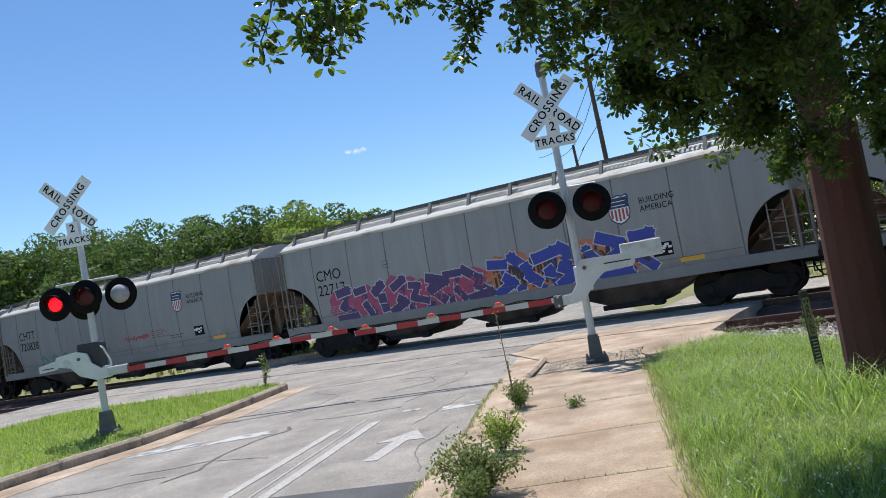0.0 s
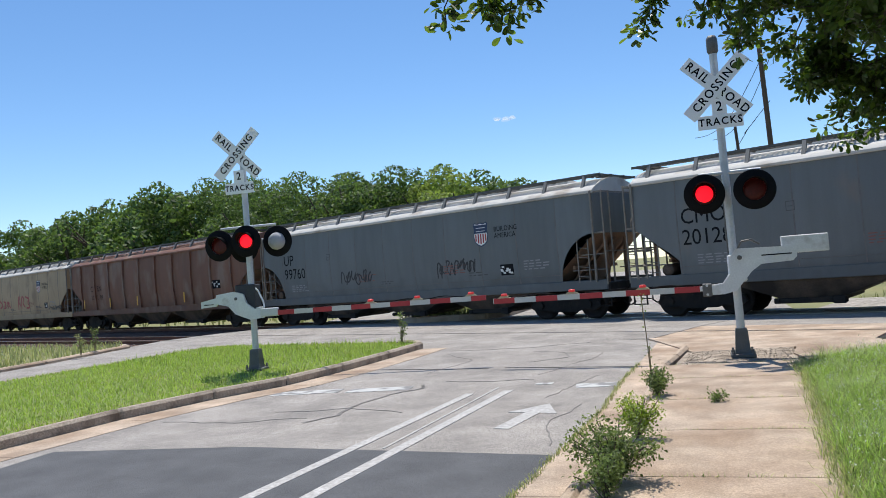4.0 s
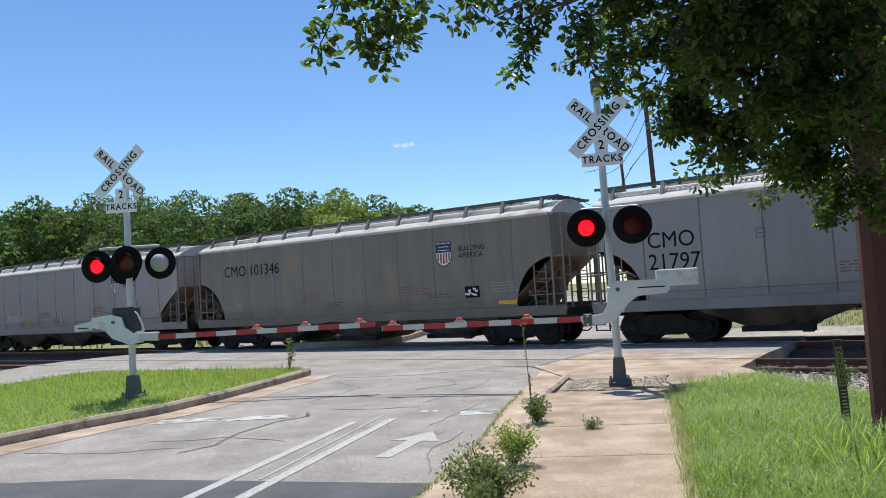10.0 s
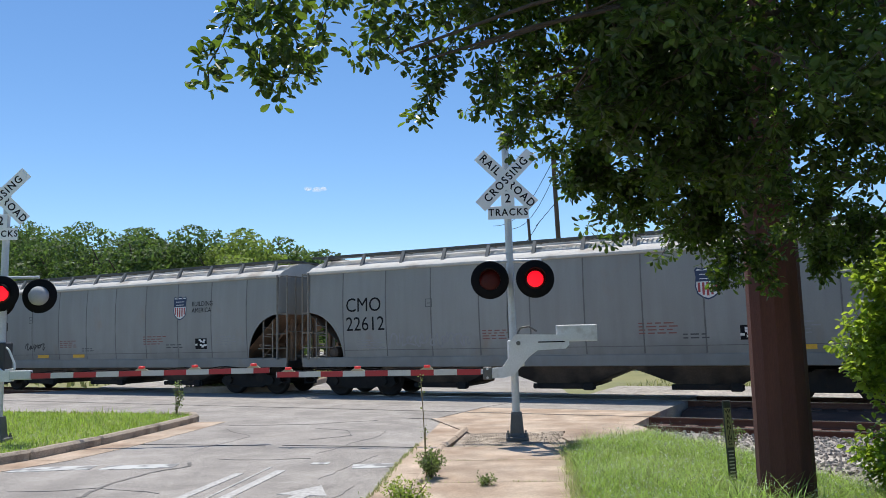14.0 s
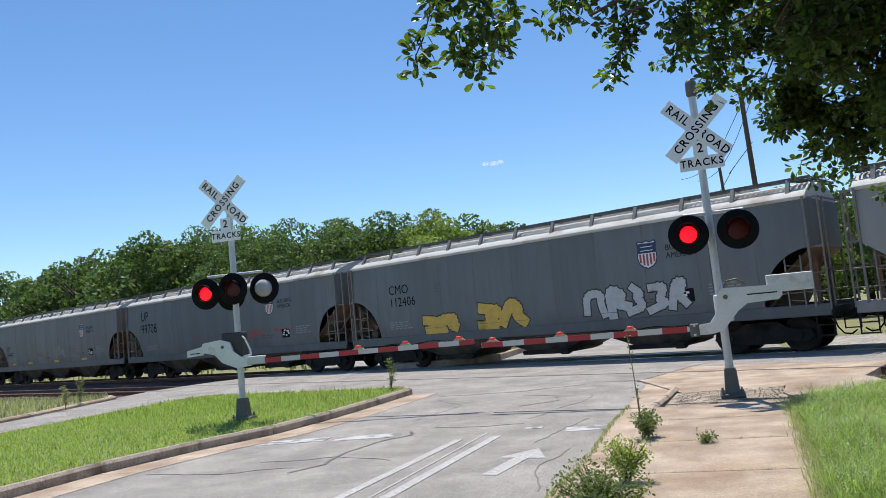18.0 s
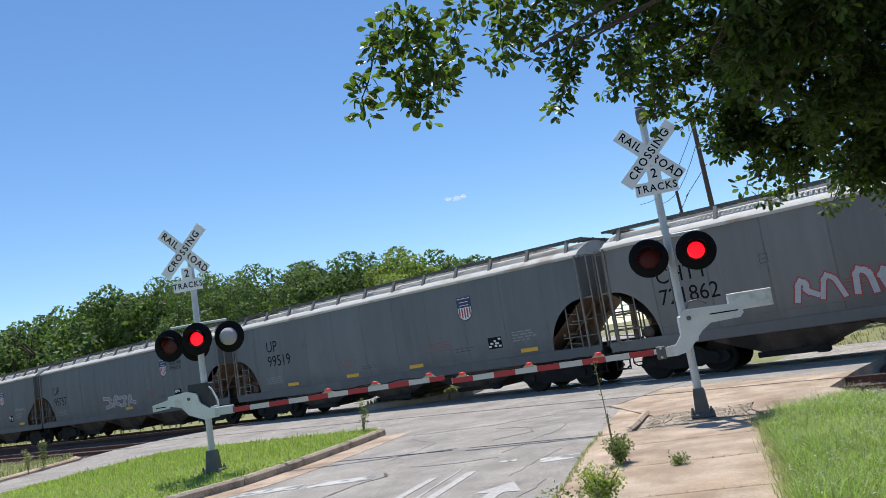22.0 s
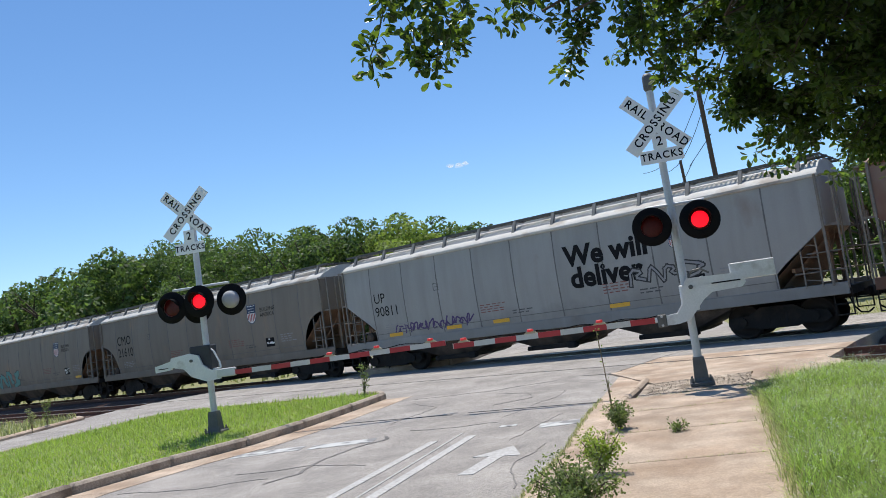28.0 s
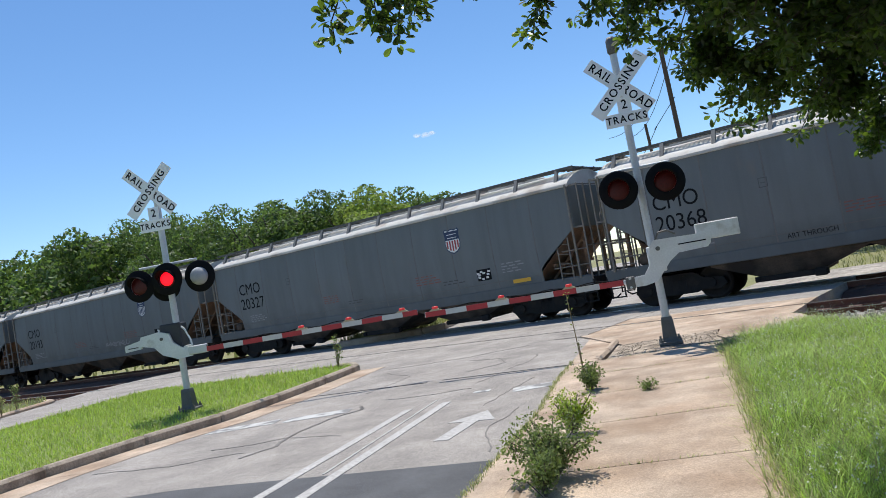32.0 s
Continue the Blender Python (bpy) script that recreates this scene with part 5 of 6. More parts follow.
graffiti(c, -3.5, -0.8, 1.5, 2.15, "silver", "red", None, 191, "pale graffiti outlined in red", 0.66, 0.14)
graffiti(c, -0.4, 0.6, 1.5, 2.35, "silver", "black", None, 192, "pale scrawl outlined in black", 1.0, 0.16, 2)
small_print(c, 0.9, 2.0, 0.9, 0.35, 3, 193, INK)
c = hopper_car(20, "arch", "blue", BLUE)
marks(c, "UP", "99519", slogan=False, yellow=(-4.9, -1.6, 1.5, 6.1), seed=20, dz=0.15, x0=-6.2)
c = hopper_car(21, "arch", "blue", "blue-grey covered hopper car with white outlined graffiti")
marks(c, "UP", "95757", seed=21, yellow=(0.6, 5.6))
graffiti(c, -1.6, 1.2, 1.5, 2.0, "grey", "white", None, 211, "white outlined graffiti", 0.7, 0.1)
c = hopper_car(22, "diag", "blue", "blue-grey covered hopper car with small dark tags")
marks(c, "CMO", "20468", slogan=False, seed=22, yellow=(6.2,))
tag(c, -3.4, -2.3, 1.4, 1.75, "black", 221, 0.04)
tag(c, 0.2, 1.1, 1.65, 1.95, "black", 222, 0.05)
tag(c, 5.6, 6.8, 2.0, 2.3, "grey", 223, 0.04)
c = hopper_car(23, "arch", "dull", "dull grey covered hopper car with dark stencilled marks")
marks(c, "CHTT", "721219", seed=23)
c = hopper_car(24, "rib", "rust", "rusted brown ribbed hopper car, streaked and dull")
small_print(c, -6.6, 2.3, 1.4, 0.5, 3, 241)
tag(c, -0.6, 2.6, 1.6, 2.2, "grey", 242, 0.04, "faded grey scrawl")
slogan_car(25, "90811", 251)
c = hopper_car(26, "arch", "tan", "tan-grey covered hopper car with rusty ends")
marks(c, "CMO", "21610", seed=26)
c = hopper_car(27, "arch", "tan", "tan-grey covered hopper car with teal graffiti")
marks(c, "CMO", "101055", one_line=True, x0=-6.25, size=0.42, seed=27, yellow=(6.0,))
graffiti(c, -4.4, -0.9, 1.25, 2.1, "teal", "black", None, 271, "teal graffiti letters outlined in black", 0.85, 0.2)
c = hopper_car(28, "diag", "blue", "grey covered hopper car with thin white tags")
marks(c, "CMO", "20368", slogan=False, seed=28)
lettering(c, "ART THROUGH", -3.6, 1.34, 0.13)
tag(c, -1.0, 1.2, 2.4, 2.9, "white", 281, 0.03)
c = hopper_car(29, "diag", "blue", "blue-grey covered hopper car with a striped shield")
marks(c, "CMO", "20327", slogan=False, seed=29, yellow=(6.2,))
c = hopper_car(30, "diag", "blue", "blue-grey covered hopper car, dirty along the sill")
marks(c, "CMO", "20193", slogan=False, seed=30, dark=True)
tag(c, 0.5, 2.4, 1.4, 1.7, "grey", 301, 0.04)
for k in (31, 32, 33, 34):
    c = hopper_car(k, "arch", ("blue", "grey", "tan", "grey")[k - 31], GREY if k % 2 else BLUE)
    marks(c, "", "", seed=k)

# ---- crossing signals ----
FLASH = []          # lamps: the lit array, and whether it belongs to the first of its pair


def facing(m):
    """Turns a flat mesh drawn in x and y to face -y."""
    return m @ Matrix.Rotation(radians(90), 4, "X")


def sign_plate(ob, name, w, h, x, z, y, words, size, roll=0.0, label=""):
    m = Matrix.Translation((x, y, z)) @ Matrix.Rotation(radians(roll), 4, "Y")
    p = part(name, Geo().box((0, 0, 0), (w, 0.006, h), bevel=0.002), SIGN, ob, label, m)
    for txt, tx in words:
        me = text_mesh(txt, size * 0.86, INK, 0.001, "CENTER", 0.92, 0.003, 1.22)
        part("lettering", me, None, p, "black sign lettering", facing(Matrix.Translation((tx, -0.0045, 0))))
    return p


hood_pts = 14
MATT = material("matt_grey_housing", (0.36, 0.365, 0.38), 0.85, 0, 0.12, 6, 0.1)


def lamp(ob, x, z, y, first, back=False):
    """A flasher: round black target, housing, hood, dark lens, and the lit array that moves out and in."""
    m = Matrix.Translation((x, y, z))
    if back:
        m = m @ Matrix.Rotation(math.pi, 4, "Z")
    g = Geo()
    ry = Matrix.Rotation(radians(90), 4, "X")
    g.lathe([(0.165, -0.012), (0.30, -0.012), (0.305, 0.0), (0.30, 0.012), (0.165, 0.012)], 28, ry)
    t = part("target", g, BLACK, ob, "round black flasher target", m)
    g = Geo().lathe([(0.168, 0.0), (0.168, -0.06), (0.12, -0.17), (0.05, -0.19), (0.0, -0.19)], 24, ry)
    part("housing", g, MATT, t, "grey lamp housing")
    g = Geo()
    n = hood_pts
    vs = []
    for k in range(n + 1):
        a = radians(-15 + 210 * k / n)
        depth = 0.05 + 0.20 * max(0.0, math.sin(a)) ** 0.7
        for r, dd in ((0.172, 0.0), (0.176, -depth), (0.170, -depth), (0.166, 0.0)):
            vs.append((r * math.cos(a), dd, r * math.sin(a)))
    g.add(vs, [(4 * k + i, 4 * k + 4 + i, 4 * k + 4 + (i + 1) % 4, 4 * k + (i + 1) % 4) for k in range(n) for i in range(4)], True)
    part("hood", g, BLACK, t)
    g = Geo().lathe([(0.0, 0.004), (0.09, 0.002), (0.15, -0.006), (0.164, -0.012)], 24, ry)
    part("lens", g, LENS_OFF, t, "dark red lens")
    if not back:
        g = Geo().lathe([(0.0, 0.006), (0.08, 0.004), (0.125, -0.002), (0.13, -0.006)], 24, ry)
        FLASH.append((part("lamp_disc", g, LENS_ON, t, "lit red lamp array"), first, x))


LAMP_BASE = material("yellowed_plastic", (0.42, 0.37, 0.24), 0.6, 0, 0.15, 8, 0.05)


def gate_arm(ob, length, turn, z, sgn, lamps):
    """A striped arm that starts at the mast and reaches along local x times sgn."""
    m = Matrix.Translation((0, -0.16, z)) @ Matrix.Rotation(turn, 4, "Z")
    arm = part("gate_arm", Geo().box((sgn * (0.35 + length) / 2, 0, 0), (length - 0.35, 0.035, 0.075), bevel=0.006), ALU, ob, "slender white gate arm with red bands", m)
    k, x = 0, 0.55
    while x < length:
        w = min(0.38, length - x)
        part("band", Geo().box((0, 0, 0), (w, 0.042, 0.09)), REDTAPE if k % 2 == 0 else WHITETAPE, arm, "red reflective band" if k % 2 == 0 else "white reflective band", Matrix.Translation((sgn * (x + w / 2), 0, 0)))
        x += 0.38
        k += 1
    for x in lamps:
        b = part("arm_lamp", Geo().prism([(-0.115, 0.045), (0.115, 0.045), (0.06, 0.085), (-0.06, 0.085)], -0.03, 0.03, FLAT_Y).box((0, 0, 0.05), (0.06, 0.03, 0.04)), LAMP_BASE, arm, "small lamp on the arm", Matrix.Translation((sgn * x, 0, 0)))
        part("lamp_lens", Geo().lathe([(0.055, -0.02), (0.055, 0.01), (0.045, 0.022), (0.0, 0.025)], 12, Matrix.Translation((0, 0, 0.10))), AMBER, b, "glowing orange-red lens")
    wire = [(sgn * x, -0.01, 0.05 + 0.035 * math.sin(x * 4.5) ** 2) for x in [0.4 + 0.12 * j for j in range(int((length - 0.5) / 0.12))]]
    part("cable", Geo().tube(wire, 0.008, 5), BLACK, arm)
    return arm


def base_plate(ob, h):
    g = Geo()
    g.box((0, 0, 0.03), (0.36, 0.36, 0.06), bevel=0.01)
    prof = [(0.17, 0.06), (0.15, 0.12), (0.125, h - 0.05), (0.11, h), (0.07, h)]
    g.lathe(prof, 4, Matrix.Rotation(radians(45), 4, "Z") @ Matrix.Scale(1.0, 4), False)
    p = part("base", g, IRON, ob, "grey cast-iron mast base")
    for sx in (-0.14, 0.14):
        for sy in (-0.14, 0.14):
            part("anchor_bolt", Geo().cyl((sx, sy, 0.06), (sx, sy, 0.13), 0.018, n=6).cyl((sx, sy, 0.06), (sx, sy, 0.09), 0.032, n=6), IRON, p)


# By the pavement.
ob = thing("crossing_signal", pose(1.065, 12.6, 0.05, 0, 0, -3), "grey crossing mast with signs, two red flashers and a lowered gate", "crossing signal", "crossing signals")
part("mast", Geo().cyl((0, 0, 0.06), (-0.05, 0, 4.72), 0.062, 0.058, n=16), GALV, ob)
part("mast_cap", Geo().lathe([(0.06, 4.70), (0.085, 4.74), (0.085, 4.93), (0.06, 4.98), (0, 4.99)], 14, Matrix.Translation((-0.05, 0, 0))), IRON, ob, "dark grey cap")
base_plate(ob, 0.44)
sign_plate(ob, "crossbuck_blade", 1.22, 0.229, -0.05, 4.17, -0.085, (("RAIL", -0.36), ("ROAD", 0.34)), 0.215, 45, "white blade with black letters")
sign_plate(ob, "crossbuck_blade", 1.22, 0.229, -0.05, 4.17, -0.095, (("CROSSING", 0.0),), 0.215, -45, "white blade with black letters")
sign_plate(ob, "number_plate", 0.215, 0.24, -0.03, 3.86, -0.078, (("2", 0),), 0.24, 0, "small white plate with a figure two")
sign_plate(ob, "tracks_plate", 0.66, 0.215, -0.03, 3.63, -0.085, (("TRACKS", 0),), 0.19, 0, "white plate below the crossbuck")
g = Geo().cyl((-0.42, -0.02, 2.84), (0.48, -0.02, 2.84), 0.028, n=8)
for x in (-0.36, 0.36):
    g.cyl((x, -0.02, 2.84), (x, -0.10, 2.62), 0.022, n=6)
part("crossarm", g, GALV, ob)
lamp(ob, -0.36, 2.53, -0.20, True)
lamp(ob, 0.36, 2.53, -0.20, False)
# Gate mechanism: S-shaped counterweight arm with a slot, box and conduit.
bp = [(-0.42, 0.98), (-0.20, 0.98), (-0.02, 1.02), (0.22, 1.30), (0.36, 1.40), (0.80, 1.42), (0.86, 1.48), (0.86, 1.58), (0.80, 1.64), (0.02, 1.66), (-0.06, 1.56), (-0.10, 1.28), (-0.20, 1.14), (-0.42, 1.12)]
p = part("counterweight_arm", Geo().prism(ccw(bp), 0.13, 0.17, FLAT_Y), ALU, ob, "white S-shaped counterweight arm with a slot")
part("slot", Geo().box((0.58, -0.172, 1.53), (0.42, 0.006, 0.018)), BLACK, p)
part("pivot", Geo().cyl((0.06, -0.17, 1.52), (0.06, -0.19, 1.52), 0.035, n=12), IRON, p)
part("counterweight_arm", Geo().prism(ccw(bp), -0.18, -0.14, FLAT_Y), ALU, ob)
part("mechanism_box", Geo().box((0.02, 0.0, 1.36), (0.26, 0.24, 0.42), bevel=0.02), ALU, ob, "pale gate motor housing")
part("counterweight", Geo().box((1.02, 0.22, 1.66), (0.66, 0.10, 0.27), bevel=0.012), ALU, ob, "pale grey counterweight plate")
part("conduit", Geo().tube([(0.03, -0.1, 1.62), (0.1, -0.14, 1.76), (0.24, -0.14, 1.78), (0.36, -0.14, 1.70)], 0.016, 6), IRON, ob)
part("conduit", Geo().tube([(-0.08, 0.02, 1.6), (-0.09, 0.02, 1.95), (-0.07, 0.02, 2.5)], 0.02, 6), IRON, ob)
part("arm_clamp", Geo().box((-0.44, -0.15, 1.06), (0.14, 0.10, 0.20), bevel=0.015), IRON, ob)
for z in (0.99, 1.13):
    part("clamp_bolt", Geo().cyl((-0.44, -0.21, z), (-0.44, -0.10, z), 0.022, n=6), GALV, ob)
gate_arm(ob, 3.98, radians(-9.5 + 3), 1.08, -1, (1.42, 2.58, 3.78))

SMOKED = material("dark_grey_housing", (0.045, 0.045, 0.047), 0.6, 0.1, 0.3, 6, 0.15)
# On the median.
ob = thing("crossing_signal", pose(-7.72, 13.43, 0.09, 0, 0, 3), "grey crossing mast on the median with flashers facing both ways", "crossing signal", "crossing signals")
part("mast", Geo().cyl((0, 0, 0.06), (0, 0, 4.32), 0.062, 0.058, n=16), GALV, ob)
base_plate(ob, 0.42)
sign_plate(ob, "crossbuck_blade", 1.22, 0.229, -0.07, 4.22, -0.085, (("RAIL", -0.36), ("ROAD", 0.34)), 0.215, 45, "white blade with black letters")
sign_plate(ob, "crossbuck_blade", 1.22, 0.229, -0.07, 4.22, -0.095, (("CROSSING", 0.0),), 0.215, -45, "white blade with black letters")
sign_plate(ob, "number_plate", 0.215, 0.24, -0.06, 3.79, -0.078, (("2", 0),), 0.24, 0, "small white plate with a figure two")
sign_plate(ob, "tracks_plate", 0.60, 0.215, -0.06, 3.56, -0.085, (("TRACKS", 0),), 0.18, 0, "white plate below the crossbuck")
part("sign_bracket", Geo().box((-0.05, -0.05, 4.22), (0.2, 0.05, 0.05)).box((-0.05, -0.05, 3.72), (0.2, 0.05, 0.05)), GALV, ob)
part("crossarm", Geo().cyl((-0.56, 0.0, 2.80), (0.60, 0.0, 2.80), 0.026, n=8), GALV, ob)
lamp(ob, -0.53, 2.47, -0.16, True)
lamp(ob, 0.07, 2.51, -0.22, False)
lamp(ob, 0.55, 2.48, 0.14, True, True)
lamp(ob, -0.17, 2.42, 0.16, False, True)
bp = [(-1.0, 1.40), (-0.68, 1.46), (-0.66, 1.52), (-0.30, 1.56), (-0.10, 1.50), (-0.04, 1.32), (0.12, 1.20), (0.30, 1.20), (0.30, 1.02), (0.02, 1.0), (-0.28, 1.12), (-0.42, 1.28), (-0.66, 1.34), (-0.68, 1.30), (-1.0, 1.28)]
p = part("counterweight_arm", Geo().prism(ccw(bp), 0.13, 0.18, FLAT_Y), ALU, ob, "white counterweight arm beside the gate motor")
part("slot", Geo().box((-0.83, -0.183, 1.34), (0.2, 0.006, 0.016)), BLACK, p)
part("pivot", Geo().cyl((-0.25, -0.18, 1.42), (-0.25, -0.20, 1.42), 0.03, n=12), IRON, p)
part("mechanism_box", Geo().box((-0.10, 0.04, 1.42), (0.42, 0.28, 0.52), bevel=0.02), SMOKED, ob, "dark gate motor housing")
part("conduit", Geo().tube([(0.07, -0.05, 1.62), (0.16, -0.06, 1.55), (0.26, -0.06, 1.32), (0.27, -0.06, 1.22), (0.06, -0.06, 1.2)], 0.018, 6), ALU, ob)
part("arm_clamp", Geo().box((0.42, -0.15, 1.12), (0.36, 0.10, 0.16), bevel=0.015), GALV, ob)
gate_arm(ob, 4.62, radians(3.2 - 3), 1.10, 1, (2.45, 3.35, 4.35))

# ---- weathering-steel pole ----
ob = thing("utility_pole", pose(3.21, 7.66, -0.02, 0, 0, 8), "tall rust-brown faceted weathering-steel power pole", "power pole")
part("shaft", Geo().cyl((0, 0, 0), (0, 0, 18), 0.262, 0.17, n=12, smooth=False), POLE, ob)
g = Geo().lathe([(0.29, 0.0), (0.37, 0.0), (0.37, 0.07), (0.29, 0.07)], 12, None, False)
part("base_flange", g, POLE, ob)

# ---- warning marker ----
ob = thing("warning_marker", pose(3.06, 8.66, 0.03, 0, -2, 8), "dark flexible marker post with an upright yellow warning strip", "marker post")
part("post", Geo().box((0, 0, 0.46), (0.095, 0.02, 0.92), bevel=0.008), material("dark_plastic", (0.06, 0.065, 0.055), 0.6, 0, 0.2, 5, 0.05), ob)
strip_p = part("label_strip", Geo().box((0, -0.012, 0.63), (0.075, 0.004, 0.42)), material("ochre_label", (0.33, 0.30, 0.16), 0.6, 0, 0.2, 5, 0.02), ob, "ochre strip with upright black letters")
for k, ch in enumerate("WARNING"):
    part("lettering", text_mesh(ch, 0.066, INK, 0.001, "CENTER"), None, strip_p, "black letter", facing(Matrix.Translation((0, -0.0155, 0.80 - 0.056 * k))))
g = Geo()
for k in range(9):
    g.box((0, -0.0115, 0.38 - 0.036 * k), (0.05 if k % 2 else 0.06, 0.003, 0.012))
part("small_print", g, WHITETAPE, ob, "rows of small unreadable print")

# ---- wooden poles beyond the tracks ----
for x, y, h, r, lean in ((6.05, 41.4, 12.5, 0.15, 1.5), (4.7, 42.0, 8.4, 0.10, 2.5)):
    ob = thing("wooden_pole", pose(x, y, -0.4, 0, -lean, 0), "dark wooden power pole beyond the tracks", "power pole", "wooden poles")
    part("shaft", Geo().cyl((0, 0, 0), (0, 0, h), r, r * 0.75, n=10), WOODPOLE, ob)
for k, (a, b) in enumerate((((5.9, 41.4, 11.4), (3.4, 60, 10.2)), ((6.3, 41.4, 11.4), (4.6, 60, 9.9)), ((5.0, 42, 7.9), (3.0, 60, 8.0)), ((6.0, 41.4, 9.0), (4.75, 42.0, 7.6)))):
    pts = [Vector(a).lerp(Vector(b), f / 8) - Vector((0, 0, 1.2 * math.sin(math.pi * f / 8) * (k < 3))) for f in range(9)]
    ob = thing("wire", IDENT, "thin black overhead wire strung between poles", "wire", "overhead wires")
    part("strand", Geo().tube(pts, 0.018, 5), BLACK, ob)

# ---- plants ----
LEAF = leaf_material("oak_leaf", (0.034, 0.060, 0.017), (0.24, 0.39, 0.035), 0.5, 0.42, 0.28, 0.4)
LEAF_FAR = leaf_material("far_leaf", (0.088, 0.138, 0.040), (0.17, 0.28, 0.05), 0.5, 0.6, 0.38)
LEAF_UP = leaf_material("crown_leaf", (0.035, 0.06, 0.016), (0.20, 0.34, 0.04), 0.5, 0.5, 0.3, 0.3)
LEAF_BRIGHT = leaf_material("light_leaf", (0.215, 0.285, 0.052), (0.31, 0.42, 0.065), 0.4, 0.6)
LEAF_BUSH = leaf_material("bush_leaf", (0.085, 0.145, 0.025), (0.48, 0.64, 0.06), 0.4, 0.4, 0.46)
WEED = leaf_material("weed_leaf", (0.115, 0.155, 0.05), (0.27, 0.37, 0.08), 0.5, 0.6)
GRASS = leaf_material("grass_blade", (0.26, 0.375, 0.08), (0.44, 0.64, 0.10), 0.72, 0.6)
GRASS_LAWN = leaf_material("lawn_blade", (0.26, 0.36, 0.06), (0.42, 0.58, 0.08), 0.4, 0.6)
GRASS_DRY = leaf_material("dry_grass_blade", (0.34, 0.36, 0.15), (0.42, 0.46, 0.16), 0.35, 0.7)
GRASS_ROUGH = leaf_material("rough_grass_blade", (0.25, 0.26, 0.11), (0.33, 0.36, 0.12), 0.35, 0.7)
DRY = material("dry_stem", (0.22, 0.17, 0.09), 0.9, 0, 0.3, 8, 0.2)


def raw_mesh(name, verts, faces, mat):
    me = bpy.data.meshes.new(name)
    me.from_pydata(verts, [], faces)
    me.materials.append(mat)
    return me


def leaf_cloud(name, centres, per, spread, size, mat, seed, droop=0.3, shape=0.5):
    """Many single leaves, each two folded quads, scattered round twig ends."""
    r = np.random.default_rng(seed)
    n = len(centres) * per
    c = np.repeat(np.array(centres, float), per, 0)
    off = r.normal(size=(n, 3))
    off /= np.linalg.norm(off, axis=1)[:, None]
    p = c + off * (spread * r.uniform(0.15, 1.0, (n, 1)) ** 0.7)
    d = off * np.array([1, 1, 0.6]) + r.normal(size=(n, 3)) * 0.6
    d[:, 2] -= droop
    d /= np.linalg.norm(d, axis=1)[:, None]
    up = r.normal(size=(n, 3)) * 0.7 + np.array([0, 0, 1.0])
    w = np.cross(d, up)
    w /= np.linalg.norm(w, axis=1)[:, None] + 1e-9
    nn = np.cross(w, d)
    L = size * r.uniform(0.6, 1.15, (n, 1))
    W = L * shape * 0.5
    def at(along_it, aside, lift):
        return p + d * L * along_it + w * W * aside + nn * W * lift
    v = np.stack([p, at(0.28, 0.6, 0.2), at(0.6, 1.0, 0.3), at(0.88, 0.72, 0.24), at(1.0, 0, 0), at(0.88, -0.72, 0.24), at(0.6, -1.0, 0.3), at(0.28, -0.6, 0.2)], 1).reshape(-1, 3)
    b = np.arange(n)[:, None] * 8
    f = np.concatenate([b + np.array([0, 1, 2, 3, 4]), b + np.array([0, 4, 5, 6, 7])], 1).reshape(-1, 5)
    return raw_mesh(name, v.tolist(), f.tolist(), mat)


def blades(name, pts, h, mat, seed, width=0.006, lean=0.35):
    """Grass blades, each a tapered, bent strip of two segments."""
    r = np.random.default_rng(seed)
    p = np.array(pts, float)
    n = len(p)
    a = r.uniform(0, 2 * np.pi, n)
    hh = h * r.uniform(0.5, 1.25, n)
    ln = hh * lean * r.uniform(0.2, 1.6, n)
    d = np.stack([np.cos(a), np.sin(a), np.zeros(n)], 1)
    s = np.stack([-np.sin(a), np.cos(a), np.zeros(n)], 1) * (width * r.uniform(0.6, 1.4, n))[:, None]
    z = np.array([0, 0, 1.0])
    mid = p + d * (ln * 0.35)[:, None] + z * (hh * 0.6)[:, None]
    tip = p + d * ln[:, None] + z * hh[:, None]
    v = np.stack([p - s, p + s, mid - s * 0.7, mid + s * 0.7, tip], 1).reshape(-1, 3)
    b = np.arange(n)[:, None] * 5
    f4 = (b + np.array([0, 1, 3, 2])).tolist()
    f3 = (b + np.array([2, 3, 4])).tolist()
    return raw_mesh(name, v.tolist(), f4 + f3, mat)


def inside(poly, x, y):
    c = np.zeros(len(x), bool)
    for (x0, y0), (x1, y1) in zip(poly, poly[1:] + poly[:1]):
        hit = ((y0 > y) != (y1 > y)) & (x < (x1 - x0) * (y - y0) / ((y1 - y0) or 1e-9) + x0)
        c ^= hit
    return c


def scatter(poly, n, z, seed, box):
    r = np.random.default_rng(seed)
    x, y = r.uniform(box[0], box[1], n), r.uniform(box[2], box[3], n)
    k = inside(poly, x, y)
    return np.stack([x[k], y[k], np.full(k.sum(), z)], 1)


def stuff(name, me, label, cat):
    return tagged(new(name, me), label, cat, "", "stuff")


def lumps(p):
    """Uneven growth: a height factor that varies over a metre or so."""
    x, y = p[:, 0], p[:, 1]
    return 1 + 0.3 * np.sin(2.1 * x + 0.7 * np.sin(1.7 * y)) * np.cos(1.8 * y + 0.5) + 0.2 * np.sin(5.3 * x + 1.0) * np.sin(4.1 * y)


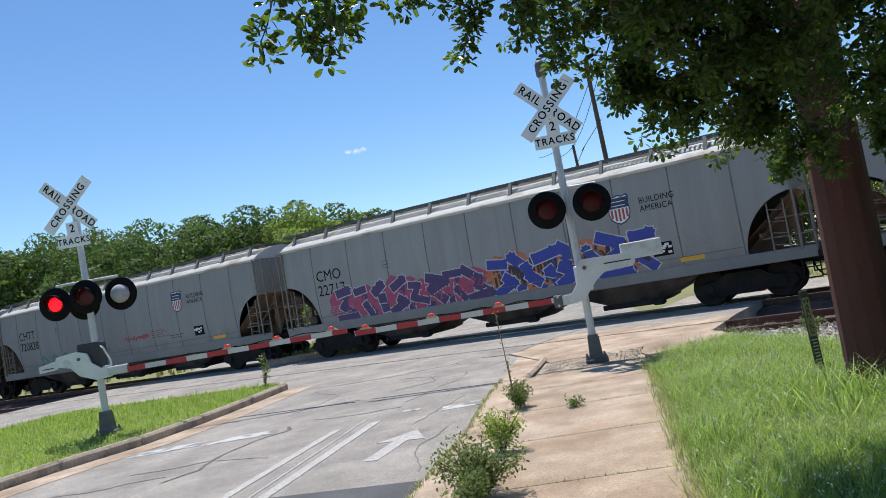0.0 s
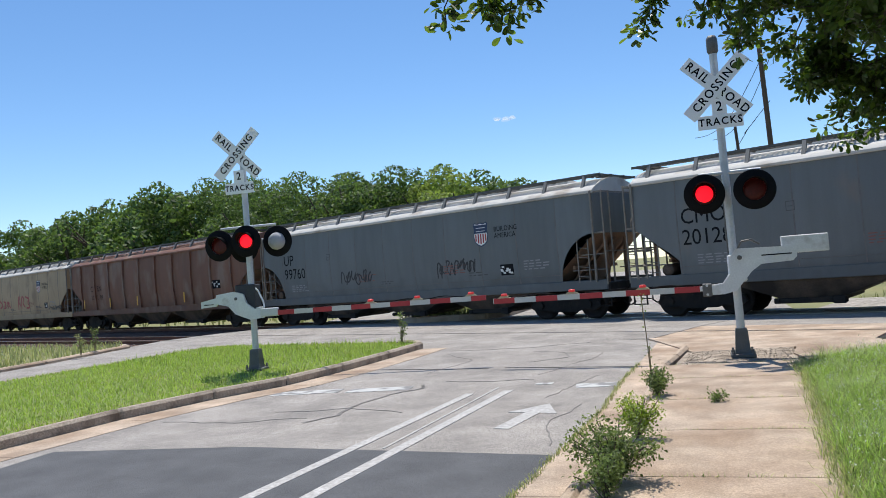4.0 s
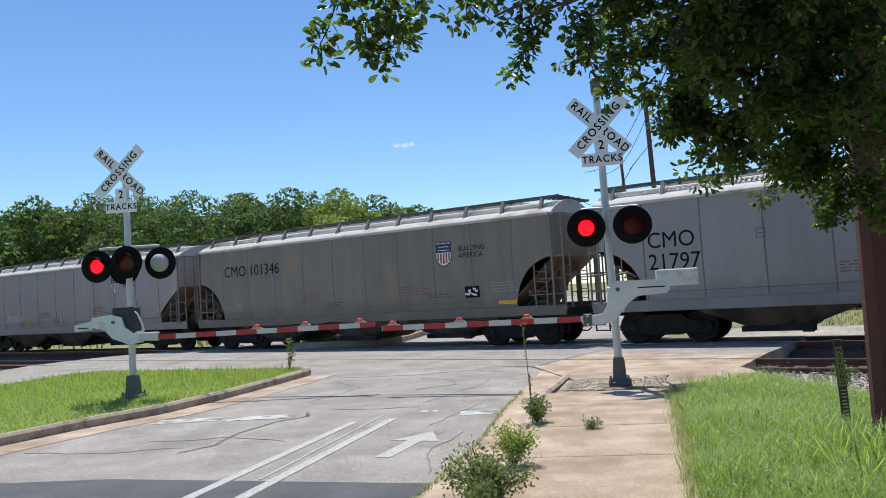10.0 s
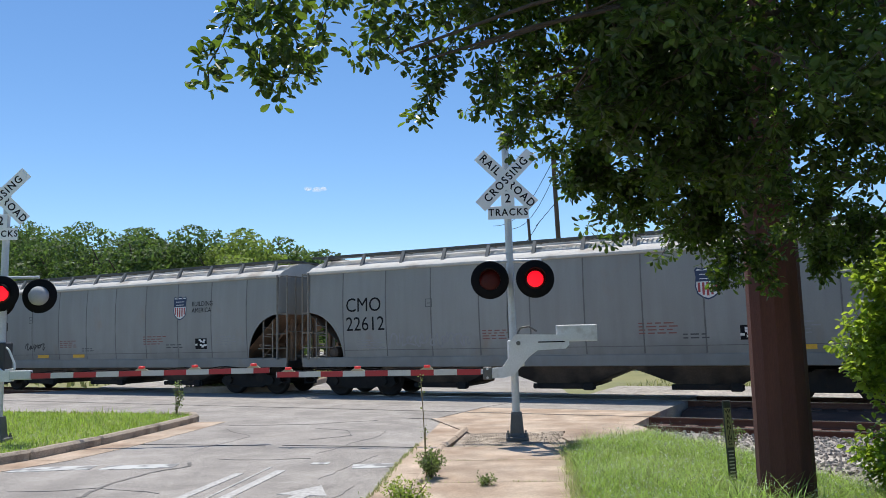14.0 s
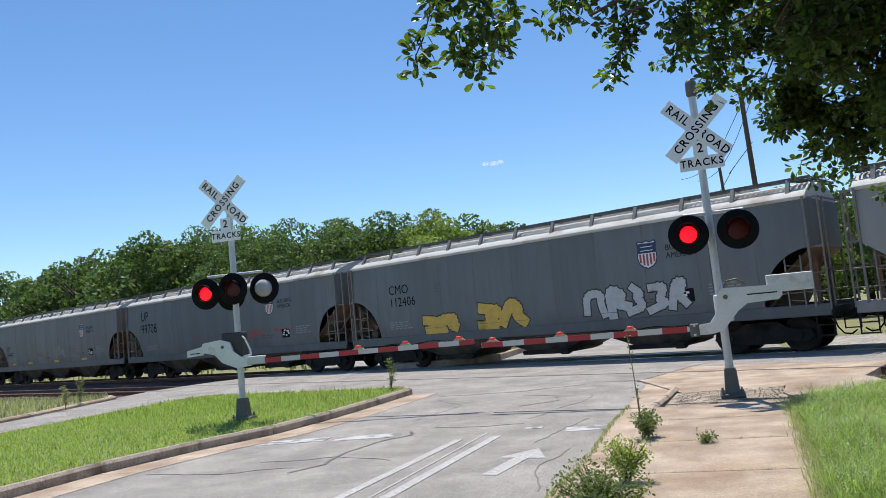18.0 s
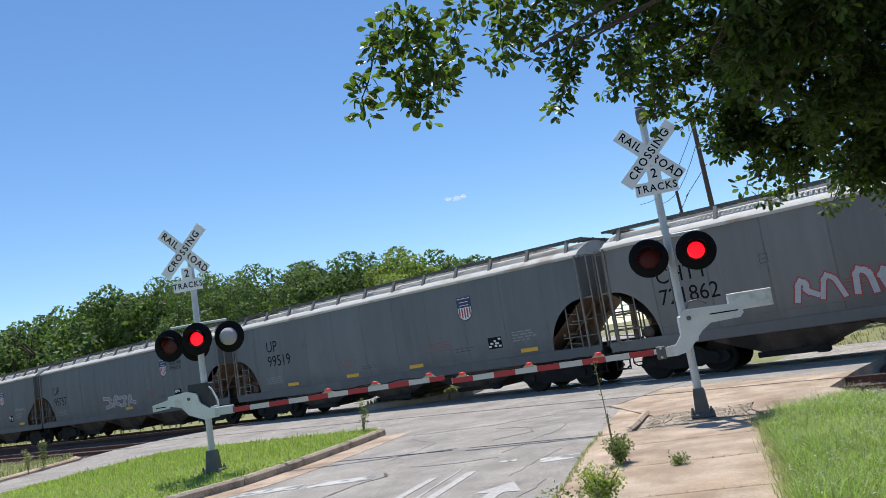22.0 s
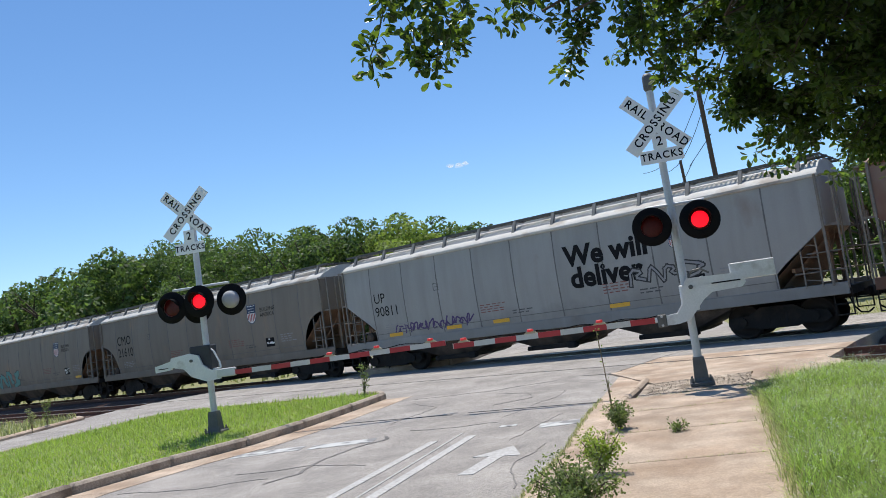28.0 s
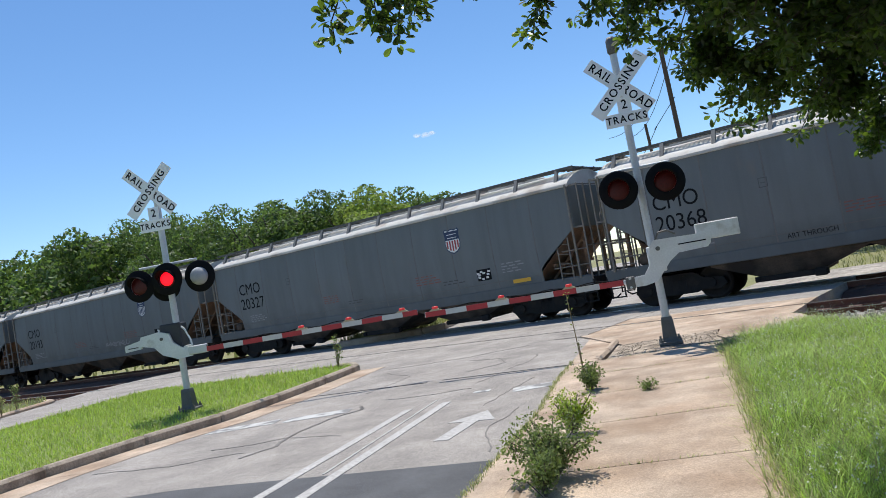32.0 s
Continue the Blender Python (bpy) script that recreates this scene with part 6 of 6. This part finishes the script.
# Tall grass by the pavement: short growth, long seeding stalks, small pale flowers.
p = scatter(PLOT, 190000, 0.04, 1, (0.5, 7.5, 2.5, 13.5))
edge = np.array([line_x(WALK_R, y) for y in p[:, 1]])
rr = np.random.default_rng(2)
p = p[rr.uniform(0, 1, len(p)) < np.clip(1.25 - 0.05 * (p[:, 1] - 4), 0.45, 1)]
stuff("tall_grass", blades("tall_grass", p, 0.15 * lumps(p), GRASS, 3, 0.0035, 1.3), "lush green uncut grass beside the pavement", "grass")
p2 = scatter(PLOT, 14000, 0.04, 4, (0.7, 7, 3, 13.3))
stuff("tall_grass", blades("tall_grass", p2, 0.24 * lumps(p2), GRASS_DRY, 5, 0.002, 1.2), "long seeding grass stalks beside the pavement", "grass")
p3 = scatter(PLOT, 13000, 0.04, 6, (0.8, 5.5, 4, 13))
p3[:, 2] += np.random.default_rng(7).uniform(0.12, 0.30, len(p3))
FLOWER = material("flower_white", (0.62, 0.66, 0.50), 0.8, 0, 0.1, 5, 0)
stuff("wildflowers", leaf_cloud("wildflowers", p3[::3], 3, 0.03, 0.014, FLOWER, 8, 0, 0.8), "tiny pale seed heads over the grass", "wildflowers")
# A clump of broad blades at the pole's foot.
r0 = np.random.default_rng(9)
pp = np.stack([r0.normal(2.72, 0.3, 300), r0.normal(6.9, 0.3, 300), np.full(300, 0.04)], 1)
stuff("broad_grass", blades("broad_grass", pp, 0.34, GRASS, 10, 0.006, 1.2), "clump of broad arching grass at the pole's foot", "grass")
# Median lawn.
m_in = [(x - 0.06 if x > -10 else x + 0.1, y) for x, y in ISL]
p = scatter(m_in, 78000, 0.085, 11, (-15, -5.4, 3.0, 19.5))
stuff("lawn", blades("lawn", p, 0.075, GRASS_LAWN, 12, 0.006, 0.9), "bright green mown grass on the median", "grass")
p = scatter(m_in, 1500, 0.085, 13, (-13, -5.6, 14.5, 18.6))
stuff("lawn", blades("lawn", p, 0.17, GRASS_LAWN, 14, 0.007, 0.5), "longer grass tufts at the median's end", "grass")
p = scatter(VERGE, 34000, 0.03, 15, (-45, -17.2, 4, 34))
stuff("verge_grass", blades("verge_grass", p, 0.22, GRASS_DRY, 16, 0.014, 0.5), "uneven half-dry grass on the verge", "grass")
p = np.concatenate([scatter(FISL, 9000, 0.08, 17, (-10, -4.4, 27.2, 45)), scatter([(x, y) for x, y in sn((-7, 27.4), (10, 28.6), (40, 29.4), (40, 44), (-6, 44))], 26000, -0.38, 18, (-6, 55, 8, 46))])
stuff("far_grass", blades("far_grass", p, 0.2, GRASS_ROUGH, 19, 0.018, 0.7), "rough grass beyond the tracks", "grass")
p = scatter([(x, y) for x, y in sn((-220, 26), (-28, 26), (-28, 40), (-220, 40))], 30000, -0.38, 20, (-190, -5, 30, 140))
stuff("far_grass", blades("far_grass", p, 0.5, GRASS_ROUGH, 21, 0.06, 0.5), "rough green grass along the far side of the tracks", "grass")
# Grass in the gutter crack.
r1 = np.random.default_rng(22)
yy = r1.uniform(5.2, 12.5, 900)
pp = np.stack([np.array([line_x(ROAD_R, y) for y in yy]) + r1.normal(0, 0.02, 900), yy, np.full(900, 0.01)], 1)
stuff("crack_grass", blades("crack_grass", pp, 0.05, GRASS_DRY, 23, 0.004, 0.8), "sparse grass in the gutter crack", "grass")
yy = r1.uniform(4.0, 11.5, 1300)
pp = np.stack([np.array([line_x(WALK_R, y) for y in yy]) + r1.normal(-0.02, 0.05, 1300), yy, np.full(1300, 0.06)], 1)
stuff("edge_grass", blades("edge_grass", pp, 0.14, GRASS_DRY, 24, 0.004, 0.9), "ragged grass creeping over the pavement edge", "grass")


pp = []
for y in jy:
    if 4 < y < 12:
        for _ in range(90):
            f = r1.uniform(0, 1) ** 0.7
            pp.append((line_x(WALK_L, y) * (1 - f) + line_x(WALK_R, y) * f, y - 0.06 * f + r1.normal(0.006, 0.006), 0.08))
stuff("joint_grass", blades("joint_grass", np.array(pp), 0.03, GRASS_DRY, 25, 0.003, 1.2), "dry grass in the joints of the pavement", "grass")


def weed(x, y, z, h, w, seed, stems, per, leaf, mat, label, tall=False):
    r = random.Random(seed)
    ob = thing("weed", pose(x, y, z), label, "weed", "kerb weeds")
    g, tips = Geo(), []
    for _ in range(stems):
        a = r.uniform(0, 6.28)
        t = Vector((math.cos(a) * w * r.uniform(0.1, 1), math.sin(a) * w * r.uniform(0.1, 1), h * r.uniform(0.45, 1)))
        k = t * 0.5 + Vector((0, 0, h * 0.12))
        g.tube([(0, 0, -0.02), k, t], 0.004 if not tall else 0.006, 5)
        for f in (0.35, 0.55, 0.75, 0.9, 1.0):
            q = k.lerp(t, (f - .5) * 2) if f > 0.5 else k * (f * 2)
            tips.append(tuple(q + Vector((r.uniform(-.02, .02), r.uniform(-.02, .02), 0))))
    tagged(part("stem", g, DRY if tall else BARK, ob), kind="stuff")
    tagged(part("leaves", leaf_cloud("leaves", tips, per, w * 0.22 + 0.02, leaf, mat, seed, 0.1, 0.6), None, ob), kind="stuff")
    return ob


weed(-0.50, 5.75, 0.08, 0.42, 0.36, 31, 34, 19, 0.030, WEED, "leafy bush weed growing out of the kerb joint")
weed(-0.55, 5.3, 0.08, 0.30, 0.24, 32, 18, 19, 0.028, WEED, "leafy bush weed growing out of the kerb joint")
weed(-0.38, 7.1, 0.08, 0.36, 0.22, 33, 20, 19, 0.028, LEAF_BUSH, "bright green weed in the kerb joint")
weed(-0.20, 9.25, 0.08, 0.30, 0.20, 34, 20, 12, 0.035, WEED, "reddish-green weed in the kerb joint")
weed(-0.26, 9.35, 0.08, 1.25, 0.06, 35, 2, 5, 0.03, WEED, "single tall thin weed stalk in the kerb joint", True)
weed(0.41, 8.75, 0.085, 0.09, 0.13, 36, 8, 6, 0.03, WEED, "small weed in a pavement joint")
for k, (x, y) in enumerate(((4.0, 11.2), (-17.4, 20.5), (-16.9, 19.3), (-6.1, 17.4))):
    weed(x, y, 0.05, 0.5 if k < 1 else 0.8, 0.16, 40 + k, 6, 7, 0.05, WEED if k != 2 else GRASS_DRY, "tall scraggly weed at the grass edge", True)


# The near tree: trunk outside the view, limbs reaching over the pavement, leaves on twig ends.
TIPS = [(-0.99, 3.18, 2.68), (-0.84, 3.33, 2.70), (-0.61, 3.66, 2.87), (-0.19, 4.06, 2.79), (0.11, 4.37, 2.84), (0.39, 4.81, 2.78), (0.83, 5.21, 2.52), (1.17, 5.37, 2.39), (1.73, 5.65, 2.21), (2.15, 6.08, 1.95), (2.86, 6.12, 2.0), (3.0, 5.84, 2.12), (3.35, 5.75, 2.05), (3.45, 5.2, 2.4), (4.6, 5.6, 2.2), (5.4, 6.4, 2.3)]


def low_z(x, y):
    ws = [1 / ((x - a) ** 2 + (y - b) ** 2 + 0.02) ** 1.5 for a, b, _ in TIPS]
    z = sum(w * t[2] for w, t in zip(ws, TIPS)) / sum(ws)
    if x < 0.9:      # hanging clumps with gaps between them at the thin end
        z += 0.17 + min(0.5, 1.5 * max(0.0, min(math.hypot(x - a, y - b) for a, b, _ in TIPS) - 0.10))
    return z


def reach(q):
    """Whether a twig end lies inside the crown's outer edge."""
    return q.x > 0.25 - 0.185 * q.y


CANOPY = [(-1.02, 3.12), (-0.55, 3.75), (0.1, 4.45), (0.8, 5.3), (1.7, 5.8), (2.2, 6.3), (3.2, 6.6), (5.6, 7.4), (6.8, 5.5), (5.5, 3.4), (2.6, 3.0), (0.6, 2.7), (-0.6, 2.75)]
tree = thing("oak_tree", pose(5.6, 4.9, 0.0), "large broadleaf tree with dense dark leaves hanging over the pavement", "tree")
T0 = Vector((5.6, 4.9, 0.0))
g = Geo()
g.tube([(0, 0, -0.1), (-0.05, 0.02, 1.2), (-0.2, 0.05, 2.4), (-0.45, 0.0, 3.4), (-0.5, 0, 5.2)], 0.24, 12)
part("trunk", g, BARK, tree)
rng = random.Random(50)
cl = []
fork = Vector((5.2, 4.92, 3.2))
targets = [Vector(t).lerp(fork, 0.14) + Vector((0, 0, 0.2)) for t in TIPS] + [Vector((rng.uniform(-0.6, 5.5), rng.uniform(3.0, 6.6), rng.uniform(3.1, 4.6))) for _ in range(10)]
targets = [t for t in targets if t.x > 4 or inside(CANOPY, np.array([t.x]), np.array([t.y]))[0] or t.z < 2.95]
for t in targets:
    g = Geo()
    mid = fork.lerp(t, 0.5) + Vector((rng.uniform(-.3, .3), rng.uniform(-.4, .4), 0.7 + rng.uniform(0, .5)))
    pts = [((1 - f) ** 2) * fork + 2 * f * (1 - f) * mid + f * f * t for f in [k / 9 for k in range(10)]]
    for j, (a, b) in enumerate(zip(pts, pts[1:])):
        g.cyl(a - T0, b - T0, 0.04 * (1 - j / 9.5) ** 1.3 + 0.005, 0.04 * (1 - (j + 1) / 9.5) ** 1.3 + 0.005, n=6, caps=False)
    for j in range(4, 10):
        for _ in range(3):
            e = pts[j] + Vector((rng.uniform(-.3, .3), rng.uniform(-.3, .3), rng.uniform(-.15, .2)))
            if e.z > low_z(e.x, e.y) + 0.1 and reach(e):
                g.cyl(pts[j] - T0, e - T0, 0.007, 0.004, n=4, caps=False)
                cl.append(tuple(e - T0))
    part("limb", g, BARK, tree)
def before_pole(q):
    """The thin part of the crown through which the tall pole shows."""
    return abs(q.x - 0.1 - 0.405 * q.y) < 0.16 and q.z > 2.35


sprays, g = 0, Geo()
while sprays < 480:
    x, y = rng.uniform(-1.0, 6.4), rng.uniform(2.8, 7.2)
    if sprays > 270:
        y = rng.uniform(3.5, 5.8)
        x = y * rng.uniform(0.05, 0.45)
    if not inside(CANOPY, np.array([x]), np.array([y]))[0] or sprays <= 270 and x < 1.0 and rng.random() < 0.6 or x > 3.1 and rng.random() < 0.7:
        continue
    sprays += 1
    lo = low_z(x, y) + 0.22
    top = 0.8 + 0.5 * min(3.0, max(0, x + 0.9)) + (0.7 if y < 4 else 0.3)
    a = Vector((x, y, lo + top * rng.random() ** 1.3 + 0.12))
    d = Vector((rng.uniform(-1, 0.35), rng.uniform(-0.6, 0.6), 0)).normalized() * rng.uniform(0.35, 0.6)
    last = a - T0
    for k in range(8):
        f = k / 7
        q = a + d * f + Vector((rng.uniform(-.05, .05), rng.uniform(-.05, .05), 0.12 * f - 0.40 * f * f))
        if q.z < low_z(q.x, q.y) + 0.07 or not reach(q):
            break
        if before_pole(q) and rng.random() < 0.75:
            continue
        g.cyl(last, q - T0, 0.005, 0.003, n=4, caps=False)
        last = q - T0
        cl.append(tuple(last))
        e = last + Vector((rng.uniform(-.13, .13), rng.uniform(-.13, .13), rng.uniform(-.10, .06)))
        g.cyl(last, e, 0.003, 0.002, n=3, caps=False)          # a side shoot that ends in a rosette
        cl.append(tuple(e))
tagged(part("twig_work", g, BARK, tree), kind="stuff")
# Hanging sprays at the crown's outer tips.
g = Geo()
for x, y, z in TIPS:
    for j in range(2 if x < 0.8 else 6):
        last = Vector((x + rng.uniform(0.10, .30) + (0.06 if x < 0.6 else 0.0), y + rng.uniform(-.14, .14), z + rng.uniform(0.40, 0.58))) - T0
        drift = rng.uniform(-.035, .02)
        for k in range(8):
            e = last + Vector((drift + rng.uniform(-.025, .025), rng.uniform(-.03, .03), rng.uniform(-0.085, -0.045)))
            if e.z < z + (0.03 if j == 0 else 0.12):
                break
            g.cyl(last, e, 0.0035, 0.0025, n=4, caps=False)
            last = e
            cl.append(tuple(e))
            if x > 0.8 or rng.random() < 0.4:
                cl.append(tuple(e + Vector((rng.uniform(-.08, .08), rng.uniform(-.08, .08), rng.uniform(-.03, .05)))))
tagged(part("twig_work", g, BARK, tree), kind="stuff")
tagged(part("leaves", leaf_cloud("leaves", cl, 17, 0.062, 0.057, LEAF, 51, 0.35, 0.56), None, tree, "dense dark green leaves, lit through at the edges"), kind="stuff")
up = []
while len(up) < 160:
    x, y = rng.uniform(-0.6, 8), rng.uniform(1.5, 8.3)
    if x < 2 and y < 2.6 or x < 0.72 * (y - 3) - 0.6:
        continue
    up.append((x - T0.x, y - T0.y, rng.uniform(3.9, 4.6) + 0.35 * max(0, x) + rng.uniform(0, 1.2)))
for _ in range(70):
    up.append((rng.uniform(0.9, 2.8) - T0.x, rng.uniform(5.5, 7.0) - T0.y, rng.uniform(4.4, 5.3)))
tagged(part("leaves", leaf_cloud("leaves", up, 40, 0.34, 0.095, LEAF_UP, 53, 0.3, 0.6), None, tree, "upper crown of dark green leaves"), kind="stuff")

# The bush by the pole.
bush = thing("bush", pose(4.80, 7.4, 0.0), "dense green shrub with sunlit leaf tips beside the pole", "shrub")
g = Geo()
cl = []
for _ in range(84):
    a, zz = rng.uniform(0, 6.28), 0.15 + 2.35 * rng.random() ** 0.8
    rad = 0.98 * math.sin(min(1, zz / 0.9) * 1.57) * (1.2 - 0.30 * zz) * rng.uniform(0.55, 1.05)
    lobe = Vector((math.cos(a) * rad, math.sin(a) * rad, zz))
    for _ in range(16):
        cl.append(tuple(lobe + Vector((rng.gauss(0, .13), rng.gauss(0, .13), rng.gauss(0, .13)))))
    for k in range(3 if zz > 0.8 else 0):      # long shoots that stand out of the rim
        cl.append(tuple(lobe + Vector((math.cos(a), math.sin(a), 0.5)) * 0.11 * (k + 1)))
for _ in range(14):
    a = rng.uniform(0, 6.28)
    g.tube([(0, 0, -.05), (math.cos(a) * .3, math.sin(a) * .3, .9), (math.cos(a) * .55, math.sin(a) * .55, 1.8)], 0.015, 5)
tagged(part("stem", g, BARK, bush), kind="stuff")
tagged(part("leaves", leaf_cloud("leaves", cl, 21, 0.11, 0.078, LEAF_BUSH, 52, 0.3, 0.7), None, bush), kind="stuff")


# The line of trees beyond the tracks.
def crown_mesh(lobes, cards, size, h, mat, seed):
    """Leaf sprays lying on rounded lobes of growth, with a sparser fill inside."""
    r = np.random.default_rng(seed)
    lb = np.array(lobes)
    k = r.choice(len(lb), cards, p=lb[:, 3] ** 2 / (lb[:, 3] ** 2).sum())
    u = r.normal(size=(cards, 3)) + np.array([0, -0.25, 0.25])
    u /= np.linalg.norm(u, axis=1)[:, None]
    wob = 1 + 0.13 * np.sin(7 * u[:, 0] + k) * np.sin(6 * u[:, 2] + 2 * k) + r.normal(size=cards) * 0.10
    p = lb[k, :3] + u * (lb[k, 3] * np.where(r.uniform(size=cards) < 0.8, wob, r.uniform(0.3, 0.9, cards)))[:, None]
    p[:, 2] = np.minimum(p[:, 2], h - 0.1)
    nn = u + r.normal(size=(cards, 3)) * 0.7
    nn /= np.linalg.norm(nn, axis=1)[:, None]
    a = np.cross(nn, r.normal(size=(cards, 3)))
    a /= np.linalg.norm(a, axis=1)[:, None]
    b = np.cross(nn, a)
    L = size * r.uniform(0.55, 1.2, (cards, 1))
    ring = [p + a * L * 0.62, p + b * L * 0.36, p - a * L * 0.55, p - b * L * 0.33]
    v = np.stack(ring, 1).reshape(-1, 3)
    f = np.arange(cards)[:, None] * 4 + np.arange(4)
    return raw_mesh("crown", v.tolist(), f.tolist(), mat)


def far_tree(s, n, h, w, mat, seed, label, cards=2600, size=0.5):
    r = random.Random(seed)
    base = along(s, n, -0.4)
    ob = thing("tree", Matrix.Translation(base), label, "tree", "trees beyond the tracks")
    g = Geo()
    g.cyl((0, 0, -0.2), (r.uniform(-.4, .4), 0, h * 0.45), 0.024 * h, 0.014 * h, n=8)
    for _ in range(6):
        a = r.uniform(0, 6.28)
        g.cyl((0, 0, h * r.uniform(0.2, 0.4)), (math.cos(a) * w * 0.6, math.sin(a) * w * 0.6, h * r.uniform(0.5, 0.85)), 0.012 * h, 0.004 * h, n=6)
    part("trunk", g, BARK, ob)
    lobes = []
    for _ in range(54):
        a, f = r.uniform(0, 6.28), r.uniform(0.1, 0.97)
        rad = w * math.sqrt(max(0.05, 1 - (2 * f - 0.85) ** 2 * 0.8)) * r.uniform(0.3, 0.95)
        lobes.append((math.cos(a) * rad, math.sin(a) * rad, h * (0.10 + 0.75 * f), h * r.uniform(0.055, 0.12)))
    lobes.append((0, 0, h * 0.88, h * 0.11))
    tagged(part("crown", crown_mesh(lobes, cards, size, h, mat, seed), None, ob), kind="stuff")


GREEN_L = "dark green broadleaf tree in the wood beyond the tracks"
ROW = [(-215, 15, 7, 0), (-192, 15, 7, 0), (-167, 13.5, 7, 0), (-143, 13, 6.5, 0), (-124, 14.6, 7, 0), (-113, 13.6, 6, 0), (-103, 13.6, 6, 0), (-95, 14.2, 6, 0), (-88, 13.2, 5, 0), (-81, 14.3, 5.5, 0), (-73, 13.8, 5.5, 0), (-67, 13.2, 4.5, 0), (-62.5, 11.9, 4.2, 0), (-57.5, 12.1, 4.3, 0), (-53, 11.4, 4, 0), (-48.5, 10.7, 4, 0), (-45, 10.9, 3.8, 0), (-41, 10.3, 3.7, 1), (-37, 8.9, 3.4, 1), (-33, 7.8, 3.0, 0),
       (-13.5, 7.2, 3.6, 1), (-6.5, 6.9, 3.6, 0), (1.5, 7.2, 4, 1), (9, 7.8, 4.4, 0), (18, 8.5, 5, 0), (28, 9, 5.5, 1), (40, 10, 6, 0)]
for k, (s, h, w, br) in enumerate(ROW):
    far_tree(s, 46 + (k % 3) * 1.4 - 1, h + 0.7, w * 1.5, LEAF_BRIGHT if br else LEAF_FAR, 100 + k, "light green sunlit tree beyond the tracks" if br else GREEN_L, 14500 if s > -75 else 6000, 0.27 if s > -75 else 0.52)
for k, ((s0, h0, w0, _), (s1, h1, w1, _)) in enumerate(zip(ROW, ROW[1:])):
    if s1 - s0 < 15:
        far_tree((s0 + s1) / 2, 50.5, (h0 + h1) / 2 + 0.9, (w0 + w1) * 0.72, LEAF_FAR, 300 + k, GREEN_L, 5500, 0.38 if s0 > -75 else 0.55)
for k in range(30):
    s = -150 + 4.2 * k if k < 29 else 12
    if -31 < s < -16:
        continue
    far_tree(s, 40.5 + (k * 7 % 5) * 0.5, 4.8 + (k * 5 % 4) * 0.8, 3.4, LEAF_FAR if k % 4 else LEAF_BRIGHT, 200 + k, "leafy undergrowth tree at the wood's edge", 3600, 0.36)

# A wisp of cloud.
cloud_mat = bpy.data.materials.new("glowing_cloud_vapour")
cloud_mat.use_nodes = True
nd, ln = cloud_mat.node_tree.nodes, cloud_mat.node_tree.links
tr, mx = nd.new("ShaderNodeBsdfTransparent"), nd.new("ShaderNodeMixShader")
nz = nd.new("ShaderNodeTexNoise")
nz.inputs["Scale"].default_value = 0.03
mr = nd.new("ShaderNodeMapRange")
mr.inputs[1].default_value, mr.inputs[2].default_value, mr.inputs[4].default_value = 0.35, 0.8, 0.30
tc = nd.new("ShaderNodeTexCoord")
ln.new(tc.outputs["Object"], nz.inputs["Vector"])
ln.new(nz.outputs[0], mr.inputs[0])
# Emission stands in for sunlight on the vapour: the cloud glows by itself.
vap = nd.new("ShaderNodeEmission")
vap.inputs[1].default_value = 0.95
ln.new(mr.outputs[0], mx.inputs[0])
ln.new(tr.outputs[0], mx.inputs[1])
ln.new(vap.outputs[0], mx.inputs[2])
ln.new(mx.outputs[0], nd["Material Output"].inputs[0])
g = Geo()
rng = random.Random(77)
for k in range(9):
    c = Vector((rng.uniform(-42, 42), rng.uniform(-10, 10), rng.uniform(-5, 6)))
    rx, rz = rng.uniform(9, 20), rng.uniform(4, 8)
    prof = [(math.sin(math.pi * j / 8) + 1e-3, -math.cos(math.pi * j / 8)) for j in range(9)]
    g.lathe(prof, 14, Matrix.Translation(c) @ Matrix.Diagonal((rx, rx, rz, 1)))
ob = thing("cloud", Matrix.Translation((-531, 3000, 592)), "small wispy white cloud in the blue sky", "cloud")
tagged(part("vapour", g, cloud_mat, ob), kind="stuff")


# ---- what moves ----
SIDES_A = "NLRLRLRLLRLRLRRLRLNLLRLRLRRLRLRLRLLRLRLLRLRLRLLRLRLRRLRLRLLRLRLRN"
SIDES_B = "LLRLRLRLRRLRLLRLRLRRLRLRLRLLRLRRLRLRLRRLRLRLRLLRLRLRLLRLRRLRLRLRR"


def motions():
    times = [0, 0.1] + list(range(1, 32)) + [31.9, 32]
    for car, s0 in CARS:
        walk(car, [(t, TRACK_M @ Matrix.Translation((s0 + train_at(t), FAR_N, -0.085))) for t in times])
    # The flashers blink by turns: the lit array stands before the lens or behind it.
    for array, first, x in FLASH:
        rows = []
        far_mast = abs(x) != 0.36
        for k in range(65):
            t = k * 0.5
            lit = (SIDES_B if far_mast else SIDES_A)[k] == ("L" if first else "R")
            m = Matrix.Translation((0, -0.016 if lit else 0.045, 0))
            if t > 0:
                rows.append((t - 0.16, m))
            if t < 32:
                rows.append((t + 0.16, m)) if t > 0 else rows.append((0, m))
                if t == 0:
                    rows.append((0.16, m))
            else:
                rows.append((32, m))
        walk(array, rows)


motions()
